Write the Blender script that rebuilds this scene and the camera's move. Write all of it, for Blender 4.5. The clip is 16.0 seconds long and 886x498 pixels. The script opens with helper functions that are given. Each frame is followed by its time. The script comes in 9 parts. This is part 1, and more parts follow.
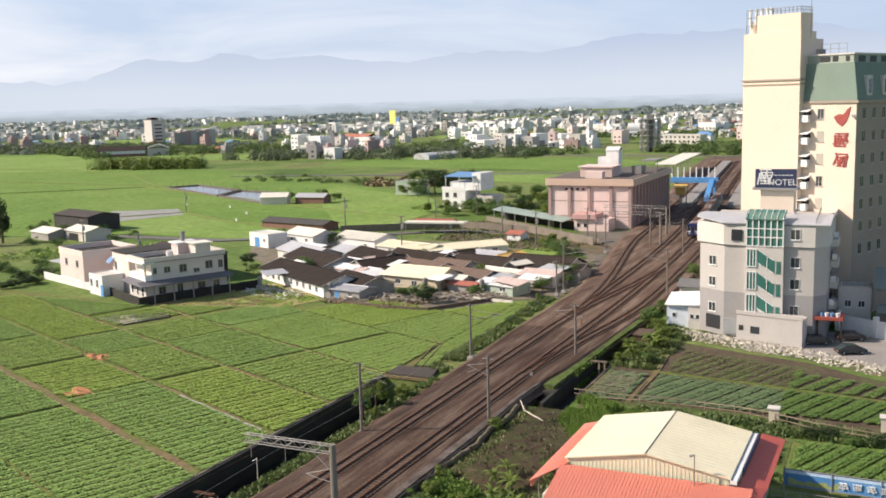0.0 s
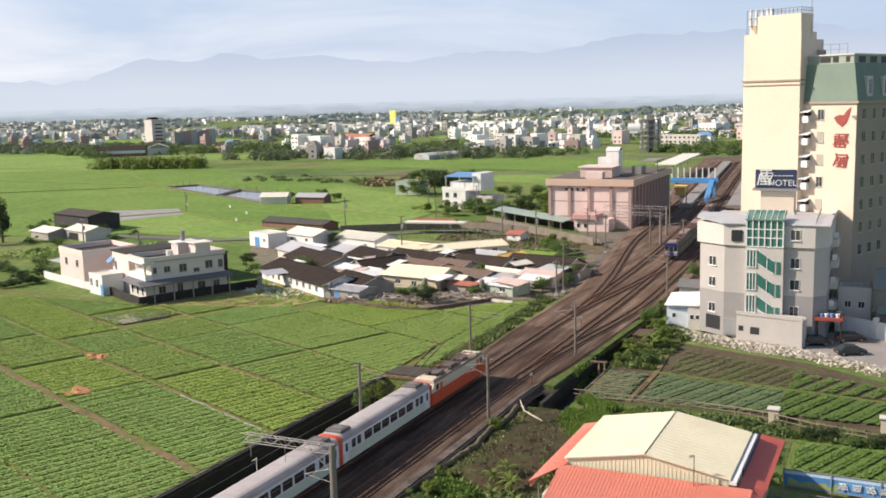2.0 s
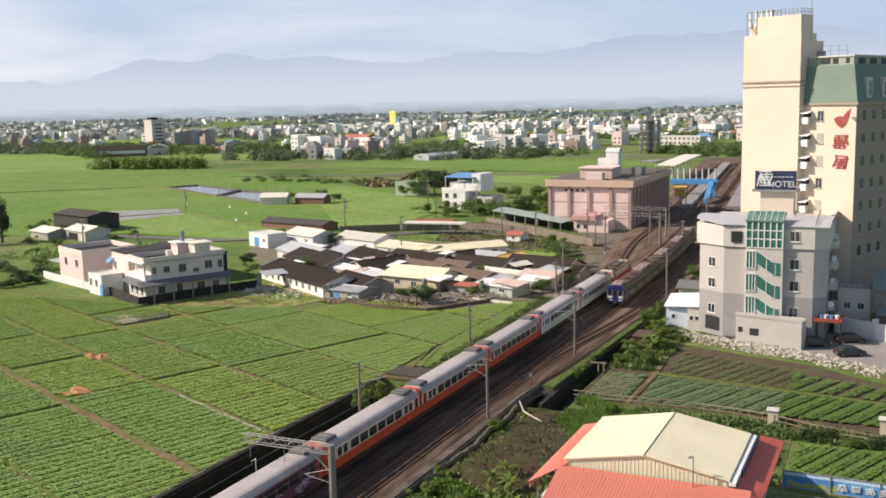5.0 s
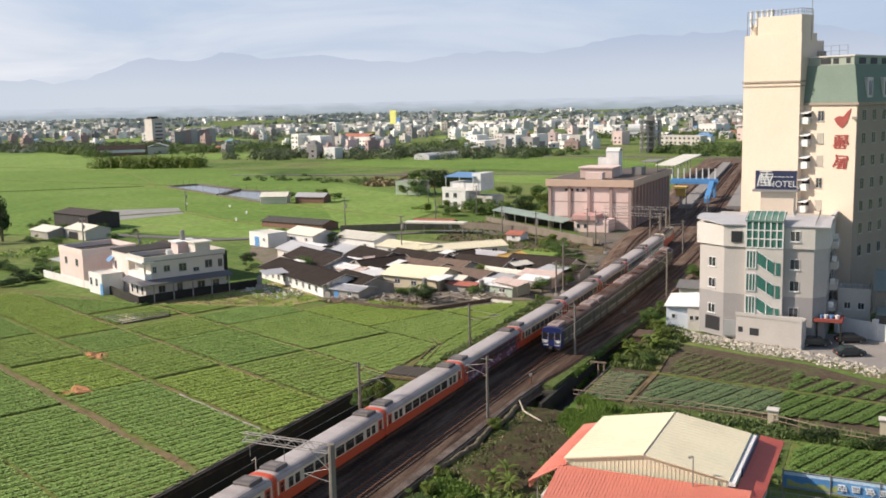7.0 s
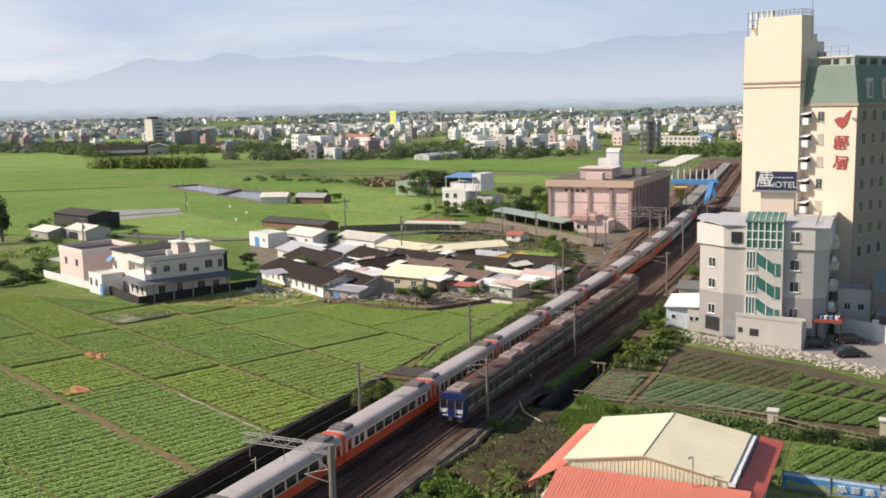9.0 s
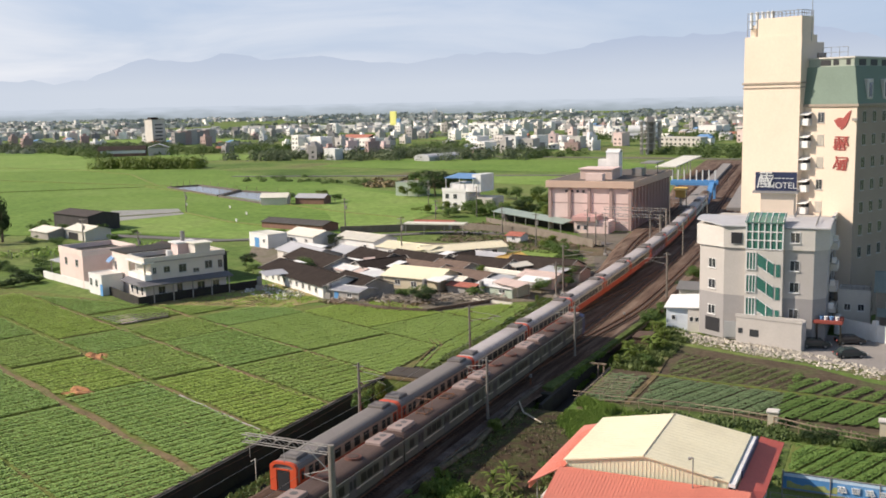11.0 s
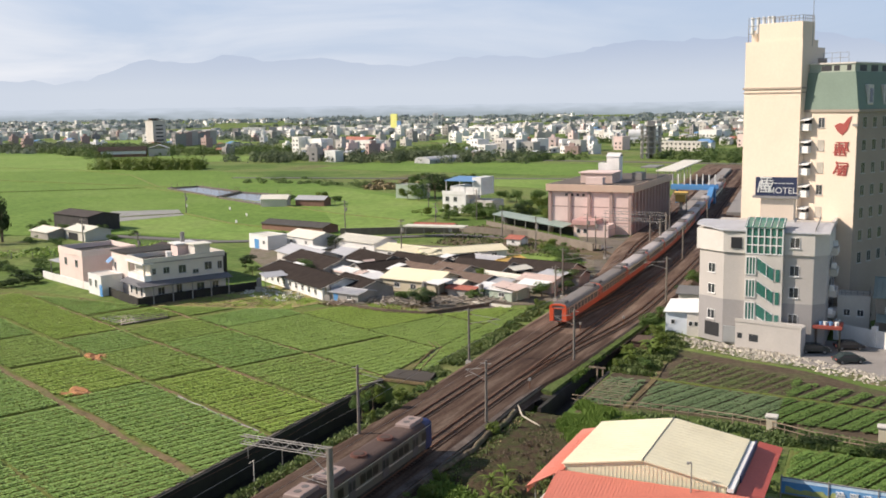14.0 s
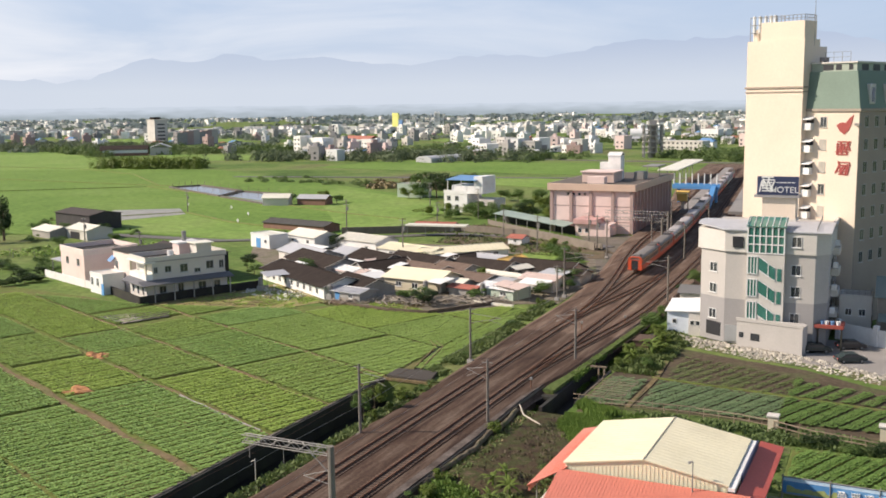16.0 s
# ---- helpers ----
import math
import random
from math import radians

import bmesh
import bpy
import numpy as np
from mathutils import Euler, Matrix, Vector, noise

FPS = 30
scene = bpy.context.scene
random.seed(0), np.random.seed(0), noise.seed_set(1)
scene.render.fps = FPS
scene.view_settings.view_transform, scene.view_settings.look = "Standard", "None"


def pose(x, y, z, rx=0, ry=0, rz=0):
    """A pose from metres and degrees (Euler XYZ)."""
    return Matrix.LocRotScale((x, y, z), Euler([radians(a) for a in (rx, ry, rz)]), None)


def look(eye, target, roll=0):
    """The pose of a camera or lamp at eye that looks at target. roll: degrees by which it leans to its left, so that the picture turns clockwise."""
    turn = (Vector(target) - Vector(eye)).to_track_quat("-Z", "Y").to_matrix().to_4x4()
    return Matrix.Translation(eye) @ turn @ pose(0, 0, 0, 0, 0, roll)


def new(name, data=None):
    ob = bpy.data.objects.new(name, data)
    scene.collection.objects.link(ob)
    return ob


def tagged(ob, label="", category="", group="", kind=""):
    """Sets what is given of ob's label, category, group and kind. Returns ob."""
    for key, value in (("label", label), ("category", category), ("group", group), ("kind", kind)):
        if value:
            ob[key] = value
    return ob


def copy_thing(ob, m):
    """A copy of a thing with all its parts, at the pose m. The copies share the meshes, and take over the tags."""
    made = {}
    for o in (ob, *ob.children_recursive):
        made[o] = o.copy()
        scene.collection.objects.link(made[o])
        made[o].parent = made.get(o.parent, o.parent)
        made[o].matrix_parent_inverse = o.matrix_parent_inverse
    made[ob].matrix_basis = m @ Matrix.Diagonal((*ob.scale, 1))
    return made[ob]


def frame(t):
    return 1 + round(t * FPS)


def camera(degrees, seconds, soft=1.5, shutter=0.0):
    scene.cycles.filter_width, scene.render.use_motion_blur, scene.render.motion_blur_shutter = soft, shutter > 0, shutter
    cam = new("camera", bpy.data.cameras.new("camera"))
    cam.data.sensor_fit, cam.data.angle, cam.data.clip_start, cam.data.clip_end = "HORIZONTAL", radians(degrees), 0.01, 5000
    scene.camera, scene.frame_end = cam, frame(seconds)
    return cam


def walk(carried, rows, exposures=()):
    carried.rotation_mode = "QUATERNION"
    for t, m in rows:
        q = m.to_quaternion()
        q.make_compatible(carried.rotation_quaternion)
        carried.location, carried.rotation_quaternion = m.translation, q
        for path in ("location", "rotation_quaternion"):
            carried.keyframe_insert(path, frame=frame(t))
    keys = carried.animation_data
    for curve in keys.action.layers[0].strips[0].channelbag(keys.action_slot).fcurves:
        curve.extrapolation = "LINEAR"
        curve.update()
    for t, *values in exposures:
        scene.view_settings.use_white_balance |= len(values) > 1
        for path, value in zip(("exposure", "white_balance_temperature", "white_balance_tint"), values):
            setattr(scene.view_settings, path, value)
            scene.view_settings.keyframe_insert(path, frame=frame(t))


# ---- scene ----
# ---- the camera and its walk ----
EYE = (0.0, 0.0, 36.17)
cam = camera(47.78, 16.0, soft=1.75)


def stand(pitch, lean, turn):
    """The camera's pose: degrees it looks down, leans and is turned to the left."""
    return pose(*EYE) @ pose(0, 0, 0, 0, 0, turn) @ pose(0, 0, 0, 90 - pitch, 0, 0) @ pose(0, 0, 0, 0, 0, -lean)


CAMERA_ROWS = [
    (0, stand(8.421, 1.463, 25.101)),
    (0.5, stand(8.422, 1.374, 25.100)),
    (1, stand(8.417, 1.374, 25.106)),
    (1.5, stand(8.418, 1.366, 25.098)),
    (2, stand(8.417, 1.372, 25.100)),
    (2.5, stand(8.417, 1.371, 25.096)),
    (3, stand(8.408, 1.352, 25.068)),
    (3.5, stand(8.375, 1.280, 25.047)),
    (4, stand(8.394, 1.283, 25.069)),
    (6.5, stand(8.364, 1.216, 25.087)),
    (7, stand(8.410, 1.201, 25.087)),
    (7.5, stand(8.413, 1.214, 25.088)),
    (8, stand(8.413, 1.214, 25.088)),
    (8.5, stand(8.412, 1.210, 25.096)),
    (9, stand(8.386, 1.154, 25.086)),
    (11.5, stand(8.343, 1.140, 25.085)),
    (12, stand(8.337, 1.107, 25.071)),
    (12.5, stand(8.313, 1.067, 25.068)),
    (13, stand(8.289, 0.996, 25.061)),
    (13.5, stand(8.238, 0.947, 25.074)),
    (14, stand(8.189, 0.757, 25.069)),
    (14.5, stand(8.206, 0.717, 25.110)),
    (15, stand(8.238, 0.754, 25.128)),
    (15.5, stand(8.235, 0.730, 25.149)),
    (16, stand(8.241, 0.726, 25.157)),
]
walk(cam, CAMERA_ROWS, [(0, 0.27), (2, 0.25), (4, 0.19), (6.5, 0.12), (9, 0.11), (12.5, 0.12), (14, 0.13), (16, 0.18)])

# ---- world, sun, exposure ----
SUN_AZ, SUN_EL = radians(204), radians(35)      # where the sun stands, turned from +x to the left
world = bpy.data.worlds.new("world")
scene.world = world
world.use_nodes = True


def build_sky():
    nt = world.node_tree
    nt.nodes.clear()
    out = nt.nodes.new("ShaderNodeOutputWorld")
    bg = nt.nodes.new("ShaderNodeBackground")
    bg.inputs["Strength"].default_value = 0.095
    sky = nt.nodes.new("ShaderNodeTexSky")
    sky.sky_type = "NISHITA"
    sky.sun_disc = False
    sky.sun_elevation = SUN_EL
    sky.sun_rotation = radians(90) - SUN_AZ
    sky.air_density, sky.dust_density, sky.ozone_density = 1.0, 1.2, 1.0
    co = nt.nodes.new("ShaderNodeTexCoord")
    mp = nt.nodes.new("ShaderNodeMapping")
    mp.inputs["Rotation"].default_value = (0, 0, radians(25))
    mp.inputs["Scale"].default_value = (2.0, 1.0, 10.0)
    n1 = nt.nodes.new("ShaderNodeTexNoise")
    n1.inputs["Scale"].default_value, n1.inputs["Detail"].default_value, n1.inputs["Roughness"].default_value = 1.6, 6, 0.55
    n1.inputs["Distortion"].default_value = 0.6
    ramp = nt.nodes.new("ShaderNodeValToRGB")
    ramp.color_ramp.elements[0].position, ramp.color_ramp.elements[0].color = 0.36, (0.25, 0.25, 0.25, 1)
    ramp.color_ramp.elements[1].position, ramp.color_ramp.elements[1].color = 0.68, (0.97, 0.97, 0.97, 1)
    sep = nt.nodes.new("ShaderNodeSeparateXYZ")
    side = nt.nodes.new("ShaderNodeMapRange")       # thinner cloud towards the hills on the east
    side.inputs["From Min"].default_value, side.inputs["From Max"].default_value = -0.75, 0.05
    side.inputs["To Min"].default_value, side.inputs["To Max"].default_value = 1.0, 0.16
    mul = nt.nodes.new("ShaderNodeMath")
    mul.operation = "MULTIPLY"
    mix = nt.nodes.new("ShaderNodeMixRGB")
    mix.inputs[2].default_value = (8.3, 8.45, 8.95, 1)
    base = nt.nodes.new("ShaderNodeMixRGB")
    base.inputs[0].default_value = 0.75
    base.inputs[2].default_value = (4.3, 5.6, 8.1, 1)
    ln = nt.links.new
    ln(co.outputs["Generated"], mp.inputs["Vector"])
    ln(mp.outputs["Vector"], n1.inputs["Vector"])
    ln(n1.outputs["Fac"], ramp.inputs["Fac"])
    ln(co.outputs["Generated"], sep.inputs["Vector"])
    ln(sep.outputs["X"], side.inputs["Value"])
    ln(ramp.outputs["Color"], mul.inputs[0])
    high = nt.nodes.new("ShaderNodeMapRange")       # hazy white low down, clear blue overhead
    high.inputs["From Min"].default_value, high.inputs["From Max"].default_value = 0.16, 0.5
    high.inputs["To Min"].default_value, high.inputs["To Max"].default_value = 1.0, 0.15
    ln(sep.outputs["Z"], high.inputs["Value"])
    both = nt.nodes.new("ShaderNodeMath")
    both.operation = "MULTIPLY"
    ln(side.outputs["Result"], both.inputs[0])
    ln(high.outputs["Result"], both.inputs[1])
    ln(both.outputs["Value"], mul.inputs[1])
    low = nt.nodes.new("ShaderNodeMath")
    low.operation = "MULTIPLY"
    low.inputs[1].default_value = 0.75
    ln(high.outputs["Result"], low.inputs[0])
    ln(low.outputs["Value"], base.inputs[0])
    ln(sky.outputs["Color"], base.inputs[1])
    ln(base.outputs["Color"], mix.inputs[1])
    ln(mul.outputs["Value"], mix.inputs[0])
    ln(mix.outputs["Color"], bg.inputs["Color"])
    ln(bg.outputs["Background"], out.inputs["Surface"])


build_sky()
sun = new("sun", bpy.data.lights.new("sun", "SUN"))
sun.data.energy, sun.data.angle, sun.data.color = 5.6, radians(0.6), (1.0, 0.868, 0.75)
sun.matrix_world = look((0, 0, 0), (-math.cos(SUN_AZ) * math.cos(SUN_EL), -math.sin(SUN_AZ) * math.cos(SUN_EL), -math.sin(SUN_EL)))

# ---- materials ----
MATS = {}


def mat(name, color, rough=0.8, vary=0.15, scale=1.5, fine=14.0, bump=0.15, metal=0.0, dirt=None, dirt_amount=0.35, rand=0.0, island=0.0, emit=0.0, gloss=0.4):
    """A surface with a base colour, two scales of variation, stains and fine relief; sizes in cycles a metre."""
    if name in MATS:
        return MATS[name]
    m = bpy.data.materials.new(name)
    MATS[name] = m
    m.use_nodes = True
    nt = m.node_tree
    ln = nt.links.new
    b = nt.nodes["Principled BSDF"]
    b.inputs["Roughness"].default_value, b.inputs["Metallic"].default_value = rough, metal
    b.inputs["Specular IOR Level"].default_value = gloss
    geo = nt.nodes.new("ShaderNodeNewGeometry")
    co = nt.nodes.new("ShaderNodeTexCoord")
    n1, n2 = nt.nodes.new("ShaderNodeTexNoise"), nt.nodes.new("ShaderNodeTexNoise")
    for n, s, d in ((n1, scale, 4), (n2, fine, 3)):
        n.inputs["Scale"].default_value, n.inputs["Detail"].default_value = s, d
        ln(co.outputs["Object"], n.inputs["Vector"])
    add = nt.nodes.new("ShaderNodeMath")
    add.operation = "ADD"
    ln(n1.outputs["Fac"], add.inputs[0])
    ln(n2.outputs["Fac"], add.inputs[1])
    rng = nt.nodes.new("ShaderNodeMapRange")
    rng.inputs["From Min"].default_value, rng.inputs["From Max"].default_value = 0.6, 1.4
    rng.inputs["To Min"].default_value, rng.inputs["To Max"].default_value = 1 - vary, 1 + vary
    ln(add.outputs["Value"], rng.inputs["Value"])
    hsv = nt.nodes.new("ShaderNodeHueSaturation")
    hsv.inputs["Color"].default_value = (*color, 1)
    ln(rng.outputs["Result"], hsv.inputs["Value"])
    last = hsv.outputs["Color"]
    if rand or island:
        r2 = nt.nodes.new("ShaderNodeMapRange")
        a = rand or island
        r2.inputs["To Min"].default_value, r2.inputs["To Max"].default_value = 1 - a, 1 + a
        if rand:
            info = nt.nodes.new("ShaderNodeObjectInfo")
            ln(info.outputs["Random"], r2.inputs["Value"])
        else:
            ln(geo.outputs["Random Per Island"], r2.inputs["Value"])
        h2 = nt.nodes.new("ShaderNodeHueSaturation")
        ln(r2.outputs["Result"], h2.inputs["Value"])
        ln(last, h2.inputs["Color"])
        last = h2.outputs["Color"]
    if dirt:
        n3 = nt.nodes.new("ShaderNodeTexNoise")
        n3.inputs["Scale"].default_value, n3.inputs["Detail"].default_value = scale * 0.55, 7
        n3.inputs["Roughness"].default_value = 0.65
        ln(co.outputs["Object"], n3.inputs["Vector"])
        r3 = nt.nodes.new("ShaderNodeMapRange")
        r3.inputs["From Min"].default_value, r3.inputs["From Max"].default_value = 0.48, 0.72
        r3.inputs["To Max"].default_value = dirt_amount
        ln(n3.outputs["Fac"], r3.inputs["Value"])
        mx = nt.nodes.new("ShaderNodeMixRGB")
        mx.inputs[2].default_value = (*dirt, 1)
        ln(r3.outputs["Result"], mx.inputs[0])
        ln(last, mx.inputs[1])
        last = mx.outputs["Color"]
    ln(last, b.inputs["Base Color"])
    if bump:
        bp = nt.nodes.new("ShaderNodeBump")
        bp.inputs["Strength"].default_value, bp.inputs["Distance"].default_value = bump, 0.06
        ln(n2.outputs["Fac"], bp.inputs["Height"])
        ln(bp.outputs["Normal"], b.inputs["Normal"])
    if emit:
        b.inputs["Emission Color"].default_value, b.inputs["Emission Strength"].default_value = (*color, 1), emit
    return m


CONCRETE = mat("concrete", (0.36, 0.34, 0.31), 0.9, 0.2, 0.5, 6, 0.3, dirt=(0.12, 0.11, 0.09))
# near black to hold the channel's shade; other dark walls and decks share it
DARK_CONCRETE = mat("near-black concrete", (0.03, 0.027, 0.024), 0.9, 0.3, 0.6, 5, 0.4, dirt=(0.05, 0.06, 0.03))
CREAM = mat("cream render", (0.73, 0.61, 0.485), 0.85, 0.06, 0.12, 3, 0.08, dirt=(0.64, 0.51, 0.39), dirt_amount=0.25)
GREY_WALL = mat("grey render", (0.47, 0.44, 0.405), 0.85, 0.07, 0.3, 4, 0.1, dirt=(0.36, 0.33, 0.3), dirt_amount=0.3)
GREY_DARK = mat("dark grey render", (0.31, 0.295, 0.285), 0.85, 0.08, 0.3, 4, 0.1, dirt=(0.25, 0.24, 0.22), dirt_amount=0.3)
PALE_WALL = mat("off-white render", (0.60, 0.565, 0.51), 0.85, 0.08, 0.3, 4, 0.1, dirt=(0.42, 0.38, 0.33))
WHITE = mat("white paint", (0.74, 0.735, 0.71), 0.7, 0.08, 0.5, 5, 0.08, dirt=(0.5, 0.46, 0.4), rand=0.06)
PINK = mat("pale pink tile", (0.74, 0.58, 0.53), 0.75, 0.08, 0.3, 4, 0.08, dirt=(0.45, 0.34, 0.3))
PINK_DARK = mat("brown pink tile", (0.40, 0.29, 0.26), 0.8, 0.1, 0.3, 4, 0.1)
ROOF_GREY = mat("grey tin roof", (0.44, 0.44, 0.45), 0.55, 0.12, 0.4, 5, 0.1, 0.1, dirt=(0.3, 0.27, 0.25), rand=0.1)
ROOF_DARK = mat("dark brown tile roof", (0.042, 0.033, 0.028), 0.95, 0.35, 0.5, 6, 0.5, dirt=(0.065, 0.05, 0.042), rand=0.15, gloss=0.1)
ROOF_CREAM = mat("cream tin roof", (0.76, 0.70, 0.50), 0.6, 0.07, 0.2, 3, 0.05, dirt=(0.52, 0.45, 0.30), dirt_amount=0.4)
ROOF_PALE = mat("pale tin roof", (0.68, 0.65, 0.55), 0.6, 0.1, 0.4, 4, 0.1, dirt=(0.4, 0.36, 0.28), rand=0.1)
ROOF_RED = mat("salmon red tin roof", (0.56, 0.185, 0.13), 0.6, 0.1, 0.3, 4, 0.08, dirt=(0.5, 0.2, 0.14))
GREEN_COPPER = mat("green mansard roof", (0.17, 0.228, 0.18), 0.7, 0.1, 0.3, 4, 0.1, dirt=(0.22, 0.3, 0.24))
RUST = mat("rusted iron", (0.17, 0.085, 0.05), 0.85, 0.4, 1.5, 12, 0.4)
RUST_RED = mat("red brown shed wall", (0.22, 0.12, 0.09), 0.85, 0.25, 0.7, 6, 0.3)
STEEL = mat("galvanised steel", (0.25, 0.24, 0.225), 0.6, 0.12, 1.5, 9, 0.05, 0.1, dirt=(0.3, 0.24, 0.18))
POLE = mat("weathered concrete pole", (0.2, 0.178, 0.152), 0.9, 0.15, 0.8, 6, 0.1, dirt=(0.16, 0.14, 0.12))
BLACK = mat("black rubber", (0.02, 0.02, 0.02), 0.8, 0.2, 2, 10, 0.1)
DARK = mat("dark opening", (0.03, 0.03, 0.033), 0.5, 0.2, 1, 6, 0.0)
WOOD = mat("weathered wood", (0.26, 0.2, 0.14), 0.9, 0.3, 2, 18, 0.3, rand=0.2)
BARK = mat("bark", (0.12, 0.09, 0.065), 0.95, 0.3, 3, 18, 0.5)
STONE = mat("pale rubble stone", (0.42, 0.385, 0.32), 0.9, 0.2, 1, 8, 0.4, island=0.4)
BLUE_ROOF = mat("blue tin roof", (0.14, 0.27, 0.47), 0.6, 0.1, 0.4, 5, 0.08)
BLUE_STEEL = mat("blue painted steel", (0.10, 0.28, 0.55), 0.55, 0.1, 0.5, 5, 0.05)
YELLOW = mat("yellow board", (0.72, 0.72, 0.22), 0.7, 0.08, 0.2, 3, 0.03)
ORANGE_TIN = mat("orange yellow tin", (0.66, 0.43, 0.12), 0.65, 0.1, 0.4, 4, 0.05)
ASPHALT = mat("asphalt", (0.14, 0.13, 0.125), 0.95, 0.2, 0.4, 8, 0.2)
YARD = mat("pale yard concrete", (0.27, 0.25, 0.23), 0.95, 0.15, 0.3, 6, 0.15, dirt=(0.22, 0.2, 0.18))


def glass(name, color, rough=0.08):
    if name in MATS:
        return MATS[name]
    m = mat(name, color, rough, 0.15, 0.5, 3, 0.02, gloss=0.8)
    return m


PANE = glass("dark window glass", (0.045, 0.05, 0.055))
PANE_GREEN = glass("green tinted glass", (0.05, 0.17, 0.135))


def leaf_mat(name, a, b, trans=0.25):
    m = bpy.data.materials.new(name)
    m.use_nodes = True
    nt = m.node_tree
    ln = nt.links.new
    bs = nt.nodes["Principled BSDF"]
    bs.inputs["Roughness"].default_value, bs.inputs["Specular IOR Level"].default_value = 0.6, 0.25
    geo = nt.nodes.new("ShaderNodeNewGeometry")
    co = nt.nodes.new("ShaderNodeTexCoord")
    n = nt.nodes.new("ShaderNodeTexNoise")
    n.inputs["Scale"].default_value = 0.12
    ln(co.outputs["Object"], n.inputs["Vector"])
    mx = nt.nodes.new("ShaderNodeMixRGB")
    mx.inputs[1].default_value, mx.inputs[2].default_value = (*a, 1), (*b, 1)
    av = nt.nodes.new("ShaderNodeMath")
    av.operation = "MULTIPLY_ADD"
    av.inputs[1].default_value = 0.65
    ln(geo.outputs["Random Per Island"], av.inputs[0])
    sc = nt.nodes.new("ShaderNodeMapRange")
    sc.inputs["From Min"].default_value, sc.inputs["From Max"].default_value, sc.inputs["To Max"].default_value = 0.3, 0.7, 0.35
    ln(n.outputs["Fac"], sc.inputs["Value"])
    ln(sc.outputs["Result"], av.inputs[2])
    ln(av.outputs["Value"], mx.inputs[0])
    ln(mx.outputs["Color"], bs.inputs["Base Color"])
    if trans:
        tr = nt.nodes.new("ShaderNodeBsdfTranslucent")
        ln(mx.outputs["Color"], tr.inputs["Color"])
        ms = nt.nodes.new("ShaderNodeMixShader")
        ms.inputs[0].default_value = trans
        ln(bs.outputs["BSDF"], ms.inputs[1])
        ln(tr.outputs["BSDF"], ms.inputs[2])
        ln(ms.outputs["Shader"], nt.nodes["Material Output"].inputs["Surface"])
    return m


LEAF = leaf_mat("tree leaves", (0.06, 0.11, 0.026), (0.165, 0.245, 0.065))
LEAF_DARK = leaf_mat("dark tree leaves", (0.022, 0.042, 0.015), (0.065, 0.10, 0.033))
LEAF_LIGHT = leaf_mat("yellow green leaves", (0.09, 0.14, 0.025), (0.2, 0.25, 0.05))
CROP = leaf_mat("crop leaves", (0.235, 0.34, 0.075), (0.32, 0.43, 0.115))
CROP_LIGHT = leaf_mat("pale crop leaves", (0.265, 0.37, 0.068), (0.345, 0.455, 0.105))
CROP_GREY = leaf_mat("grey green crop leaves", (0.215, 0.335, 0.082), (0.30, 0.435, 0.125))
CROP_HALL = leaf_mat("deep green crop leaves", (0.13, 0.225, 0.05), (0.20, 0.31, 0.08))
CROP_EAST = leaf_mat("dark green crop leaves", (0.105, 0.18, 0.042), (0.17, 0.26, 0.07))
CROP_BLUE = leaf_mat("blue green crop leaves", (0.135, 0.195, 0.09), (0.20, 0.275, 0.13))
LEAF_MID = leaf_mat("scrub leaves", (0.07, 0.11, 0.035), (0.17, 0.23, 0.075), 0.35)
LUSH = leaf_mat("lush weed leaves", (0.095, 0.165, 0.03), (0.19, 0.28, 0.06))
WEED = leaf_mat("weeds", (0.075, 0.115, 0.03), (0.2, 0.245, 0.085))
DRY_DARK = leaf_mat("dead brown grass", (0.075, 0.06, 0.038), (0.15, 0.12, 0.075), 0.1)
DRY = leaf_mat("dry grass", (0.15, 0.12, 0.06), (0.3, 0.24, 0.12), 0.1)


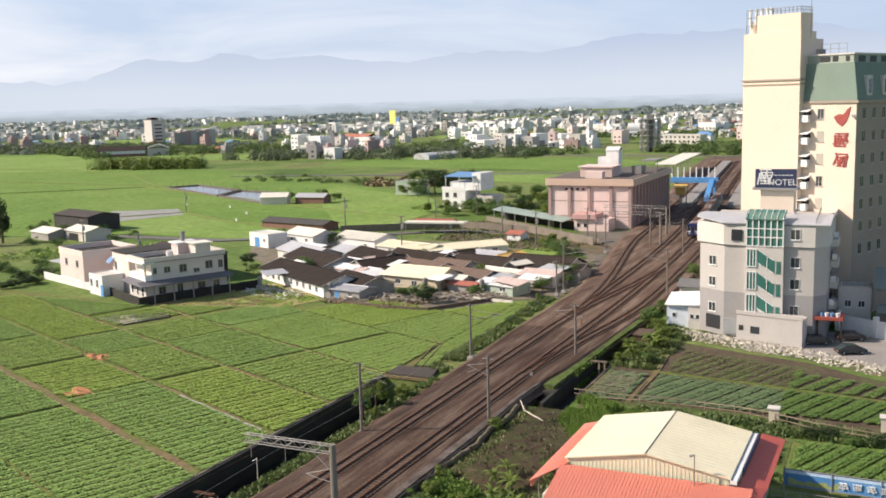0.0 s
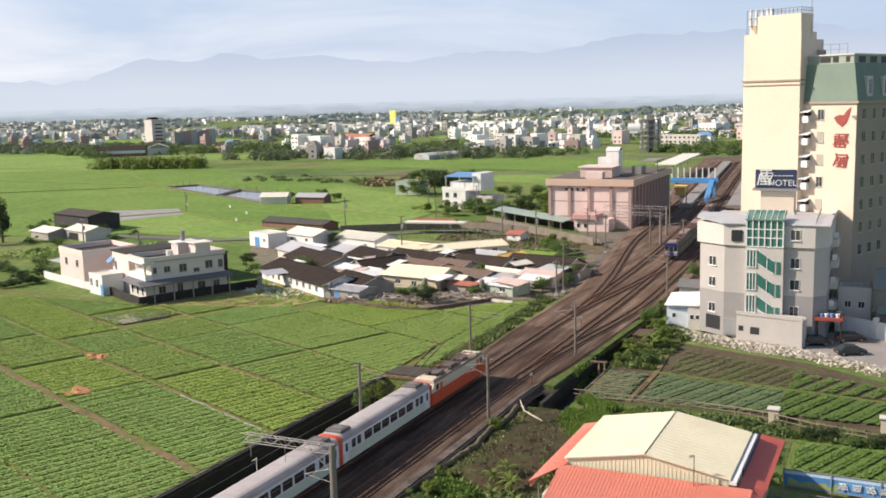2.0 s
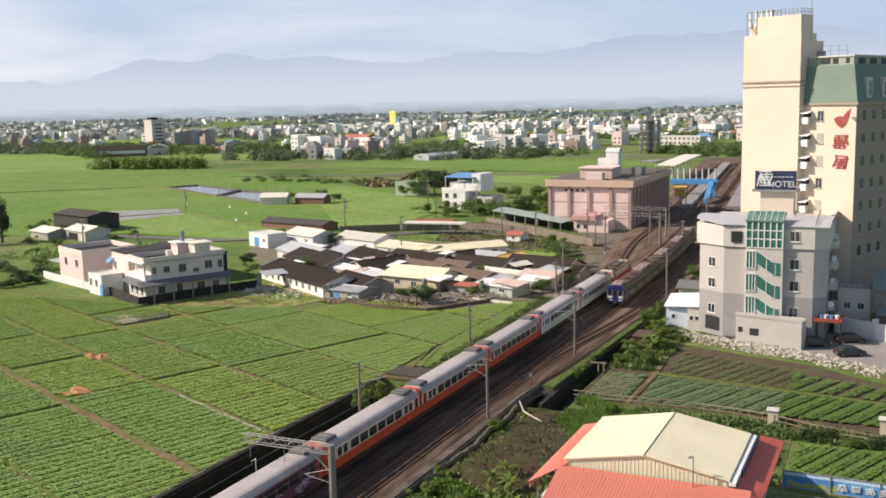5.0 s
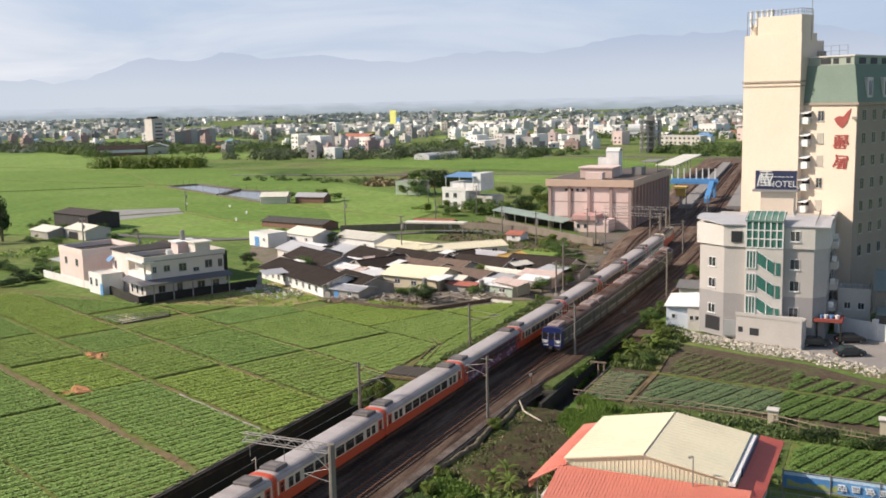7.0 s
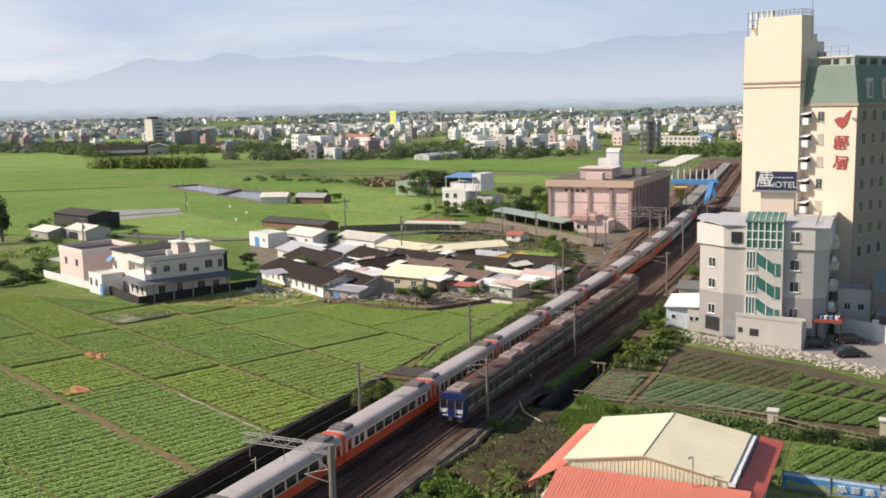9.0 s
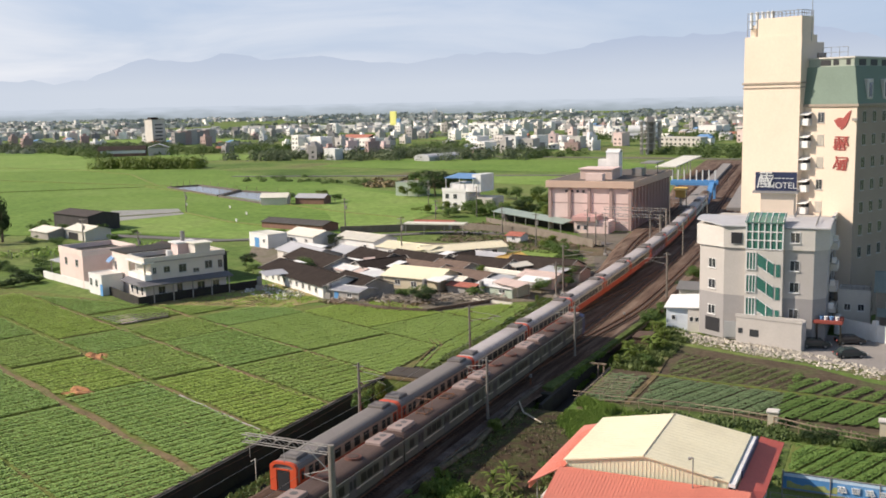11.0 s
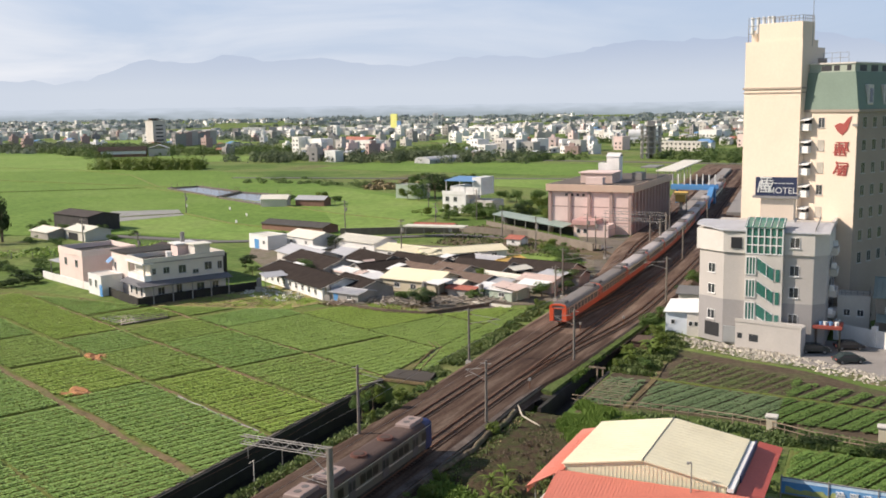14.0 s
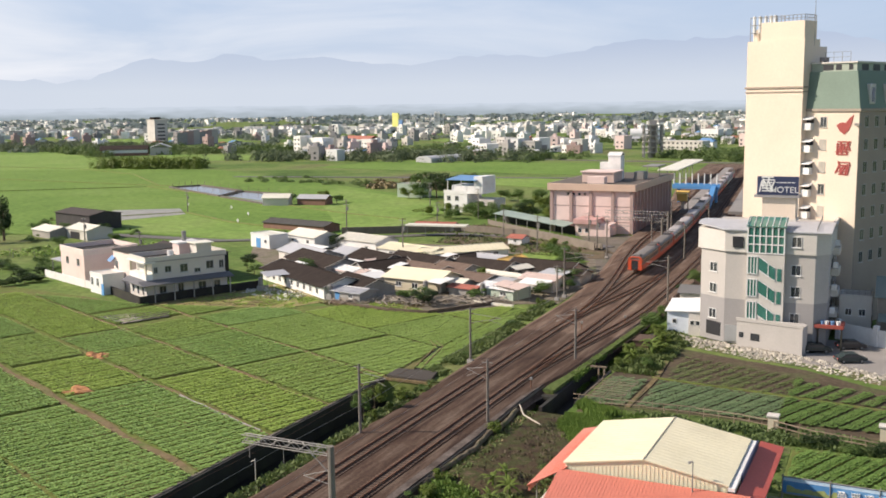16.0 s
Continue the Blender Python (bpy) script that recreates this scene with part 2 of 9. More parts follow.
def ground_mat(name, colors, scale, fine, bump=0.3, rough=0.95, stretch=(1, 1, 1)):
    """Ground cover: patches of several colours, at two scales."""
    m = bpy.data.materials.new(name)
    m.use_nodes = True
    nt = m.node_tree
    ln = nt.links.new
    bs = nt.nodes["Principled BSDF"]
    bs.inputs["Roughness"].default_value, bs.inputs["Specular IOR Level"].default_value = rough, 0.15
    co = nt.nodes.new("ShaderNodeTexCoord")
    n1, n2 = nt.nodes.new("ShaderNodeTexNoise"), nt.nodes.new("ShaderNodeTexNoise")
    for n, s, d in ((n1, scale, 8), (n2, fine, 4)):
        n.inputs["Scale"].default_value, n.inputs["Detail"].default_value, n.inputs["Roughness"].default_value = s, d, 0.62
        if n is n1:
            mp = nt.nodes.new("ShaderNodeMapping")
            mp.inputs["Scale"].default_value = stretch
            ln(co.outputs["Object"], mp.inputs["Vector"])
            ln(mp.outputs["Vector"], n.inputs["Vector"])
        else:
            ln(co.outputs["Object"], n.inputs["Vector"])
    ramp = nt.nodes.new("ShaderNodeValToRGB")
    els = ramp.color_ramp.elements
    while len(els) < len(colors):
        els.new(0.5)
    for i, c in enumerate(colors):
        els[i].position = 0.32 + 0.36 * i / (len(colors) - 1)
        els[i].color = (*c, 1)
    ln(n1.outputs["Fac"], ramp.inputs["Fac"])
    r = nt.nodes.new("ShaderNodeMapRange")
    r.inputs["From Min"].default_value, r.inputs["From Max"].default_value = 0.3, 0.7
    r.inputs["To Min"].default_value, r.inputs["To Max"].default_value = 0.72, 1.28
    ln(n2.outputs["Fac"], r.inputs["Value"])
    h = nt.nodes.new("ShaderNodeHueSaturation")
    ln(ramp.outputs["Color"], h.inputs["Color"])
    ln(r.outputs["Result"], h.inputs["Value"])
    ln(h.outputs["Color"], bs.inputs["Base Color"])
    bp = nt.nodes.new("ShaderNodeBump")
    bp.inputs["Strength"].default_value, bp.inputs["Distance"].default_value = bump, 0.15
    ln(n2.outputs["Fac"], bp.inputs["Height"])
    ln(bp.outputs["Normal"], bs.inputs["Normal"])
    return m


GROUND = ground_mat("rough grass and earth", [(0.05, 0.09, 0.02), (0.10, 0.16, 0.035), (0.16, 0.2, 0.06), (0.13, 0.11, 0.06)], 0.018, 0.6)
RICE = ground_mat("rice field", [(0.115, 0.196, 0.037), (0.141, 0.225, 0.045), (0.167, 0.246, 0.058)], 0.02, 0.5, 0.2)
RICE_LIGHT = ground_mat("pale rice field", [(0.145, 0.238, 0.05), (0.182, 0.27, 0.062), (0.208, 0.28, 0.078)], 0.03, 0.5, 0.2)
SOIL = ground_mat("bare field soil", [(0.07, 0.053, 0.036), (0.10, 0.077, 0.052), (0.085, 0.10, 0.04)], 0.15, 1.5)
FURROW = ground_mat("furrow earth with weeds", [(0.10, 0.12, 0.036), (0.135, 0.165, 0.042), (0.155, 0.13, 0.06)], 0.16, 1.4, 0.8)
PATH = ground_mat("earth path", [(0.13, 0.105, 0.05), (0.19, 0.14, 0.078), (0.12, 0.15, 0.045)], 0.25, 1.5)
CLAY = ground_mat("orange clay heap", [(0.36, 0.17, 0.08), (0.42, 0.22, 0.11)], 0.6, 2.0)
BALLAST = ground_mat("rust stained ballast", [(0.038, 0.022, 0.016), (0.083, 0.053, 0.038), (0.165, 0.122, 0.092)], 0.9, 3.0, 0.6, stretch=(1, 0.09, 1))
BALLAST_TAN = ground_mat("paler brown ballast", [(0.066, 0.040, 0.029), (0.135, 0.09, 0.066), (0.225, 0.165, 0.125)], 0.9, 3.0, 0.6, stretch=(1, 0.09, 1))
BALLAST_DARK = ground_mat("oil dark ballast", [(0.04, 0.025, 0.019), (0.07, 0.043, 0.032), (0.11, 0.07, 0.052)], 0.9, 3.0, 0.6, stretch=(1, 0.12, 1))
BALLAST_GREY = ground_mat("grey ballast shoulder", [(0.072, 0.056, 0.046), (0.12, 0.096, 0.082), (0.18, 0.15, 0.13)], 0.4, 4.0, 0.7)
BANK = ground_mat("overgrown bank", [(0.06, 0.085, 0.03), (0.10, 0.12, 0.045), (0.17, 0.13, 0.08)], 0.25, 1.6, 0.7)
LAMP = mat("headlamp glass", (0.7, 0.68, 0.6), 0.2, 0.02, 1, 4, 0, emit=0.15)


# ---- building blocks ----
def part(name, bm, material, parent=None, label="", smooth=False):
    """One mesh object from a bmesh, under a thing or a part."""
    bm.normal_update()
    me = bpy.data.meshes.new(name)
    bm.to_mesh(me)
    bm.free()
    me.materials.append(material)
    if smooth:
        me.shade_smooth()
    ob = new(name, me)
    ob.parent = parent
    if label:
        tagged(ob, label)
    return ob


def raw(name, verts, faces, material, parent=None, label=""):
    me = bpy.data.meshes.new(name)
    me.from_pydata(verts, [], faces)
    me.update()
    me.materials.append(material)
    ob = new(name, me)
    ob.parent = parent
    if label:
        tagged(ob, label)
    return ob


def thing(name, label, category, m=None, group="", kind=""):
    ob = new(name)
    ob.empty_display_size = 0.5
    if m is not None:
        ob.matrix_basis = m
    return tagged(ob, label, category, group, kind)


def box(bm, x0, x1, y0, y1, z0, z1, m=None, bevel=0.0):
    vs = [bm.verts.new(Vector(p) if m is None else m @ Vector(p)) for p in
          ((x0, y0, z0), (x1, y0, z0), (x1, y1, z0), (x0, y1, z0), (x0, y0, z1), (x1, y0, z1), (x1, y1, z1), (x0, y1, z1))]
    fs = [bm.faces.new([vs[i] for i in f]) for f in ((3, 2, 1, 0), (4, 5, 6, 7), (0, 1, 5, 4), (1, 2, 6, 5), (2, 3, 7, 6), (3, 0, 4, 7))]
    if bevel:
        es = list({e for f in fs for e in f.edges})
        bmesh.ops.bevel(bm, geom=es, offset=bevel, segments=1, affect="EDGES")
    return bm


def B(*dims, m=None, bevel=0.0):
    return box(bmesh.new(), *dims, m=m, bevel=bevel)


def prism(bm, pts, z0, z1, m=None):
    """An upright prism over a plan outline, counter-clockwise."""
    f = (lambda p: Vector(p)) if m is None else (lambda p: m @ Vector(p))
    lo = [bm.verts.new(f((x, y, z0))) for x, y in pts]
    hi = [bm.verts.new(f((x, y, z1))) for x, y in pts]
    n = len(pts)
    bm.faces.new(hi)
    bm.faces.new(lo[::-1])
    for i in range(n):
        bm.faces.new((lo[i], lo[(i + 1) % n], hi[(i + 1) % n], hi[i]))
    return bm


def slab_poly(bm, pts3, thick, m=None):
    """A sheet of some thickness over any flat outline."""
    f = (lambda p: Vector(p)) if m is None else (lambda p: m @ Vector(p))
    hi = [bm.verts.new(f(p)) for p in pts3]
    lo = [bm.verts.new(f((p[0], p[1], p[2] - thick))) for p in pts3]
    n = len(pts3)
    bm.faces.new(hi)
    bm.faces.new(lo[::-1])
    for i in range(n):
        bm.faces.new((lo[i], lo[(i + 1) % n], hi[(i + 1) % n], hi[i]))
    return bm


def rod(bm, a, b, r, n=6, r2=None):
    """A round bar from a to b."""
    a, b = Vector(a), Vector(b)
    q = (b - a).to_track_quat("Z", "Y")
    r2 = r if r2 is None else r2
    ring = lambda c, rr: [bm.verts.new(c + q @ Vector((rr * math.cos(2 * math.pi * i / n), rr * math.sin(2 * math.pi * i / n), 0))) for i in range(n)]
    lo, hi = ring(a, r), ring(b, r2)
    for i in range(n):
        bm.faces.new((lo[i], lo[(i + 1) % n], hi[(i + 1) % n], hi[i]))
    bm.faces.new(lo[::-1])
    bm.faces.new(hi)
    return bm


def R(a, b, r, n=6, r2=None):
    return rod(bmesh.new(), a, b, r, n, r2)


# ---- ground, channel, track bed ----
FIELD = -1.2


def shift(y):
    """How far the line bends to the west of its straight course."""
    if y < 150:
        return 0.0
    if y < 300:
        return -(y - 150) ** 2 / 3000
    return -7.5 - 0.1 * (y - 300)


def track_x(base, y):
    return base + shift(y)


def ground_z(x, y):
    sunk = y < 117.5
    if x <= -64.6:
        return FIELD
    if x <= -60.4:
        return -4.4 if sunk else FIELD
    if x <= -57.4:
        return (-2.9 if sunk else FIELD)
    if x <= -42.5:
        return -0.95
    if x <= -40.0:
        return -3.2 if 112 < y < 117.5 else -1.25
    if x <= -37.2:
        return -3.2 if 112 < y < 166 else -1.5
    return -1.5 if x < 40 else -1.2


def build_ground():
    xs = [-4900, -2500, -1200, -600, -300, -150, -64.65, -64.4, -60.5, -57.5, -54.8, -50, -45, -42.6, -42.4, -40.2, -39.9, -37.3, -37.0, -25, -10, 40, 200, 800, 2500, 4900]
    ys = [-600, -100, 20, 50, 70, 90, 105, 111.9, 112.1, 117.4, 117.6, 130, 150, 165.9, 166.1, 200, 300, 500, 900, 1800, 3200, 4900]
    verts = [(x, y, ground_z(x, y)) for y in ys for x in xs]
    n = len(xs)
    faces = [(j * n + i, j * n + i + 1, (j + 1) * n + i + 1, (j + 1) * n + i) for j in range(len(ys) - 1) for i in range(n - 1)]
    tagged(raw("ground", verts, faces, GROUND), "rough green and brown grassland of a flat plain", "ground", kind="structure")
    # ballast bed, widening towards the station
    rows = [(-330, -54.6, -43.4), (90, -54.8, -43.3), (115, -55.0, -43.2), (127, -55.4, -41.6), (150, -56.2, -40.6), (180, -56.8, -39.6), (215, -60.4, -39.0), (250, -66.2, -40.0), (300, -71.5, -45), (360, -78, -51), (450, -93, -59), (600, -108, -74)]
    # near run darker for train shadow, far run paler for sun, both as colour
    for run, m, label in ((rows[:5], BALLAST, "rust-brown stained ballast bed under the rails"), (rows[4:], BALLAST_TAN, "paler brown ballast of the station yard")):
        verts, faces = [], []
        for y, a, b in run:
            for x, z in ((a - 1.4, -1.0), (a, -0.33), ((a + b) / 2, -0.27), (b, -0.33), (b + 1.5, -1.2)):
                verts.append((x, y, z))
        for j in range(len(run) - 1):
            for i in range(4):
                faces.append((j * 5 + i, j * 5 + i + 1, j * 5 + i + 6, j * 5 + i + 5))
        tagged(raw("track_bed", verts, faces, m), label, "ballast", kind="structure")


def ribbon(bm, line, w, z, z0=None):
    """A band along a plan line; with z0 it has sides down to there."""
    n = len(line)
    L = []
    for i, p in enumerate(line):
        a, b = Vector(line[max(i - 1, 0)][:2]), Vector(line[min(i + 1, n - 1)][:2])
        d = (b - a).normalized()
        nn = Vector((-d.y, d.x)) * w / 2
        c = Vector(p[:2])
        L.append([bm.verts.new((*(c + nn), z)), bm.verts.new((*(c - nn), z))])
        if z0 is not None:
            L[-1] += [bm.verts.new((*(c + nn), z0)), bm.verts.new((*(c - nn), z0))]
    for p, q in zip(L, L[1:]):
        bm.faces.new((p[1], q[1], q[0], p[0]))
        if z0 is not None:
            bm.faces.new((p[0], q[0], q[2], p[2]))
            bm.faces.new((q[1], p[1], p[3], q[3]))
    if z0 is not None:
        bm.faces.new((L[0][0], L[0][2], L[0][3], L[0][1]))
        bm.faces.new((L[-1][1], L[-1][3], L[-1][2], L[-1][0]))
    return bm


def track_line(f, y0, y1, step=10):
    k = max(2, int((y1 - y0) / step))
    return [(f(y0 + (y1 - y0) * i / k), y0 + (y1 - y0) * i / k) for i in range(k + 1)]


def ease(y, a, b):
    t = min(1, max(0, (y - a) / (b - a)))
    return t * t * (3 - 2 * t)


TRACKS = [
    (lambda y: track_x(-51.1, y), -320, 560),
    (lambda y: track_x(-45.7, y), -320, 560),
    (lambda y: track_x(-45.7 + 4.3 * ease(y, 118, 175), y), 122, 560),
    (lambda y: track_x(-51.1 - 8.5 * ease(y, 160, 262), y), 165, 560),
    (lambda y: track_x(-51.1 + 5.4 * ease(y, 150, 215), y), 152, 214),
]


def sleeper_mesh():
    """One stained sleeper, its foot wider than its top."""
    verts = []
    for px, py in ((-1.05, -0.11), (1.05, -0.11), (1.05, 0.11), (-1.05, 0.11)):
        verts += [(px, py, -0.21), (px * 1.02, py * 1.4, -0.36)]
    me = bpy.data.meshes.new("sleeper")
    me.from_pydata(verts, [], [(0, 2, 4, 6), (0, 1, 3, 2), (2, 3, 5, 4), (4, 5, 7, 6), (6, 7, 1, 0)])
    me.update()
    me.materials.append(mat("stained near sleepers", (0.12, 0.088, 0.067), 0.95, 0.25, 0.5, 6, 0.3, rand=0.25))
    return me


SLEEPER = sleeper_mesh()


def build_tracks():
    for k, (f, y0, y1) in enumerate(TRACKS):
        t = thing("railway_track", "narrow-gauge railway track with rust-brown rails on ballast", "railway track", group="railway tracks")
        line = track_line(f, y0, y1, 5)
        part("ballast_strip", ribbon(bmesh.new(), line, 2.2, -0.232, -0.3), BALLAST_DARK, t)
        for s in (-0.565, 0.565):
            bm = ribbon(bmesh.new(), [(x + s, y) for x, y in line], 0.09, -0.02, -0.26)
            ribbon(bm, [(x + s, y) for x, y in line], 0.17, -0.20, -0.26)
            part("rail", bm, RUST, t)
        verts, faces = [], []
        y = max(y0, 45) + 0.3
        while y < min(y1, 300):
            x = f(y)
            if k < 2 and 60 < y < 150:
                sl = new("sleeper", SLEEPER)
                sl.parent = t
                sl.location = (x, y, 0)
                y += 0.62
                continue
            b = len(verts)
            for px, py in ((-1.05, -0.11), (1.05, -0.11), (1.05, 0.11), (-1.05, 0.11)):
                verts += [(x + px, y + py, -0.21), (x + px * 1.02, y + py * 1.4, -0.36)]
            faces += [(b, b + 2, b + 4, b + 6), (b, b + 1, b + 3, b + 2), (b + 2, b + 3, b + 5, b + 4), (b + 4, b + 5, b + 7, b + 6), (b + 6, b + 7, b + 1, b)]
            y += 0.62
        tagged(raw("sleeper_row", verts, faces, mat("stained sleepers", (0.12, 0.088, 0.067), 0.95, 0.25, 0.5, 6, 0.3, island=0.25), t), kind="stuff")
    # grey shoulder and low kerb wall on the east side
    bm = bmesh.new()
    line = [(-43.6, 40), (-43.4, 80), (-43.3, 98), (-43.7, 112), (-43.2, 125), (-41.7, 150), (-40.5, 172)]
    ribbon(bm, line, 2.0, -0.345, -1.2)
    tagged(part("ballast_shoulder", bm, BALLAST_GREY), "pale grey gravel shoulder beside the rails", "gravel", kind="structure")
    bm = bmesh.new()
    ribbon(bm, [(x + 1.1, y) for x, y in line], 0.26, -0.5, -2.5)
    tagged(part("kerb_wall", bm, mat("brown stained kerb", (0.13, 0.11, 0.085), 0.9, 0.3, 0.4, 5, 0.3, dirt=(0.08, 0.09, 0.04), dirt_amount=0.7)), "low weathered concrete kerb wall along the railway", "wall", kind="structure")


build_ground()
build_tracks()

# field plan: a runs along the farm paths, b along the crop rows
FA, FB = Vector((0.918, -0.396)), Vector((0.396, 0.918))


def uv(u, v):
    p = FA * u + FB * v
    return p.x, p.y


def plant_rows(name, u0, u1, v0, v1, material, label, gap=1.6, high=0.34, edge=-64.9, z=FIELD, dens=0.4, wide=0.46, cut=None, lines=(-0.48, -0.16, 0.16, 0.48), bare=0.0):
    """A crop parcel: beds of leafy plants in rows along b, kept west of the channel wall."""
    rnd = random.Random(name + label + str(u0) + str(v0))
    verts, faces = [], []
    u = u0 + gap / 2
    while u < u1 - 0.3:
        v = v0 + rnd.uniform(0, 0.3)
        thin = rnd.uniform(0.92, 1.08)
        bow = rnd.uniform(-0.06, 0.06)
        while v < v1:
            for off in lines:
                x, y = uv(u + off + bow + 0.10 * noise.noise((u, v * 0.25, 7.0)) + rnd.gauss(0, 0.03), v + rnd.uniform(-0.12, 0.12))
                patchy = noise.noise((x * 0.12, y * 0.12, 3.0))
                if x < edge and (cut is None or cut(x, y)) and rnd.random() > bare + 0.08 * max(0, -patchy):
                    h = high * thin * rnd.uniform(0.88, 1.1) * (1 + 0.2 * patchy) * (1.0 if abs(off) < 0.3 else 0.8)
                    w = wide * rnd.uniform(0.8, 1.15)
                    a0 = rnd.uniform(0, 6.283)
                    for q in range(3):
                        a = a0 + q * 2.09 + rnd.uniform(-0.3, 0.3)
                        dx, dy = math.cos(a), math.sin(a)
                        lift = rnd.uniform(0.75, 1.0) * h
                        b = len(verts)
                        px, py = -dy * w * 0.4, dx * w * 0.4
                        verts += [(x - px * 0.6, y - py * 0.6, z + lift * 0.8), (x + px * 0.6, y + py * 0.6, z + lift * 0.8),
                                  (x + px + dx * w * 0.55, y + py + dy * w * 0.55, z + lift), (x - px + dx * w * 0.55, y - py + dy * w * 0.55, z + lift * 0.94)]
                        faces.append((b, b + 1, b + 2, b + 3))
            v += dens * rnd.uniform(0.8, 1.2)
        u += gap
    return tagged(raw(name, verts, faces, material), label, "crop", "vegetable field parcels", "stuff")


def flat_patch(name, pts, z, material, label, category, kind="structure", thick=0.3):
    bm = bmesh.new()
    slab_poly(bm, [(x, y, z) for x, y in pts], thick)
    return tagged(part(name, bm, material), label, category, kind=kind)


def build_left_fields():
    strips = [
        (20, 32.4, [(-124, -70, CROP_GREY), (-175, -124.8, CROP_GREY)]),
        (33.0, 45.2, [(-124, -70, CROP_GREY), (-149, -124.8, CROP_GREY), (-190, -149.8, CROP)]),
        (46.7, 57.7, [(-127, -70, CROP_GREY), (-147, -127.7, CROP_LIGHT), (-168, -147.7, CROP), (-205, -168.8, CROP_GREY)]),
        (58.8, 69.2, [(-126.5, -70, CROP_LIGHT), (-147, -127.2, CROP), (-161, -147.8, CROP_GREY), (-210, -161.8, CROP_LIGHT)]),
        (70.1, 82.7, [(-125.2, -70, CROP), (-147, -126.0, CROP_GREY), (-161, -147.8, CROP), (-176, -164.5, CROP), (-215, -176.8, CROP_GREY)]),
        (83.6, 99, [(-125, -70, CROP), (-150, -125.8, CROP), (-161, -150.8, CROP_GREY), (-215, -163, CROP)]),
        (99.6, 116, [(-131, -80, CROP), (-151, -131.8, CROP_LIGHT)]),
    ]
    bm = bmesh.new()
    slab_poly(bm, [(*uv(-235, 12), FIELD + 0.03), (*uv(-70, 12), FIELD + 0.03), (-64.7, 60, FIELD + 0.03), (-64.7, 168, FIELD + 0.03), (-76, 172, FIELD + 0.03), (-92, 160, FIELD + 0.03), (-131, 146, FIELD + 0.03), (-180, 152, FIELD + 0.03)], 0.1)
    tagged(part("farm_soil", bm, FURROW), "green-brown furrowed soil between vegetable rows", "soil", kind="structure")
    limit = lambda x, y: (y < 145.5 or x > -105 + (y - 152) * 1.1 or y < 146 + (x + 131) * 0.25) and y < 172
    for v0, v1, cells in strips:
        for u0, u1, m in cells:
            near = v0 < 71
            plant_rows("crop_parcel", u0, u1, v0, v1, m, {"crop leaves": "rows of bright green leafy vegetables", "pale crop leaves": "rows of yellow-green leafy vegetables", "grey green crop leaves": "rows of grey-green leafy vegetables"}[m.name] + " on low beds",
                       gap=1.5, dens=0.3 if near else 0.36, wide=0.42 if near else 0.5, high=0.46 if near else 0.34, lines=(-0.37, 0.0, 0.37) if near else (-0.48, -0.16, 0.16, 0.48), cut=limit)
    flat_patch("trackside_soil", [(-64.6, 123.5), (-60.4, 123.5), (-61.6, 170), (-64.6, 171)], FIELD + 0.035, FURROW, "green-brown soil beside the railway", "soil", thick=0.1)
    plant_rows("crop_parcel", -131, -60, 80, 150, CROP, "rows of bright green leafy vegetables beside the railway", gap=1.5, dens=0.36, wide=0.5, lines=(-0.48, -0.16, 0.16, 0.48), edge=-60.6, cut=lambda x, y: x > -64.4 + 0.12 * (136 - min(y, 136)) and 124 < y < 169 and x < -60.6 - (y - 124) * 0.022)
    plant_rows("crop_parcel", -134, -112, 116.6, 131, CROP_LIGHT, "rows of yellow-green leafy vegetables below the sheds", gap=1.5, dens=0.36, wide=0.5, lines=(-0.48, -0.16, 0.16, 0.48), cut=lambda x, y: y < 169 and x > -76 + (y - 158) * 0.76)
    # farm paths between the strips
    for k, (v, u0, u1, w) in enumerate(((45.9, -160, -86, 0.95), (58.2, -150, -96, 0.45), (69.6, -190, -102, 0.5), (83.1, -186, -107, 0.4))):
        line = [uv(u0 + (u1 - u0) * i / 14, v + math.sin(i * 1.7 + k) * 0.35) for i in range(15)]
        line = [p for p in line if p[0] < -65.0] + [(-65.0, line[-1][1])]
        tagged(part("farm_path", ribbon(bmesh.new(), line, w, FIELD + 0.16, FIELD - 0.1), PATH), "worn brown earth path between crops", "path", "farm paths", "structure")
    # narrow water pipe lying along one path
    tagged(part("field_kerb", ribbon(bmesh.new(), [uv(u, 58.0 + 0.12 * math.sin(u)) for u in range(-118, -96, 2)], 0.16, FIELD + 0.26, FIELD), CONCRETE), "pale concrete kerb along a farm path", "kerb", kind="structure")
    # orange clay heaps
    for x, y, s in ((-99.1, 96.2, 1.5), (-110.7, 111.6, 1.3)):
        bm = bmesh.new()
        bmesh.ops.create_icosphere(bm, subdivisions=3, radius=1)
        for v in bm.verts:
            n = noise.noise(v.co * 1.8 + Vector((x, y, 0)))
            v.co = Vector((v.co.x * s * 1.5 * (1 + 0.5 * n), v.co.y * s * 1.1 * (1 + 0.5 * n), max(v.co.z, -0.1) * 0.55 * (1 + n)))
        ob = part("clay_heap", bm, CLAY)
        ob.location = (x, y, FIELD + 0.05)
        tagged(ob, "low heap of orange clay soil beside a farm path", "soil heap", "clay heaps")
    # a flooded corner
    flat_patch("field_pond", [(-132, 133.6), (-123.2, 130.8), (-119.6, 138.6), (-122.6, 142.2)], FIELD + 0.32, WATER, "shallow grey water in a flooded field corner", "water", thick=0.2)


WATER = mat("still grey water", (0.11, 0.10, 0.085), 0.12, 0.1, 0.3, 2, 0.03, gloss=0.6)
build_left_fields()

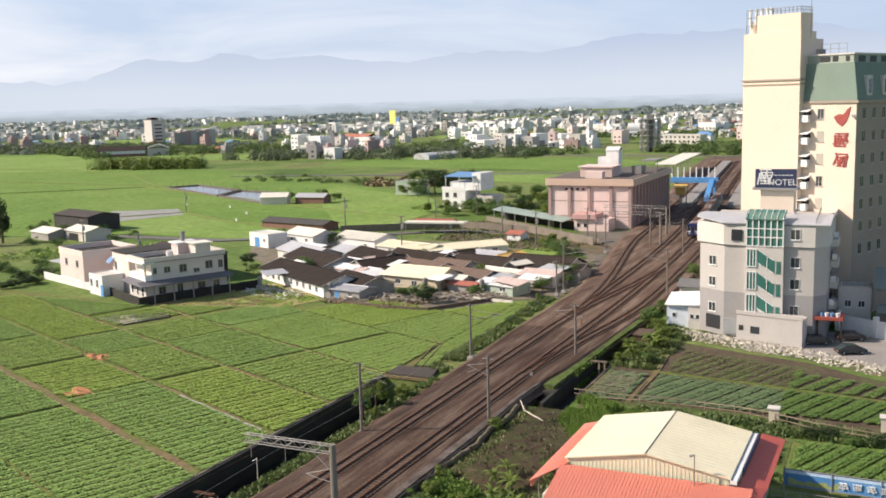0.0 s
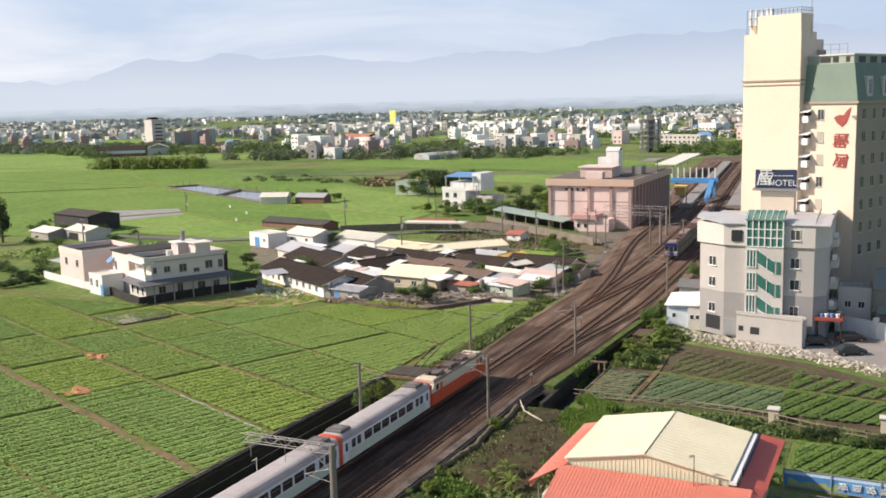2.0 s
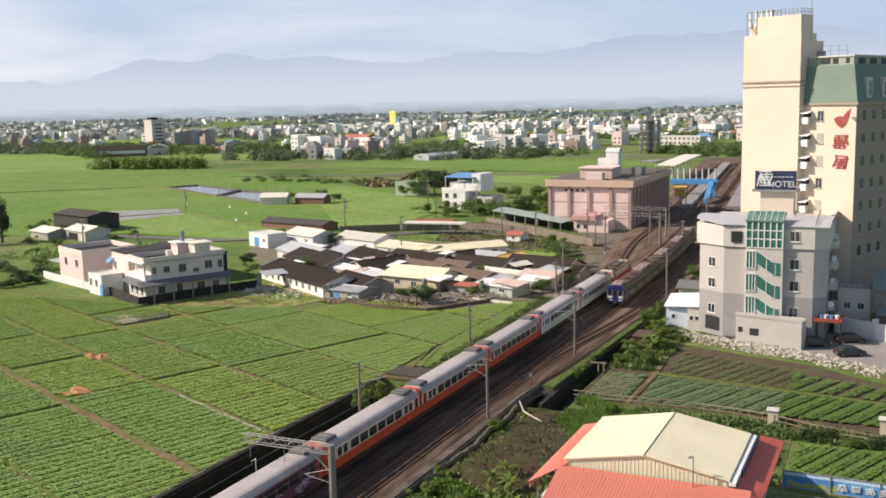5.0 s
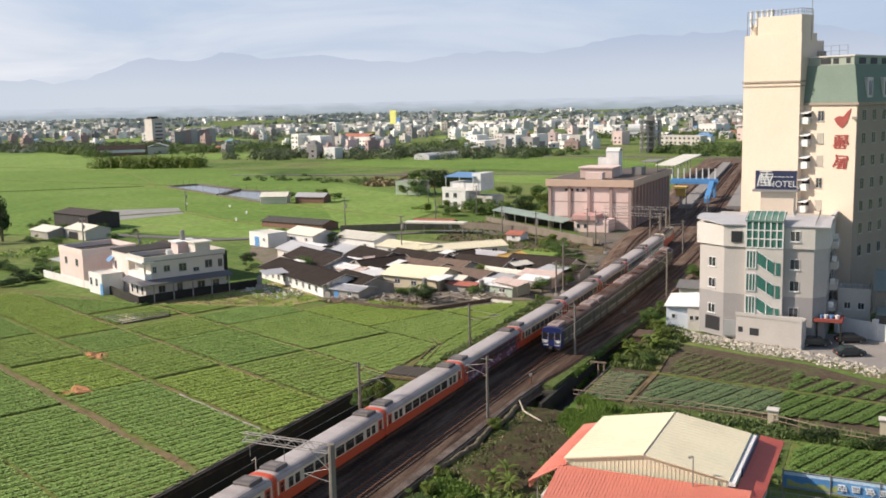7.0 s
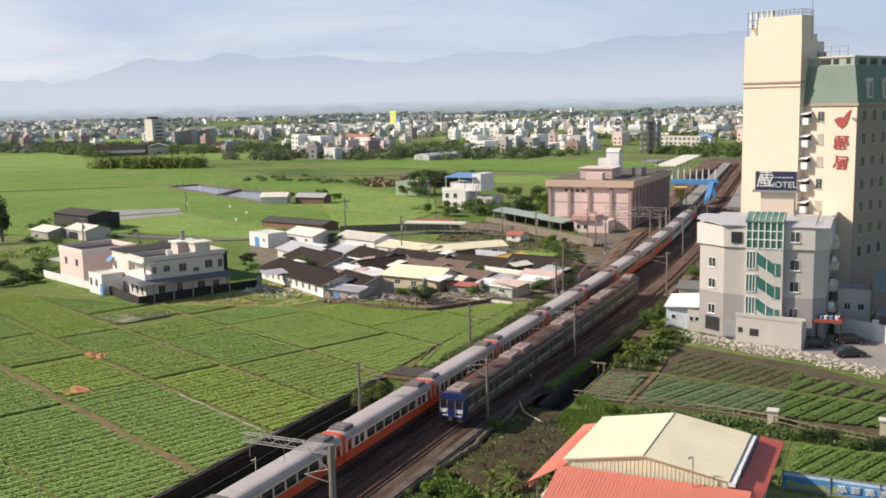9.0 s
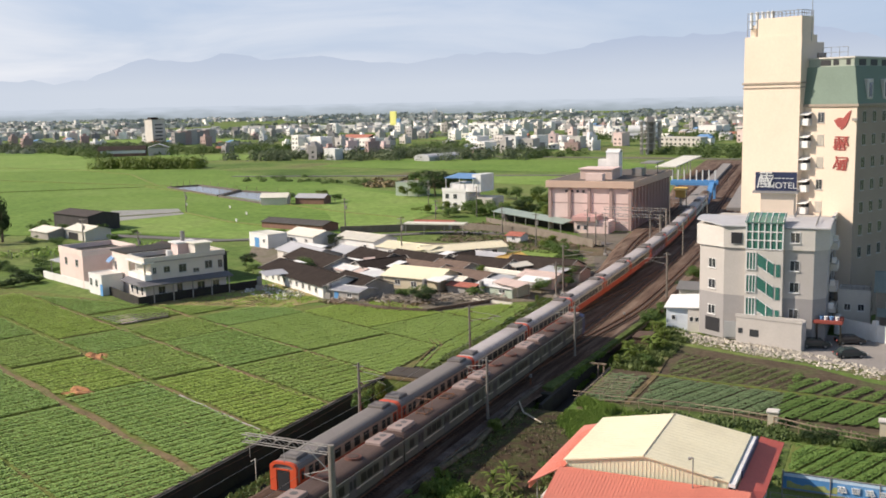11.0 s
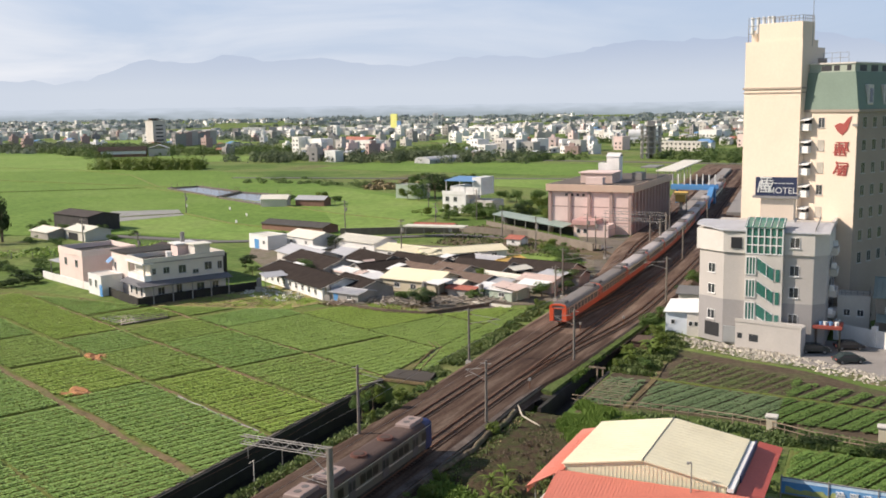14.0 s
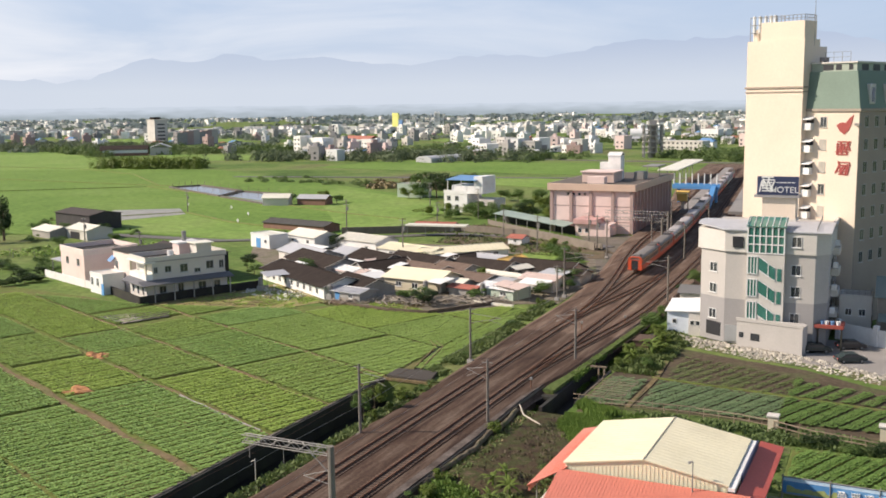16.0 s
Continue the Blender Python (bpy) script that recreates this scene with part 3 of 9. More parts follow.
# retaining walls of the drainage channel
# the shade below the field edge is put into the wall's near-black colour
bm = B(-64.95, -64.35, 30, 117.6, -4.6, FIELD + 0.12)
tagged(part("channel_wall", bm, DARK_CONCRETE), "shade-darkened stained concrete wall of a drainage channel", "wall", kind="structure")
bm = B(-64.98, -64.72, 30, 117.6, FIELD + 0.125, FIELD + 0.2)
tagged(part("wall_coping", bm, mat("stained coping", (0.19, 0.165, 0.13), 0.9, 0.4, 0.25, 4, 0.3, dirt=(0.06, 0.06, 0.03), dirt_amount=0.8)), "pale worn concrete coping on the channel wall", "coping", kind="structure")
# water near black as well, for the shade at the channel bottom
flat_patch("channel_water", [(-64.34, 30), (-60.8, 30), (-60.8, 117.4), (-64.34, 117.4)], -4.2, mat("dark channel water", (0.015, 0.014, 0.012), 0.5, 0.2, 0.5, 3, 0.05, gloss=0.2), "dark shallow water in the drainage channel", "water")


# ---- buildings: parts for walls, windows, roofs ----
def window(parent, x, z, w, h, y=0.0, frame=WHITE, pane=PANE, sill=True, mull=1):
    """A framed window on a wall that faces -y at y, in its parent's space."""
    f = bmesh.new()
    t = 0.07
    box(f, x - w / 2, x + w / 2, y - 0.06, y + 0.02, z, z + t)
    box(f, x - w / 2, x + w / 2, y - 0.06, y + 0.02, z + h - t, z + h)
    for k in range(mull + 2):
        cx = x - w / 2 + t / 2 + (w - t) * k / (mull + 1)
        box(f, cx - t / 2, cx + t / 2, y - 0.058, y + 0.02, z + t, z + h - t)
    ob = part("window", f, frame, parent)
    part("pane", B(x - w / 2 + 0.03, x + w / 2 - 0.03, y - 0.03, y + 0.015, z + 0.03, z + h - 0.03), pane, ob)
    if sill:
        part("sill", B(x - w / 2 - 0.08, x + w / 2 + 0.08, y - 0.16, y + 0.01, z - 0.1, z - 0.005), frame, ob)
    return ob


def move(ob, m):
    """Puts a part (and what hangs on it) at a pose in its parent's space."""
    ob.matrix_basis = m @ ob.matrix_basis
    return ob


def gable_roof(bm, x0, x1, y0, y1, z0, z1, over=0.4, thick=0.14, along="x", m=None):
    """Two sloping sheets with a ridge along x or y."""
    if along == "x":
        ym = (y0 + y1) / 2
        slab_poly(bm, [(x0 - over, y0 - over, z0), (x1 + over, y0 - over, z0), (x1 + over, ym, z1), (x0 - over, ym, z1)], thick, m)
        slab_poly(bm, [(x0 - over, ym, z1), (x1 + over, ym, z1), (x1 + over, y1 + over, z0), (x0 - over, y1 + over, z0)], thick, m)
    else:
        xm = (x0 + x1) / 2
        slab_poly(bm, [(x0 - over, y0 - over, z0), (xm, y0 - over, z1), (xm, y1 + over, z1), (x0 - over, y1 + over, z0)], thick, m)
        slab_poly(bm, [(xm, y0 - over, z1), (x1 + over, y0 - over, z0), (x1 + over, y1 + over, z0), (xm, y1 + over, z1)], thick, m)
    return bm


def gable_walls(x0, x1, y0, y1, z0, ze, zr, along="x"):
    bm = bmesh.new()
    if along == "x":
        ym = (y0 + y1) / 2
        pts = [(y0, z0), (y1, z0), (y1, ze), (ym, zr), (y0, ze)]
        a = [bm.verts.new((x0, y, z)) for y, z in pts]
        b = [bm.verts.new((x1, y, z)) for y, z in pts]
    else:
        xm = (x0 + x1) / 2
        pts = [(x0, z0), (x1, z0), (x1, ze), (xm, zr), (x0, ze)]
        a = [bm.verts.new((x, y1, z)) for x, z in pts]
        b = [bm.verts.new((x, y0, z)) for x, z in pts]
    n = 5
    bm.faces.new(a[::-1])
    bm.faces.new(b)
    for i in range(n):
        bm.faces.new((a[i], a[(i + 1) % n], b[(i + 1) % n], b[i]))
    bmesh.ops.recalc_face_normals(bm, faces=bm.faces)
    return bm


def ribs(parent, x0, x1, y0, y1, z0, zm, along, step, material, name="roof_rib"):
    """Standing seams on a gable roof, down both slopes."""
    bm = bmesh.new()
    if along == "x":
        ym = (y0 + y1) / 2
        k = int((x1 - x0) / step)
        for i in range(k + 1):
            x = x0 + (x1 - x0) * i / k
            rod(bm, (x, y0, z0 + 0.03), (x, ym, zm + 0.03), 0.04, 4)
            rod(bm, (x, ym, zm + 0.03), (x, y1, z0 + 0.03), 0.04, 4)
    else:
        xm = (x0 + x1) / 2
        k = int((y1 - y0) / step)
        for i in range(k + 1):
            y = y0 + (y1 - y0) * i / k
            rod(bm, (x0, y, z0 + 0.03), (xm, y, zm + 0.03), 0.04, 4)
            rod(bm, (xm, y, zm + 0.03), (x1, y, z0 + 0.03), 0.04, 4)
    part(name, bm, material, parent)


def gable_house(name, label, cx, cy, w, d, turn, eave, ridge, wall, roof, along="x", openings=(), seams=0.0, category="house", base=FIELD, over=0.4):
    """A small house or shed with a pitched roof; openings: (face, offset, sill, width, height), faces 0 to 3 from -y to the left."""
    h = thing(name, label, category, pose(cx, cy, base, 0, 0, turn))
    part("wall", gable_walls(-w / 2, w / 2, -d / 2, d / 2, 0, eave - 0.12, ridge - 0.13, along), wall, h)
    drop = 0.0
    bm = gable_roof(bmesh.new(), -w / 2, w / 2, -d / 2, d / 2, eave - 0.06 + drop, ridge, over, 0.12, along)
    r = part("roof", bm, roof, h)
    if seams:
        ribs(r, -w / 2, w / 2, -d / 2 - over, d / 2 + over, eave - 0.06, ridge, along, seams, roof) if along == "x" else ribs(r, -w / 2 - over, w / 2 + over, -d / 2, d / 2, eave - 0.06, ridge, along, seams, roof)
    if along == "x":
        part("ridge_cap", R((-w / 2 - over, 0, ridge + 0.02), (w / 2 + over, 0, ridge + 0.02), 0.12, 6), roof, r)
    else:
        part("ridge_cap", R((0, -d / 2 - over, ridge + 0.02), (0, d / 2 + over, ridge + 0.02), 0.12, 6), roof, r)
    face_openings(h, w, d, openings)
    return h


def face_openings(h, w, d, openings):
    for face, off, sill, ww, hh in openings:
        m = [pose(0, -d / 2, 0), pose(-w / 2, 0, 0, 0, 0, -90), pose(0, d / 2, 0, 0, 0, 180), pose(w / 2, 0, 0, 0, 0, 90)][face]
        if sill < 0.2:
            o = part("door", B(off - ww / 2, off + ww / 2, -0.05, 0.02, 0, hh), DARK if ww > 2 else BLUE_STEEL, h)
        else:
            o = window(h, off, sill, ww, hh, 0.0)
        move(o, m)


def flat_house(name, label, cx, cy, w, d, turn, high, wall, openings=(), parapet=0.7, base=FIELD, deck=None, category="house", band=None, group=""):
    """A flat-roofed block with a parapet."""
    h = thing(name, label, category, pose(cx, cy, base, 0, 0, turn), group=group)
    part("wall", B(-w / 2, w / 2, -d / 2, d / 2, 0, high), wall, h)
    bm = bmesh.new()
    t = 0.2
    for x0, x1, y0, y1 in ((-w / 2 - 0.05, w / 2 + 0.05, -d / 2 - 0.05, -d / 2 + t), (-w / 2 - 0.05, w / 2 + 0.05, d / 2 - t, d / 2 + 0.05), (-w / 2 - 0.05, -w / 2 + t, -d / 2 + t, d / 2 - t), (w / 2 - t, w / 2 + 0.05, -d / 2 + t, d / 2 - t)):
        box(bm, x0, x1, y0, y1, high - 0.25, high + parapet)
    r = part("roof", B(-w / 2 + t, w / 2 - t, -d / 2 + t, d / 2 - t, high + 0.003, high + 0.06), deck or CONCRETE, h)
    part("parapet", bm, band or wall, r)
    face_openings(h, w, d, openings)
    return h


# ---- hotel tower, annex and yard ----
def text_part(words, size, material, parent, m, depth=0.04):
    cu = bpy.data.curves.new("lettering", "FONT")
    cu.body, cu.size, cu.extrude, cu.align_x, cu.align_y = words, size, depth, "CENTER", "CENTER"
    tmp = bpy.data.objects.new("lettering", cu)
    scene.collection.objects.link(tmp)
    dg = bpy.context.evaluated_depsgraph_get()
    me = bpy.data.meshes.new_from_object(tmp.evaluated_get(dg))
    bpy.data.objects.remove(tmp)
    me.materials.clear()
    me.materials.append(material)
    ob = new("lettering", me)
    ob.parent = parent
    ob.matrix_basis = m
    return ob


def railing(parent, pts, h, material, step=1.5, r=0.04, name="railing"):
    bm = bmesh.new()
    for a, b in zip(pts, pts[1:]):
        a, b = Vector(a), Vector(b)
        k = max(1, int((b - a).length / step))
        for i in range(k + 1):
            p = a.lerp(b, i / k)
            rod(bm, p, p + Vector((0, 0, h)), r, 5)
        for f in (0.5, 1.0):
            rod(bm, a + Vector((0, 0, h * f)), b + Vector((0, 0, h * f)), r * 0.8, 5)
    return part(name, bm, material, parent)


def glyph(parent, m, seed, size, material, strokes=9):
    """A dense brush-like sign made of plain strokes."""
    rnd = random.Random(seed)
    bm = bmesh.new()
    s = size / 2
    for i in range(strokes):
        if i % 2:
            z = -s + size * (i + 0.5) / strokes
            box(bm, -s * rnd.uniform(0.5, 1), s * rnd.uniform(0.5, 1), -0.1 - i * 0.002, 0.0, z - size * 0.035, z + size * 0.035)
        else:
            x = -s * 0.8 + 1.6 * s * (i + 0.5) / strokes
            a = pose(x, 0, rnd.uniform(-0.25, 0.25) * s, 0, rnd.uniform(-28, 28), 0)
            box(bm, -size * 0.04, size * 0.04, -0.12 - i * 0.002, 0.0, -s * rnd.uniform(0.5, 0.85), s * rnd.uniform(0.5, 0.85), m=a)
    ob = tagged(part("sign_character", bm, material, parent), kind="stuff")
    ob.matrix_basis = m
    return ob


SIGN_RED = mat("faded red sign paint", (0.33, 0.07, 0.058), 0.7, 0.15, 0.8, 6, 0.05)
BROWN_WALL = mat("tan brown wall", (0.36, 0.295, 0.235), 0.85, 0.08, 0.3, 4, 0.1)
NAVY = mat("navy sign board", (0.035, 0.045, 0.10), 0.6, 0.15, 0.6, 5, 0.03)


def build_hotel():
    h = thing("hotel_tower", "tall cream hotel with a blank lift tower and green mansard roof", "hotel", pose(-8.1, 176, 0, 0, 0, -24) @ pose(8.1, -176, 0))
    t = part("tower", B(-28.0, -17.3, 174.5, 179.5, -1.5, 46.2), CREAM, h, "blank cream rendered lift tower")
    part("tower_top", B(-25.6, -17.5, 174.7, 178.6, 46.2, 49.2), CREAM, t)
    part("tower_shoulder", B(-20.0, -17.32, 179.503, 181.9, 34, 45.0), CREAM, t)
    # brown in place of cream: the bay's shade is in its colour
    bay = part("side_bay", B(-17.32, -17.0, 179.7, 182.2, 34, 43.2), BROWN_WALL, t)
    for z in (35.5, 38.2, 41.0):
        part("bay_opening", B(-17.002, -16.96, 180.2, 181.7, z, z + 1.5), DARK, bay)
    bm = bmesh.new()
    box(bm, -28.22, -17.1, 174.28, 179.7, 38.1, 38.4)
    box(bm, -28.15, -17.15, 174.36, 179.65, 37.4, 37.6)
    part("cornice", bm, BROWN_WALL, t)
    railing(t, [(-22.7, 174.9, 49.2), (-17.6, 174.9, 49.2), (-17.6, 178.5, 49.2)], 1.0, STEEL, 0.7, 0.06)
    # roof tanks in a steel frame
    bm = bmesh.new()
    for x in (-27.7, -25.7, -22.8):
        for y in (174.8, 177.4):
            rod(bm, (x, y, 46.2), (x, y, 50.3), 0.06, 5)
    for z in (47.6, 48.9, 50.2):
        for y in (174.8, 177.4):
            rod(bm, (-27.7, y, z), (-22.8, y, z), 0.05, 5)
    tanks = part("tank_frame", bm, STEEL, t)
    for x in (-27.2, -26.1, -25.0, -24.0, -23.2):
        part("white_cylinder", R((x, 175.2, 47.6 if x < -25.6 else 49.2), (x, 175.2, 50.4), 0.27, 12), WHITE, tanks)
    part("water_tank", R((-26.9, 176.1, 46.2), (-26.9, 176.1, 48.2), 0.85, 14), CREAM, tanks)
    part("antenna", R((-16.4, 176, 45), (-16.4, 176, 53), 0.05, 5), STEEL, t)
    # wing
    w = part("wing", B(-18.6, -8.1, 176, 236, -1.5, 34.6), CREAM, h, "cream hotel wing with stacked windows")
    bm = bmesh.new()
    a, b = (-18.7, -7.9, 175.8, 236.2, 34.62), (-18.6, -9.0, 176.6, 235, 40.7)
    lo = [bm.verts.new((x, y, a[4])) for x, y in ((a[0], a[2]), (a[1], a[2]), (a[1], a[3]), (a[0], a[3]))]
    hi = [bm.verts.new((x, y, b[4])) for x, y in ((b[0], b[2]), (b[1], b[2]), (b[1], b[3]), (b[0], b[3]))]
    bm.faces.new(lo[::-1])
    bm.faces.new(hi)
    for i in range(4):
        bm.faces.new((lo[i], lo[(i + 1) % 4], hi[(i + 1) % 4], hi[i]))
    r = part("mansard_roof", bm, GREEN_COPPER, h, "green metal mansard roof")
    part("eaves_cornice", B(-18.8, -7.7, 175.7, 236.3, 34.2, 34.61), BROWN_WALL, r)
    pp = part("roof_parapet", B(-17.2, -9.3, 176.9, 234, 40.6, 42.0), mat("pale green render", (0.36, 0.40, 0.33), 0.85, 0.1, 0.4, 4, 0.1, dirt=(0.25, 0.27, 0.22)), r)
    part("coping", B(-17.4, -9.1, 176.7, 234.2, 42.0, 42.25), PALE_WALL, pp)
    for x, w2 in ((-14.2, 0.9), (-12.4, 0.5), (-10.3, 0.35)):
        part("parapet_opening", B(x - w2, x + w2, 176.86, 176.905, 40.9, 41.8), DARK, pp)
    for k in range(14):
        part("parapet_opening", B(-9.302, -9.26, 178.5 + 3.9 * k, 180.8 + 3.9 * k, 40.8, 41.8), DARK, pp)
    railing(r, [(-15.4, 178, 42.2), (-11.0, 178, 42.2)], 1.7, STEEL, 1.1)
    zs = [33.2 - 3.72 * i for i in range(7)]
    for i, z in enumerate(zs):
        window(w, -14.2, z - 1.6, 1.15, 1.7, 175.995, GREY_WALL, PANE if i % 3 == 0 else mat("curtained glass", (0.45, 0.41, 0.34), 0.3, 0.15, 0.8, 4, 0.02), True, 1)
        bal = part("balcony", B(-17.25, -15.9, 174.9, 175.99, z - 2.1, z - 0.95), WHITE, w)
        part("awning", slab_poly(bmesh.new(), [(-17.25, 174.5, z - 0.3), (-15.7, 174.5, z - 0.3), (-15.7, 175.99, z + 0.1), (-17.25, 175.99, z + 0.1)], 0.08), WHITE, bal)
        part("recess", B(-17.2, -15.9, 175.9, 175.995, z - 0.95, z - 0.3), DARK, bal)
        for k in range(9):
            y = 178.4 + 3.4 * k
            ob = window(w, 0, 0, 1.3, 1.8, 0.0, GREY_WALL, PANE, True, 1)
            move(ob, pose(-8.035, y, z - 1.6, 0, 0, 90))
    # thin brown slab over the cream side, painting the unlit face's shade
    part("side_cladding", B(-8.1, -8.04, 176.02, 235.9, -1.5, 34.1), BROWN_WALL, w, "brown slab carrying the side wall's shade")
    for k in range(10):
        y = 180 + 5.5 * k
        dm = part("dormer", B(-8.95, -7.9, y - 0.9, y + 0.9, 35.3, 38.6, bevel=0.1), PALE_WALL, r)
        part("pane", B(-7.9, -7.87, y - 0.5, y + 0.5, 35.7, 38.0), PANE, dm)
    # painted signs
    bm = bmesh.new()
    pts = [(-11.9, 31.9), (-11.3, 31.0), (-10.5, 30.4), (-9.7, 31.2), (-9.3, 32.3), (-9.0, 33.6), (-9.6, 33.2), (-10.3, 32.3), (-11.0, 32.4), (-11.5, 32.2)]
    v = [bm.verts.new((x, 175.9, z)) for x, z in pts]
    v2 = [bm.verts.new((x, 175.99, z)) for x, z in pts]
    bm.faces.new(v)
    for i in range(len(pts)):
        bm.faces.new((v[i], v2[i], v2[(i + 1) % len(pts)], v[(i + 1) % len(pts)]))
    part("emblem", bm, SIGN_RED, w)
    glyph(w, pose(-10.6, 175.99, 28.2), 3, 2.7, SIGN_RED, 13)
    glyph(w, pose(-10.5, 175.99, 24.9), 8, 2.7, SIGN_RED, 11)
    part("wall_lamp", B(-8.6, -7.7, 175.4, 175.99, 31.9, 32.3), STEEL, w)


def build_annex():
    Z = -1.2
    h = thing("hotel_annex", "grey five-storey annex with green glass stairwell", "building")
    plan = [(-29.6, 159.6), (-25.4, 156.8), (-22.1, 156.5), (-12.3, 156.5), (-10.6, 158.5), (-10.6, 169.5), (-29.6, 169.5)]
    part("lower_wall", prism(bmesh.new(), plan, Z, 5.8), GREY_DARK, h)
    part("upper_wall", prism(bmesh.new(), plan, 5.803, 13.2), GREY_WALL, h)
    big = [(-30.1, 159.5), (-25.5, 156.45), (-22.1, 156.2), (-12.2, 156.2), (-10.3, 158.4), (-10.3, 169.7), (-30.1, 169.7)]
    part("top_storey", prism(bmesh.new(), big, 13.203, 16.4), PALE_WALL, h)
    # flat-roofed rear part that meets the hotel
    rear = part("rear_wall", prism(bmesh.new(), [(-29.4, 169.5), (-10.6, 169.5), (-10.6, 176.9), (-14.5, 178.4), (-29.4, 178.4)], Z, 16.1), GREY_WALL, h)
    part("rear_parapet", prism(bmesh.new(), [(-10.9, 169.72), (-10.4, 169.72), (-10.4, 176.9), (-10.9, 176.9)], 16.1, 16.9), PALE_WALL, rear)
    for k in range(4):
        z = 2.6 + 3.3 * k
        bal = part("side_balcony", B(-10.59, -9.5, 164.5, 168.9, z - 0.2, z + 0.9), PALE_WALL, h)
        part("balcony_opening", B(-10.6, -10.55, 164.8, 168.6, z + 0.95, z + 2.3), DARK, bal)
        part("rear_window", B(-10.6, -10.55, 171.2, 173.0, z + 0.6, z + 2.0), PANE, rear)
    # shallow barrel roof
    bm = bmesh.new()
    prev = None
    for i in range(9):
        f = i / 8
        z = 16.45 + 0.95 * math.sin(math.pi * (0.08 + 0.84 * f)) ** 0.8 - 0.1
        y = 156.0 + 13.9 * f
        x0 = -30.3 if f > 0.26 else -30.3 + (0.26 - f) * 18
        row = [bm.verts.new((x0, y, z)), bm.verts.new((-10.1, y, z)), bm.verts.new((-10.1, y, z - 0.15)), bm.verts.new((x0, y, z - 0.15))]
        if prev:
            for a in range(4):
                bm.faces.new((prev[a], prev[(a + 1) % 4], row[(a + 1) % 4], row[a]))
        else:
            bm.faces.new(row)
        prev = row
    bm.faces.new(prev[::-1])
    part("roof", bm, ROOF_GREY, h, "pale grey curved metal roof")
    # stairwell: tower face, glass lantern, stepped glazing
    st = part("stairwell", B(-22.1, -16.6, 155.7, 157, Z, 13.1), PALE_WALL, h)
    lan = part("glass_lantern", B(-22.0, -16.7, 155.75, 158.5, 13.2, 17.3), PANE_GREEN, st, "green glass stair lantern")
    top = part("lantern_roof", slab_poly(bmesh.new(), [(-22.2, 155.5, 17.35), (-16.5, 155.5, 17.35), (-16.5, 158.8, 18.5), (-22.2, 158.8, 18.5)], 0.08), PANE_GREEN, lan)
    bm = bmesh.new()
    for i in range(7):
        x = -22.0 + 5.3 * i / 6
        box(bm, x - 0.09, x + 0.09, 155.62, 155.78, 13.2, 17.3)
        rod(bm, (x, 155.5, 17.42), (x, 158.8, 18.57), 0.06, 4)
    for z in (13.25, 14.6, 15.9, 17.25):
        box(bm, -22.08, -16.62, 155.64, 155.76, z - 0.08, z + 0.08)
    part("lantern_frame", bm, WHITE, lan)
    part("lantern_cut", slab_poly(bmesh.new(), [(-19.2, 155.6, 13.15), (-16.55, 155.6, 13.15), (-16.55, 155.6, 13.15 - 0.01), (-19.2, 155.6, 13.1)], 0.02), PALE_WALL, lan)
    for z in (12.7, 9.2, 5.7):
        g = part("stair_window", B(-21.9, -20.55, 155.62, 155.72, z - 2.55, z), PANE_GREEN, st)
        bm = bmesh.new()
        for x in (-21.9, -21.45, -20.98, -20.55):
            box(bm, x - 0.07, x + 0.07, 155.56, 155.7, z - 2.6, z + 0.05)
        box(bm, -21.97, -20.48, 155.55, 155.7, z - 0.02, z + 0.1)
        box(bm, -21.97, -20.48, 155.55, 155.7, z - 2.66, z - 2.54)
        part("frame", bm, WHITE, g)
        bm = bmesh.new()
        pts = [(-20.3, z), (-20.3, z - 2.0), (-18.1, z - 3.5), (-17.9, z - 3.5), (-17.9, z - 1.6)]
        a = [bm.verts.new((x, 155.62, q)) for x, q in pts]
        b = [bm.verts.new((x, 155.72, q)) for x, q in pts]
        bm.faces.new(a)
        for i in range(5):
            bm.faces.new((a[i], b[i], b[(i + 1) % 5], a[(i + 1) % 5]))
        sg = part("sloping_window", bm, PANE_GREEN, st)
        bm = bmesh.new()
        rod(bm, (-20.3, 155.6, z), (-17.9, 155.6, z - 1.6), 0.07, 4)
        rod(bm, (-20.3, 155.6, z - 2.0), (-17.9, 155.6, z - 3.55), 0.07, 4)
        rod(bm, (-18.9, 155.6, z - 1.0), (-18.9, 155.6, z - 2.9), 0.06, 4)
        part("frame", bm, WHITE, sg)
        part("small_window", B(-17.6, -17.0, 155.63, 155.72, z - 3.6, z - 1.7), PANE_GREEN, st)
    # windows on the canted bay and on the front
    d = math.degrees(math.atan2(156.8 - 159.6, -25.4 + 29.6))
    for k, z in enumerate((14.0, 9.7, 6.4, 2.3)):
        ob = window(h, 0, 0, 1.5, 1.5, -0.12 if k == 0 else -0.005, WHITE, PANE, True, 1)
        move(ob, pose(-27.4, 158.13, z, 0, 0, d))
        window(h, -15.0, z + 0.3, 1.4, 1.6, 156.18 if k == 0 else 156.495, WHITE, PANE, True, 1)
    part("opening", B(-24.3, -22.7, 156.1, 156.32, 13.9, 15.6), DARK, h)
    part("shutter_opening", B(-1.5, 1.5, -0.03, 0.4, 0, 2.2), DARK, h).matrix_basis = pose(-27.2, 158.0, -0.4, 0, 0, d)
    part("louvre", B(-25.2, -23.0, 156.55, 156.8, -0.9, 1.6), AC_METAL, h)
    railing(h, [(-12.2, 156.6, 16.6), (-12.2, 165, 17.6)], 0.7, STEEL, 1.0)
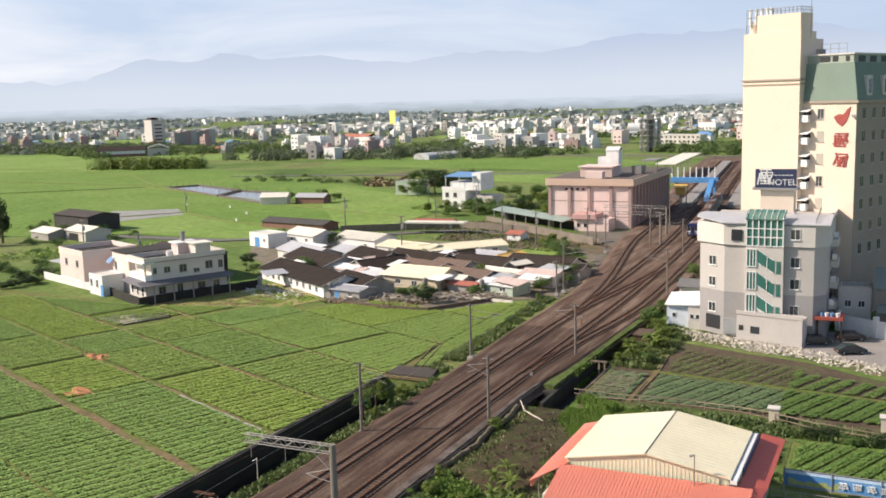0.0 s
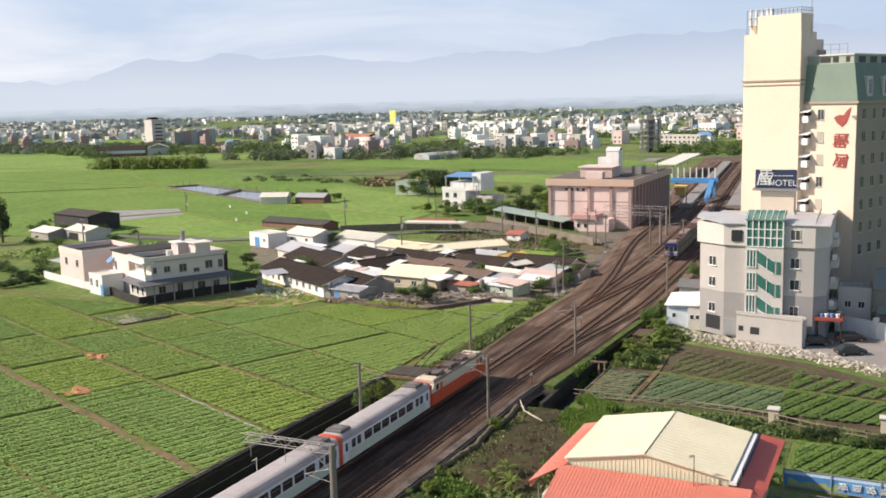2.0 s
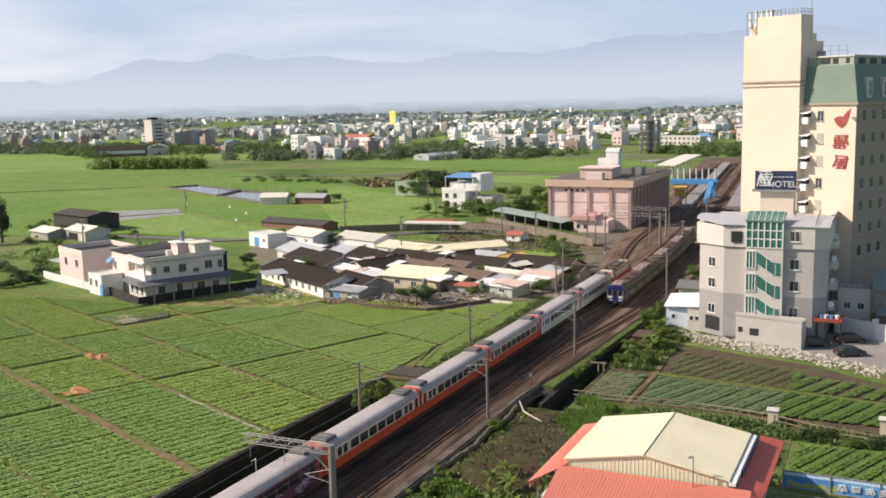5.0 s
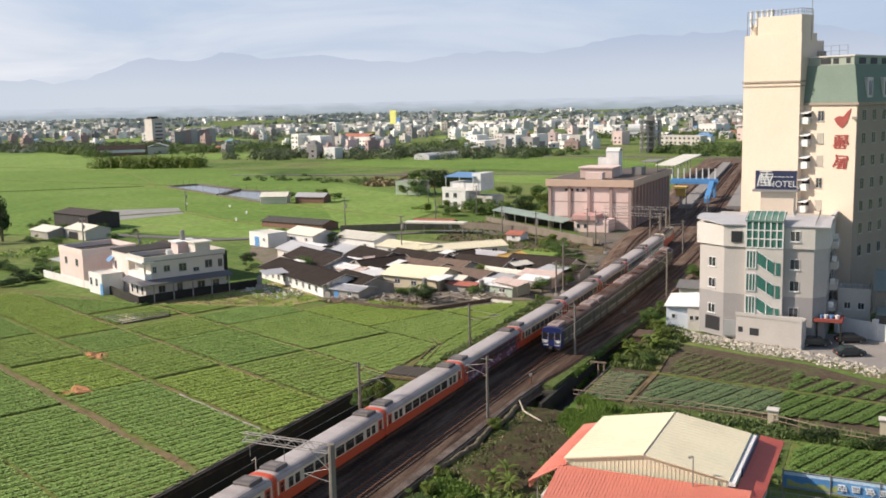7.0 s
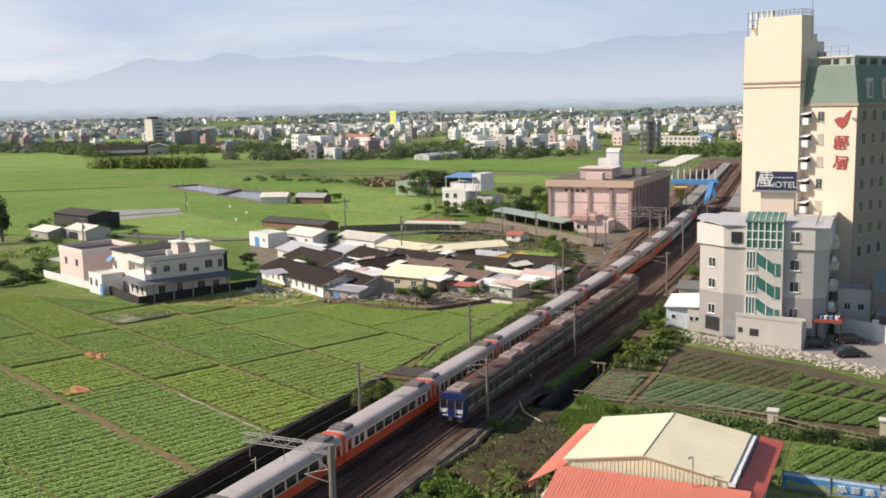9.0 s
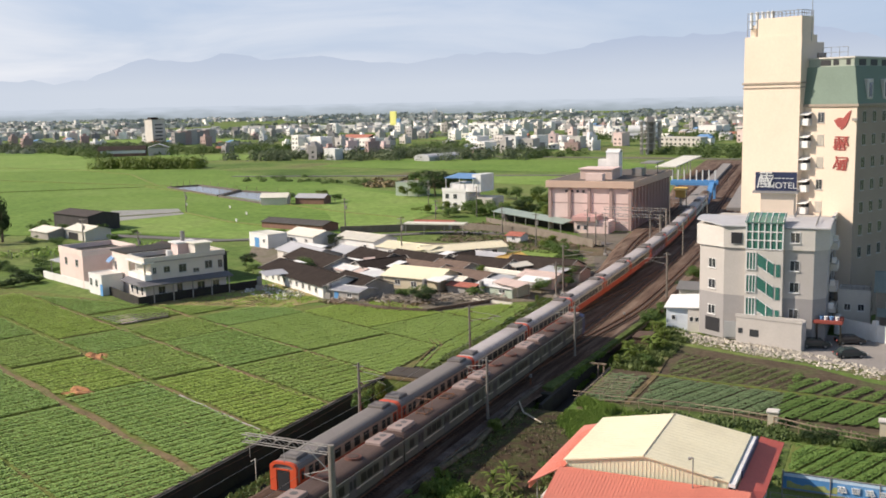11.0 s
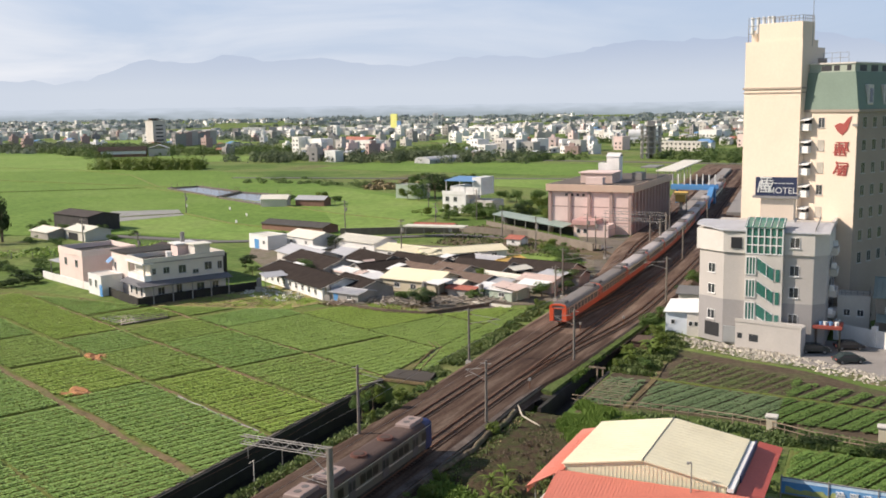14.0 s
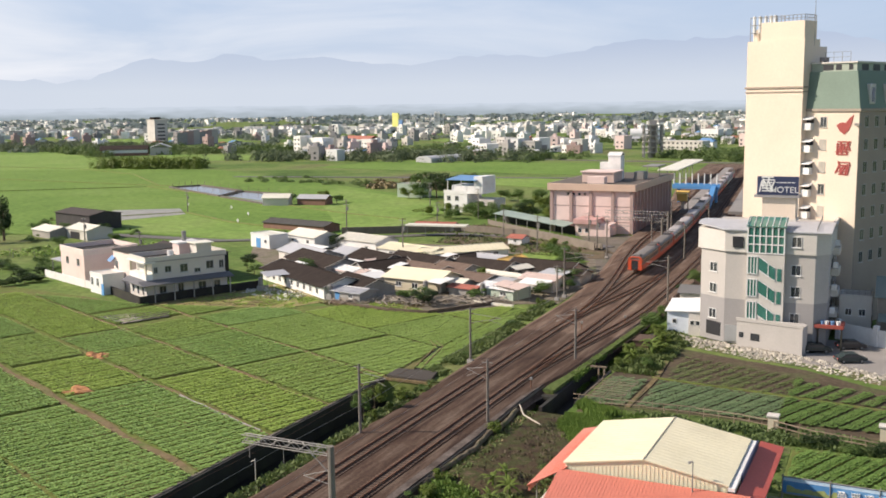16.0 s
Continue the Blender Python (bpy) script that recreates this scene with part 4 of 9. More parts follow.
    for k in range(4):
        part("air_conditioner", B(-10.3, -9.6, 159.5 + k * 2.0, 160.5 + k * 2.0, 4.0 + 3.2 * k, 4.8 + 3.2 * k, bevel=0.04), WHITE, h)
    # front concrete block and white lean-to
    lb = thing("concrete_outbuilding", "low windowless concrete block below the annex", "outbuilding")
    part("wall", prism(bmesh.new(), [(-23.0, 154.0), (-13.3, 151.6), (-12.9, 154.5), (-13.6, 155.5), (-22.6, 155.6)], -1.5, 3.0), GREY_WALL, lb)
    part("parapet", prism(bmesh.new(), [(-23.1, 153.9), (-13.2, 151.5), (-13.15, 151.75), (-23.05, 154.15)], 3.003, 3.5), GREY_WALL, lb)
    part("vent", B(-0.7, 0.7, -0.03, 0.1, 0, 1.1), PANE, lb).matrix_basis = pose(-20.2, 153.3, 0.2, 0, 0, -13.6)
    part("vent", B(-0.35, 0.35, -0.03, 0.1, 0, 0.8), PANE, lb).matrix_basis = pose(-22.3, 153.8, 0.5, 0, 0, -13.6)
    ls = thing("lean_to_shed", "white sheet-metal lean-to shed beside the annex", "shed")
    part("wall", B(-35.2, -31.6, 161.2, 166, -1.5, 2.2), mat("pale blue tin", (0.62, 0.67, 0.72), 0.6, 0.08, 0.4, 4, 0.1), ls)
    part("wall", B(-31.6, -29.4, 160.6, 166, -1.5, 2.5), PALE_WALL, ls)
    part("roof", slab_poly(bmesh.new(), [(-35.5, 160.8, 2.3), (-29.5, 160.2, 2.7), (-29.5, 166.2, 3.9), (-35.5, 166.2, 3.4)], 0.15), WHITE, ls)
    for x in (-34.0, -31.0, -30.1):
        window(ls, x, 0.2, 0.7, 0.8, 161.19 if x < -31.6 else 160.59, WHITE, PANE, False, 0)


AC_METAL = mat("painted louvre", (0.35, 0.36, 0.36), 0.6, 0.1, 0.8, 6, 0.05)


def build_sign():
    s = thing("rooftop_sign", "navy hotel sign board on a cream rooftop plinth", "sign")
    part("plinth", B(-21.2, -16.2, 164.3, 168, 16.2, 21.0), CREAM, s)
    part("band", B(-21.4, -16.0, 164.15, 168.1, 17.2, 17.6), PALE_WALL, s)
    b = part("board", B(-22.0, -15.8, 163.9, 164.3, 21.4, 24.3), NAVY, s)
    part("board_shelf", B(-22.4, -15.6, 163.7, 168, 21.0, 21.35), GREY_DARK, s)
    text_part("HOTEL", 1.35, WHITE, b, pose(-17.9, 163.88, 22.2, 90, 0, 0))
    glyph(b, pose(-20.5, 163.88, 23.0), 21, 2.6, WHITE, 12)
    bm = bmesh.new()
    for i in range(5):
        box(bm, -19.2 + i * 0.6, -18.75 + i * 0.6, 163.86, 163.9, 23.3, 23.42)
    part("small_lettering", bm, WHITE, b)


build_hotel()
build_annex()
build_sign()


def build_yard():
    flat_patch("yard", [(-13.0, 148.5), (30, 132), (30, 163), (-13, 164)], -1.1, YARD, "pale concrete parking yard", "pavement")
    # rubble slope below the yard, of loose stones
    rnd = random.Random(5)
    verts, faces = [], []
    bank = [((-33, 158.5), (-30.5, 151.5)), ((-23.3, 154.6), (-21, 147.5)), ((-13.1, 150.9), (-12, 145.0)), ((-1.7, 144.5), (-4, 139.5)), ((14, 138), (12, 133))]
    for k in range(1500):
        i = rnd.randrange(len(bank) - 1) if k % 5 else 1
        f, g = rnd.random(), rnd.random() ** 1.3
        a = Vector(bank[i][0]).lerp(Vector(bank[i + 1][0]), f)
        b = Vector(bank[i][1]).lerp(Vector(bank[i + 1][1]), f)
        p = a.lerp(b, g * 0.72)
        z = -1.05 - 0.6 * g
        s = rnd.uniform(0.18, 0.42)
        o = len(verts)
        ax = [Vector((rnd.gauss(0, 1), rnd.gauss(0, 1), rnd.gauss(0, 1))).normalized() for _ in range(2)]
        u = ax[0]
        v = u.cross(ax[1]).normalized()
        w = u.cross(v)
        c = Vector((p.x, p.y, z))
        for q in (u, -u, v, -v, w * 0.7, -w * 0.7):
            verts.append(tuple(c + q * s * rnd.uniform(0.8, 1.2)))
        for q in ((0, 2, 4), (2, 1, 4), (1, 3, 4), (3, 0, 4), (2, 0, 5), (1, 2, 5), (3, 1, 5), (0, 3, 5)):
            faces.append(tuple(o + t for t in q))
    tagged(raw("rubble_slope", verts, faces, STONE), "slope of pale loose rubble stones", "stones", kind="stuff")
    bm = bmesh.new()
    pts = [p for p, _ in bank] + [q for _, q in bank[::-1]]
    n = len(bank)
    hi = [bm.verts.new((*p, -1.12)) for p, _ in bank]
    lo = [bm.verts.new((*q, -1.62)) for _, q in bank]
    for i in range(n - 1):
        bm.faces.new((lo[i], lo[i + 1], hi[i + 1], hi[i]))
    tagged(part("rubble_bank", bm, BANK), "earth bank under rubble stones", "bank", kind="structure")
    w = thing("yard_wall", "white rendered boundary wall with square piers", "wall", pose(-9.2, 165.2, -1.1, 0, 0, -30))
    part("wall", B(0, 40, -0.15, 0.15, 0, 2.6), WHITE, w)
    for x in (0.0, 6.4, 12.8, 19.2, 25.6, 32.0):
        part("pier", B(x - 0.35, x + 0.35, -0.35, 0.35, 0, 3.2), WHITE, w)
    c = thing("entrance_canopy", "red porch canopy with pots on top", "canopy")
    part("roof", B(-12.2, -8.0, 156.6, 160.4, 2.2, 2.75, bevel=0.05), mat("dark red canopy", (0.30, 0.07, 0.05), 0.7, 0.12, 0.6, 5, 0.05), c)
    for x in (-11.6, -8.3):
        part("post", B(x - 0.12, x + 0.12, 156.8, 157.05, -1.1, 2.2), DARK_CONCRETE, c)
    for i, x in enumerate((-11.0, -10.4, -9.6, -8.8)):
        part("pot", R((x, 157.2, 2.75), (x, 157.2, 3.3), 0.28, 8, 0.36), WHITE if i % 2 else BLUE_ROOF, c)
    # low shaded houses behind the yard
    TAN = mat("tan grey panel", (0.24, 0.215, 0.185), 0.8, 0.15, 0.5, 5, 0.05)
    GREEN_SHEET = mat("green grey tin", (0.20, 0.24, 0.22), 0.6, 0.12, 0.5, 5, 0.1)
    sb = flat_house("terrace_house", "pale grey block with a roof terrace beside the annex", -7.0, 170.0, 4.8, 4.6, 0, 5.8, PALE_WALL, [(0, -1.0, 3.4, 1.0, 1.1), (0, 1.0, 3.4, 1.0, 1.1), (3, 0, 3.4, 1.2, 1.1)], 0.9, base=-1.1, deck=ROOF_GREY)
    railing(sb, [(-2.2, -2.2, 6.7), (2.2, -2.2, 6.7), (2.2, 2.2, 6.7)], 0.8, STEEL, 0.8, 0.03)
    gh = gable_house("green_roof_house", "shaded house with grey-green tin roof and window band", 2.2, 170.5, 12, 9, 0, 7.0, 9.4, TAN, GREEN_SHEET, openings=[(0, -3.4, 3.6, 2.4, 1.9), (0, -0.4, 3.6, 2.4, 1.9), (0, 3.0, 3.6, 2.0, 1.9)], seams=0.8, base=-1.1)
    g = thing("metal_lean_to", "grey-green corrugated lean-to on posts", "shed")
    part("roof", slab_poly(bmesh.new(), [(-3.6, 163.4, 2.5), (9, 163.4, 2.5), (9, 165.9, 3.3), (-3.6, 165.9, 3.3)], 0.1), GREEN_SHEET, g)
    part("front", B(0.5, 8.8, 163.9, 164.1, -1.1, 1.9), RUST_RED, g)
    for x in (-3.3, -0.8, 3.4, 8.7):
        part("post", B(x - 0.1, x + 0.1, 163.6, 163.8, -1.1, 2.55), STEEL, g)


build_yard()


def car(label, m, paint):
    c = thing("parked_car", label, "car", m, "cars in the yard")
    prof = [(-2.15, 0.32), (2.15, 0.32), (2.2, 0.72), (1.35, 0.88), (0.75, 1.38), (-1.0, 1.42), (-1.75, 0.95), (-2.2, 0.85)]
    bm = bmesh.new()
    a = [bm.verts.new((-0.84, y, z)) for y, z in prof]
    b = [bm.verts.new((0.84, y, z)) for y, z in prof]
    bm.faces.new(a)
    bm.faces.new(b[::-1])
    for i in range(len(prof)):
        bm.faces.new((a[i], b[i], b[(i + 1) % len(prof)], a[(i + 1) % len(prof)]))
    bmesh.ops.recalc_face_normals(bm, faces=bm.faces)
    bmesh.ops.bevel(bm, geom=bm.edges[:], offset=0.07, segments=2, affect="EDGES")
    body = part("body", bm, paint, c)
    for s in (-1, 1):
        part("side_window", B(*sorted((s * 0.82, s * 0.85)), -1.3, 0.95, 0.92, 1.3), PANE, body)
        part("headlight", B(s * 0.6 - 0.18, s * 0.6 + 0.18, 2.12, 2.2, 0.6, 0.74), LAMP, body)
        part("tail_light", B(s * 0.65 - 0.15, s * 0.65 + 0.15, -2.21, -2.12, 0.62, 0.82), SIGN_RED, body)
        for y in (-1.35, 1.3):
            w = part("wheel", R((s * 0.68, y, 0.32), (s * 0.87, y, 0.32), 0.32, 14), BLACK, c)
            part("rim", R((s * 0.86, y, 0.32), (s * 0.88, y, 0.32), 0.19, 10), STEEL, w)
    w = bmesh.new()
    slab_poly(w, [(-0.68, 0.86, 1.31), (0.68, 0.86, 1.31), (0.72, 1.3, 0.95), (-0.72, 1.3, 0.95)], 0.02)
    part("windscreen", w, PANE, body)
    return c


CAR_DARK = mat("dark green car paint", (0.03, 0.045, 0.045), 0.25, 0.05, 0.5, 4, 0.0, gloss=0.7)
CAR_BLACK = mat("black car paint", (0.02, 0.02, 0.024), 0.25, 0.05, 0.5, 4, 0.0, gloss=0.7)
car("dark green-grey saloon car parked on pale concrete", pose(-6.6, 150.6, -1.1, 0, 0, -62), CAR_DARK)
car("black saloon car parked beside the boundary wall", pose(-7.0, 159.0, -1.1, 0, 0, -68), CAR_BLACK)
car("dark car parked under the red canopy", pose(-11.6, 155.0, -1.1, 0, 0, -75), CAR_DARK)


# ---- restaurant with cream and red tin roofs ----
def build_restaurant():
    h = thing("tin_roof_hall", "low hall with cream gable roof and red tin skirts", "building")
    Z = -1.5
    part("wall", B(-27.5, -11.0, 77.5, 95.5, Z, 2.6), PALE_WALL, h)
    x0, x1, xm, y0, y1 = -26.3, -12.2, -19.25, 80.1, 92.6
    bm = bmesh.new()
    slab_poly(bm, [(x0, y0, 5.15), (xm, y0, 6.4), (xm, y1, 6.4), (x0, y1, 5.15)], 0.12)
    slab_poly(bm, [(xm, y0, 6.4), (x1, y0, 5.15), (x1, y1, 5.15), (xm, y1, 6.4)], 0.12)
    r = part("upper_roof", bm, ROOF_CREAM, h, "cream sheet-metal gable roof")
    part("ridge_cap", R((xm, y0 - 0.05, 6.42), (xm, y1 + 0.05, 6.42), 0.05, 6), mat("grey brown flashing", (0.4, 0.35, 0.27), 0.7, 0.1, 0.5, 5, 0.05), r)
    bm = bmesh.new()
    for i in range(18):
        y = y0 + 0.3 + (y1 - y0 - 0.6) * i / 17
        box(bm, -0.012, 7.1, -0.012, 0.012, 0, 0.02, m=pose(x0, y, 5.155, 0, -10.05, 0))
        box(bm, -7.1, 0.012, -0.012, 0.012, 0, 0.02, m=pose(x1, y, 5.155, 0, 10.05, 0))
    part("roof_seam", bm, ROOF_CREAM, r)
    g = bmesh.new()
    v = [g.verts.new(p) for p in ((x0 + 0.15, y0 + 0.2, 4.4), (x1 - 0.15, y0 + 0.2, 4.4), (x1 - 0.15, y0 + 0.2, 5.05), (xm, y0 + 0.2, 6.28), (x0 + 0.15, y0 + 0.2, 5.05))]
    g.faces.new(v)
    w = [g.verts.new((p.co.x, y1 - 0.2, p.co.z)) for p in v]
    g.faces.new(w[::-1])
    for i in range(5):
        g.faces.new((v[i], w[i], w[(i + 1) % 5], v[(i + 1) % 5]))
    bmesh.ops.recalc_face_normals(g, faces=g.faces)
    gw = part("clerestory", g, ROOF_CREAM, h)
    bm = bmesh.new()
    for i in range(40):
        x = x0 + 0.3 + (x1 - x0 - 0.6) * i / 39
        zt = 6.2 - abs(x - xm) / (xm - x0) * 1.2
        box(bm, x - 0.03, x + 0.03, y0 + 0.175, y0 + 0.2, 4.5, zt)
    part("cladding_rib", bm, ROOF_CREAM, gw)
    part("gutter", B(x1 - 0.05, x1 + 0.5, y0 - 0.1, y1 + 0.1, 4.7, 5.0), WHITE, h)
    part("side_band", B(x1 + 0.5, x1 + 0.65, y0 + 3.0, y1, 4.3, 5.1), NAVY, h)
    # red skirts: west, south, east
    sk = bmesh.new()
    slab_poly(sk, [(-29.2, 78.8, 3.05), (-26.0, 79.8, 4.75), (-26.0, 92.4, 4.75), (-29.2, 95.6, 3.05)], 0.1)
    part("west_skirt", sk, ROOF_RED, h, "salmon-red tin skirt roof")
    sk = bmesh.new()
    slab_poly(sk, [(-26.6, 79.9, 4.6), (-26.6, 73.0, 2.6), (-10.4, 73.0, 2.6), (-10.4, 79.9, 4.6)], 0.1)
    s = part("south_skirt", sk, ROOF_RED, h, "salmon-red corrugated skirt roof")
    bm = bmesh.new()
    for i in range(54):
        x = -26.5 + 16.0 * i / 53
        box(bm, x - 0.04, x + 0.04, 0, 7.15, 0, 0.022, m=pose(0, 73.0, 2.605, 16.1, 0, 0))
    part("roof_rib", bm, ROOF_RED, s)
    bm = bmesh.new()
    for i in range(40):
        y = 80 + 12.2 * i / 39
        box(bm, 0, 3.55, y - 0.03, y + 0.03, 0, 0.04, m=pose(-29.1, 0, 3.06, 0, -28.6, 0))
    part("roof_rib", bm, ROOF_RED, s)
    sk = bmesh.new()
    slab_poly(sk, [(-11.6, 80.5, 4.5), (-9.6, 82.5, 3.75), (-9.6, 95.6, 3.75), (-11.6, 94.4, 4.5)], 0.1)
    slab_poly(sk, [(-11.6, 80.5, 4.5), (-13.4, 78.6, 4.2), (-10.2, 77.0, 3.3), (-9.6, 82.5, 3.75)], 0.1)
    part("east_skirt", sk, mat("dark red tin roof", (0.60, 0.125, 0.09), 0.6, 0.1, 0.3, 4, 0.08), h)
    part("red_fascia", B(-29.1, -28.95, 78.9, 95.4, 2.55, 2.95), ROOF_RED, h)
    for y in (80, 85, 90, 95):
        part("post", R((-28.7, y, Z), (-28.7, y, 2.9), 0.06, 6), STEEL, h)
    l = thing("yard_lamp", "slim lamp post with small round head", "lamp post")
    part("pole", R((-15.0, 79.4, Z), (-15.0, 79.4, 7.0), 0.05, 6), STEEL, l)
    part("head", R((-15.35, 79.4, 6.9), (-15.0, 79.4, 7.05), 0.13, 8, 0.06), STEEL, l)
    # drum and pallet wall beside the hall
    d = thing("water_drum", "rusty open drum standing in weeds", "drum")
    part("body", R((-31.0, 76.0, Z), (-31.0, 76.0, Z + 1.1), 0.6, 14), RUST, d)
    part("rim", R((-31.0, 76.0, Z + 1.1), (-31.0, 76.0, Z + 1.16), 0.64, 14), STEEL, d)
    q = thing("brick_planter", "low red brick box wall beside the hall", "planter")
    for dims in ((-26.6, -22.6, 72.0, 72.3, Z, 1.6), (-26.6, -26.3, 72.3, 74.5, Z, 1.6)):
        part("wall", B(*dims), RUST_RED, q)


def build_billboard():
    b = thing("roadside_billboard", "long blue advertising board on a steel frame", "billboard")
    m = pose(-9.3, 92.2, 0, 0, 0, -2)
    w = 15.0
    bd = part("board", B(0, w, -0.06, 0.06, 0.65, 2.15), mat("blue printed board", (0.09, 0.25, 0.5), 0.5, 0.15, 0.3, 3, 0.0, dirt=(0.3, 0.5, 0.7), dirt_amount=0.6), b)
    part("pale_strip", B(0.1, w - 0.1, -0.075, -0.062, 1.8, 2.1), mat("sky print", (0.5, 0.64, 0.78), 0.5, 0.2, 0.5, 3, 0), bd)
    bm = bmesh.new()
    rnd = random.Random(2)
    top = [(4.7 - i * 0.27, -0.08, 1.0 + rnd.random() * 0.4) for i in range(17)]
    slab = [(0.38, -0.08, 0.75), (4.7, -0.08, 0.75)] + top
    slab_poly(bm, [(x, z, -y) for x, y, z in slab], 0.012, Matrix.Rotation(radians(90), 4, "X"))
    part("printed_scene", bm, mat("print hills", (0.32, 0.36, 0.14), 0.5, 0.3, 2, 9, 0), bd)
    for i in range(9):
        g = glyph(bd, pose(5.1 + 1.15 * i, -0.062, 1.3), 40 + i, 0.8, WHITE, 7)
    fr = bmesh.new()
    for x in (0, 4.1, 8.2, 12.3, w):
        rod(fr, (x, 0.1, -1.5), (x, 0.1, 2.3), 0.06, 6)
        rod(fr, (x, -0.12, -1.5), (x, -0.12, 2.3), 0.05, 6)
    for z in (0.6, 2.2):
        rod(fr, (0, -0.1, z), (w, -0.1, z), 0.05, 6)
    part("frame", fr, STEEL, b)
    rl = railing(b, [(-0.6, -3.0, 0.1), (w, -3.0, 0.1)], 1.1, STEEL, 1.2)
    rb = bmesh.new()
    box(rb, -0.8, w, -3.1, -2.9, -1.5, 0.1)
    part("rail_base", rb, DARK_CONCRETE, rl)
    b.matrix_basis = m


build_restaurant()
build_billboard()


# ---- station ----
def build_station():
    s = thing("station_building", "pale pink two-storey station building with flat roof", "station")
    x0, x1, y0, y1, Z = -95.0, -71.0, 278, 326, -1.5
    body = part("wall", B(x0, x1, y0, y1, Z, 11.0), PINK, s)
    part("roof_band", B(x0 - 1.2, x1 + 0.9, y0 - 1.0, y1 + 1.0, 11.0, 13.0, bevel=0.05), mat("buff roof band", (0.60, 0.44, 0.34), 0.8, 0.08, 0.3, 4, 0.05), s)
    part("roof_deck", B(x0 - 0.8, x1 + 0.5, y0 - 0.6, y1 + 0.6, 13.0, 13.05), mat("station deck", (0.12, 0.10, 0.085), 0.9, 0.25, 0.2, 4, 0.2, dirt=(0.06, 0.05, 0.04)), s)
    for i, x in enumerate((-95.1, -89.2, -83.3, -76.8, -71.3)):
        part("pilaster", B(x - 0.45, x + 0.45, y0 - 0.45, y0, Z, 11.0), PINK_DARK, s)
    for x in (-92.1, -86.2, -80.0, -74.0):
        for z in (6.4, 2.0):
            part("joint_band", B(x - 2.4, x + 2.4, y0 - 0.05, y0 + 0.01, z, z + 0.28), PINK_DARK, s)
    for i in range(5):
        part("vent", B(-90.5 + i * 1.7, -89.8 + i * 1.7, y0 - 0.06, y0 + 0.01, 9.6, 10.3), DARK, s)
    for k in range(12):
        y = y0 + 2 + 4 * k
        part("pilaster", B(x1, x1 + 0.7, y - 0.5, y + 0.5, Z, 11.0), PINK_DARK, s)
        for z in (1.0, 6.2):
            part("window", B(x1 - 0.02, x1 + 0.05, y + 0.8, y + 3.2, z, z + 3.0), PANE, s)
    p = part("penthouse", B(-87.5, -78.0, y0 + 5, y0 + 14, 13.05, 15.9), mat("penthouse render", (0.6, 0.46, 0.4), 0.85, 0.12, 0.3, 4, 0.05), s)
    part("penthouse_roof", B(-88.0, -77.5, y0 + 4.6, y0 + 14.4, 15.9, 16.2), PINK, p)
    part("stair_head", B(-84.5, -79.5, y0 + 0.2, y0 + 3.2, 13.05, 15.0), PINK, s)
    w = part("water_tower", B(-82.8, -79.0, y0 + 16, y0 + 20, 13.05, 20.3), WHITE, s)
    part("cap", gable_roof(bmesh.new(), -82.8, -79.0, y0 + 16, y0 + 20, 20.3, 21.3, 0.2, 0.1), WHITE, w)
    part("side_block", B(-85.5, -82.8, y0 + 16.5, y0 + 19.5, 13.05, 18.2), WHITE, s)
    part("roof_tank", B(-75.5, -72.5, y0 + 18, y0 + 23, 13.05, 15.4, bevel=0.1), STEEL, s)
    part("roof_shelter", B(-75.5, -70.6, y0 + 28, y0 + 40, 16.2, 16.5), STEEL, s)
    for x in (-75, -71.2):
        part("post", B(x - 0.1, x + 0.1, y0 + 33, y0 + 33.2, 13.05, 16.2), STEEL, s)
    # porch and ticket lobby
    l = thing("station_lobby", "small pink entrance lobby with red canopy", "porch")
    part("wall", B(-85.5, -75.5, 270.5, 277.5, Z, 2.2), PINK, l)
    part("canopy", B(-85.9, -79.0, 269.6, 277.5, 2.25, 3.6, bevel=0.05), mat("rose canopy", (0.55, 0.33, 0.30), 0.7, 0.1, 0.4, 4, 0.05), l)
    for x in (-84.2, -82.2):
        window(l, x, -0.2, 1.1, 1.3, 270.49, WHITE, PANE, False, 0)
    # long goods shed roof with green tin
    c = thing("goods_shelter", "long green-grey tin shelter on posts", "shelter")
    part("roof", slab_poly(bmesh.new(), [(-118.5, 290, 2.0), (-88, 268, 1.6), (-86.5, 273, 2.2), (-117, 295.5, 2.7)], 0.15), mat("green grey shelter tin", (0.25, 0.31, 0.27), 0.6, 0.12, 0.4, 4, 0.1), c)
    for i in range(7):
        f = i / 6
        part("post", R((-118 + 29 * f, 290.6 - 21.5 * f, Z), (-118 + 29 * f, 290.6 - 21.5 * f, 1.9 - 0.4 * f), 0.12, 6), CONCRETE, c)
    # dark wall added to stand for the shade under the roof
    part("back_wall", slab_poly(bmesh.new(), [(-116.6, 294.6, 1.6), (-86.4, 272.3, 1.2), (-86.2, 272.6, 1.2), (-116.4, 294.9, 1.6)], 3.0), DARK_CONCRETE, c)
    # station fence
    FENCE = mat("stained fence concrete", (0.21, 0.18, 0.145), 0.9, 0.2, 0.4, 5, 0.2, dirt=(0.1, 0.08, 0.06))
    f = thing("station_wall", "long weathered grey concrete panel fence", "fence")
    a, b = Vector((-119, 287)), Vector((-70.5, 246))
    n = 26
    for i in range(n):
        p, q = a.lerp(b, i / n), a.lerp(b, (i + 1) / n)
        ang = math.degrees(math.atan2(q.y - p.y, q.x - p.x))
        L = (q - p).length
        o = part("panel", B(0.1, L - 0.1, -0.06, 0.06, 0, 1.5), FENCE, f)
        o.matrix_basis = pose(p.x, p.y, Z + 0.3, 0, 0, ang)
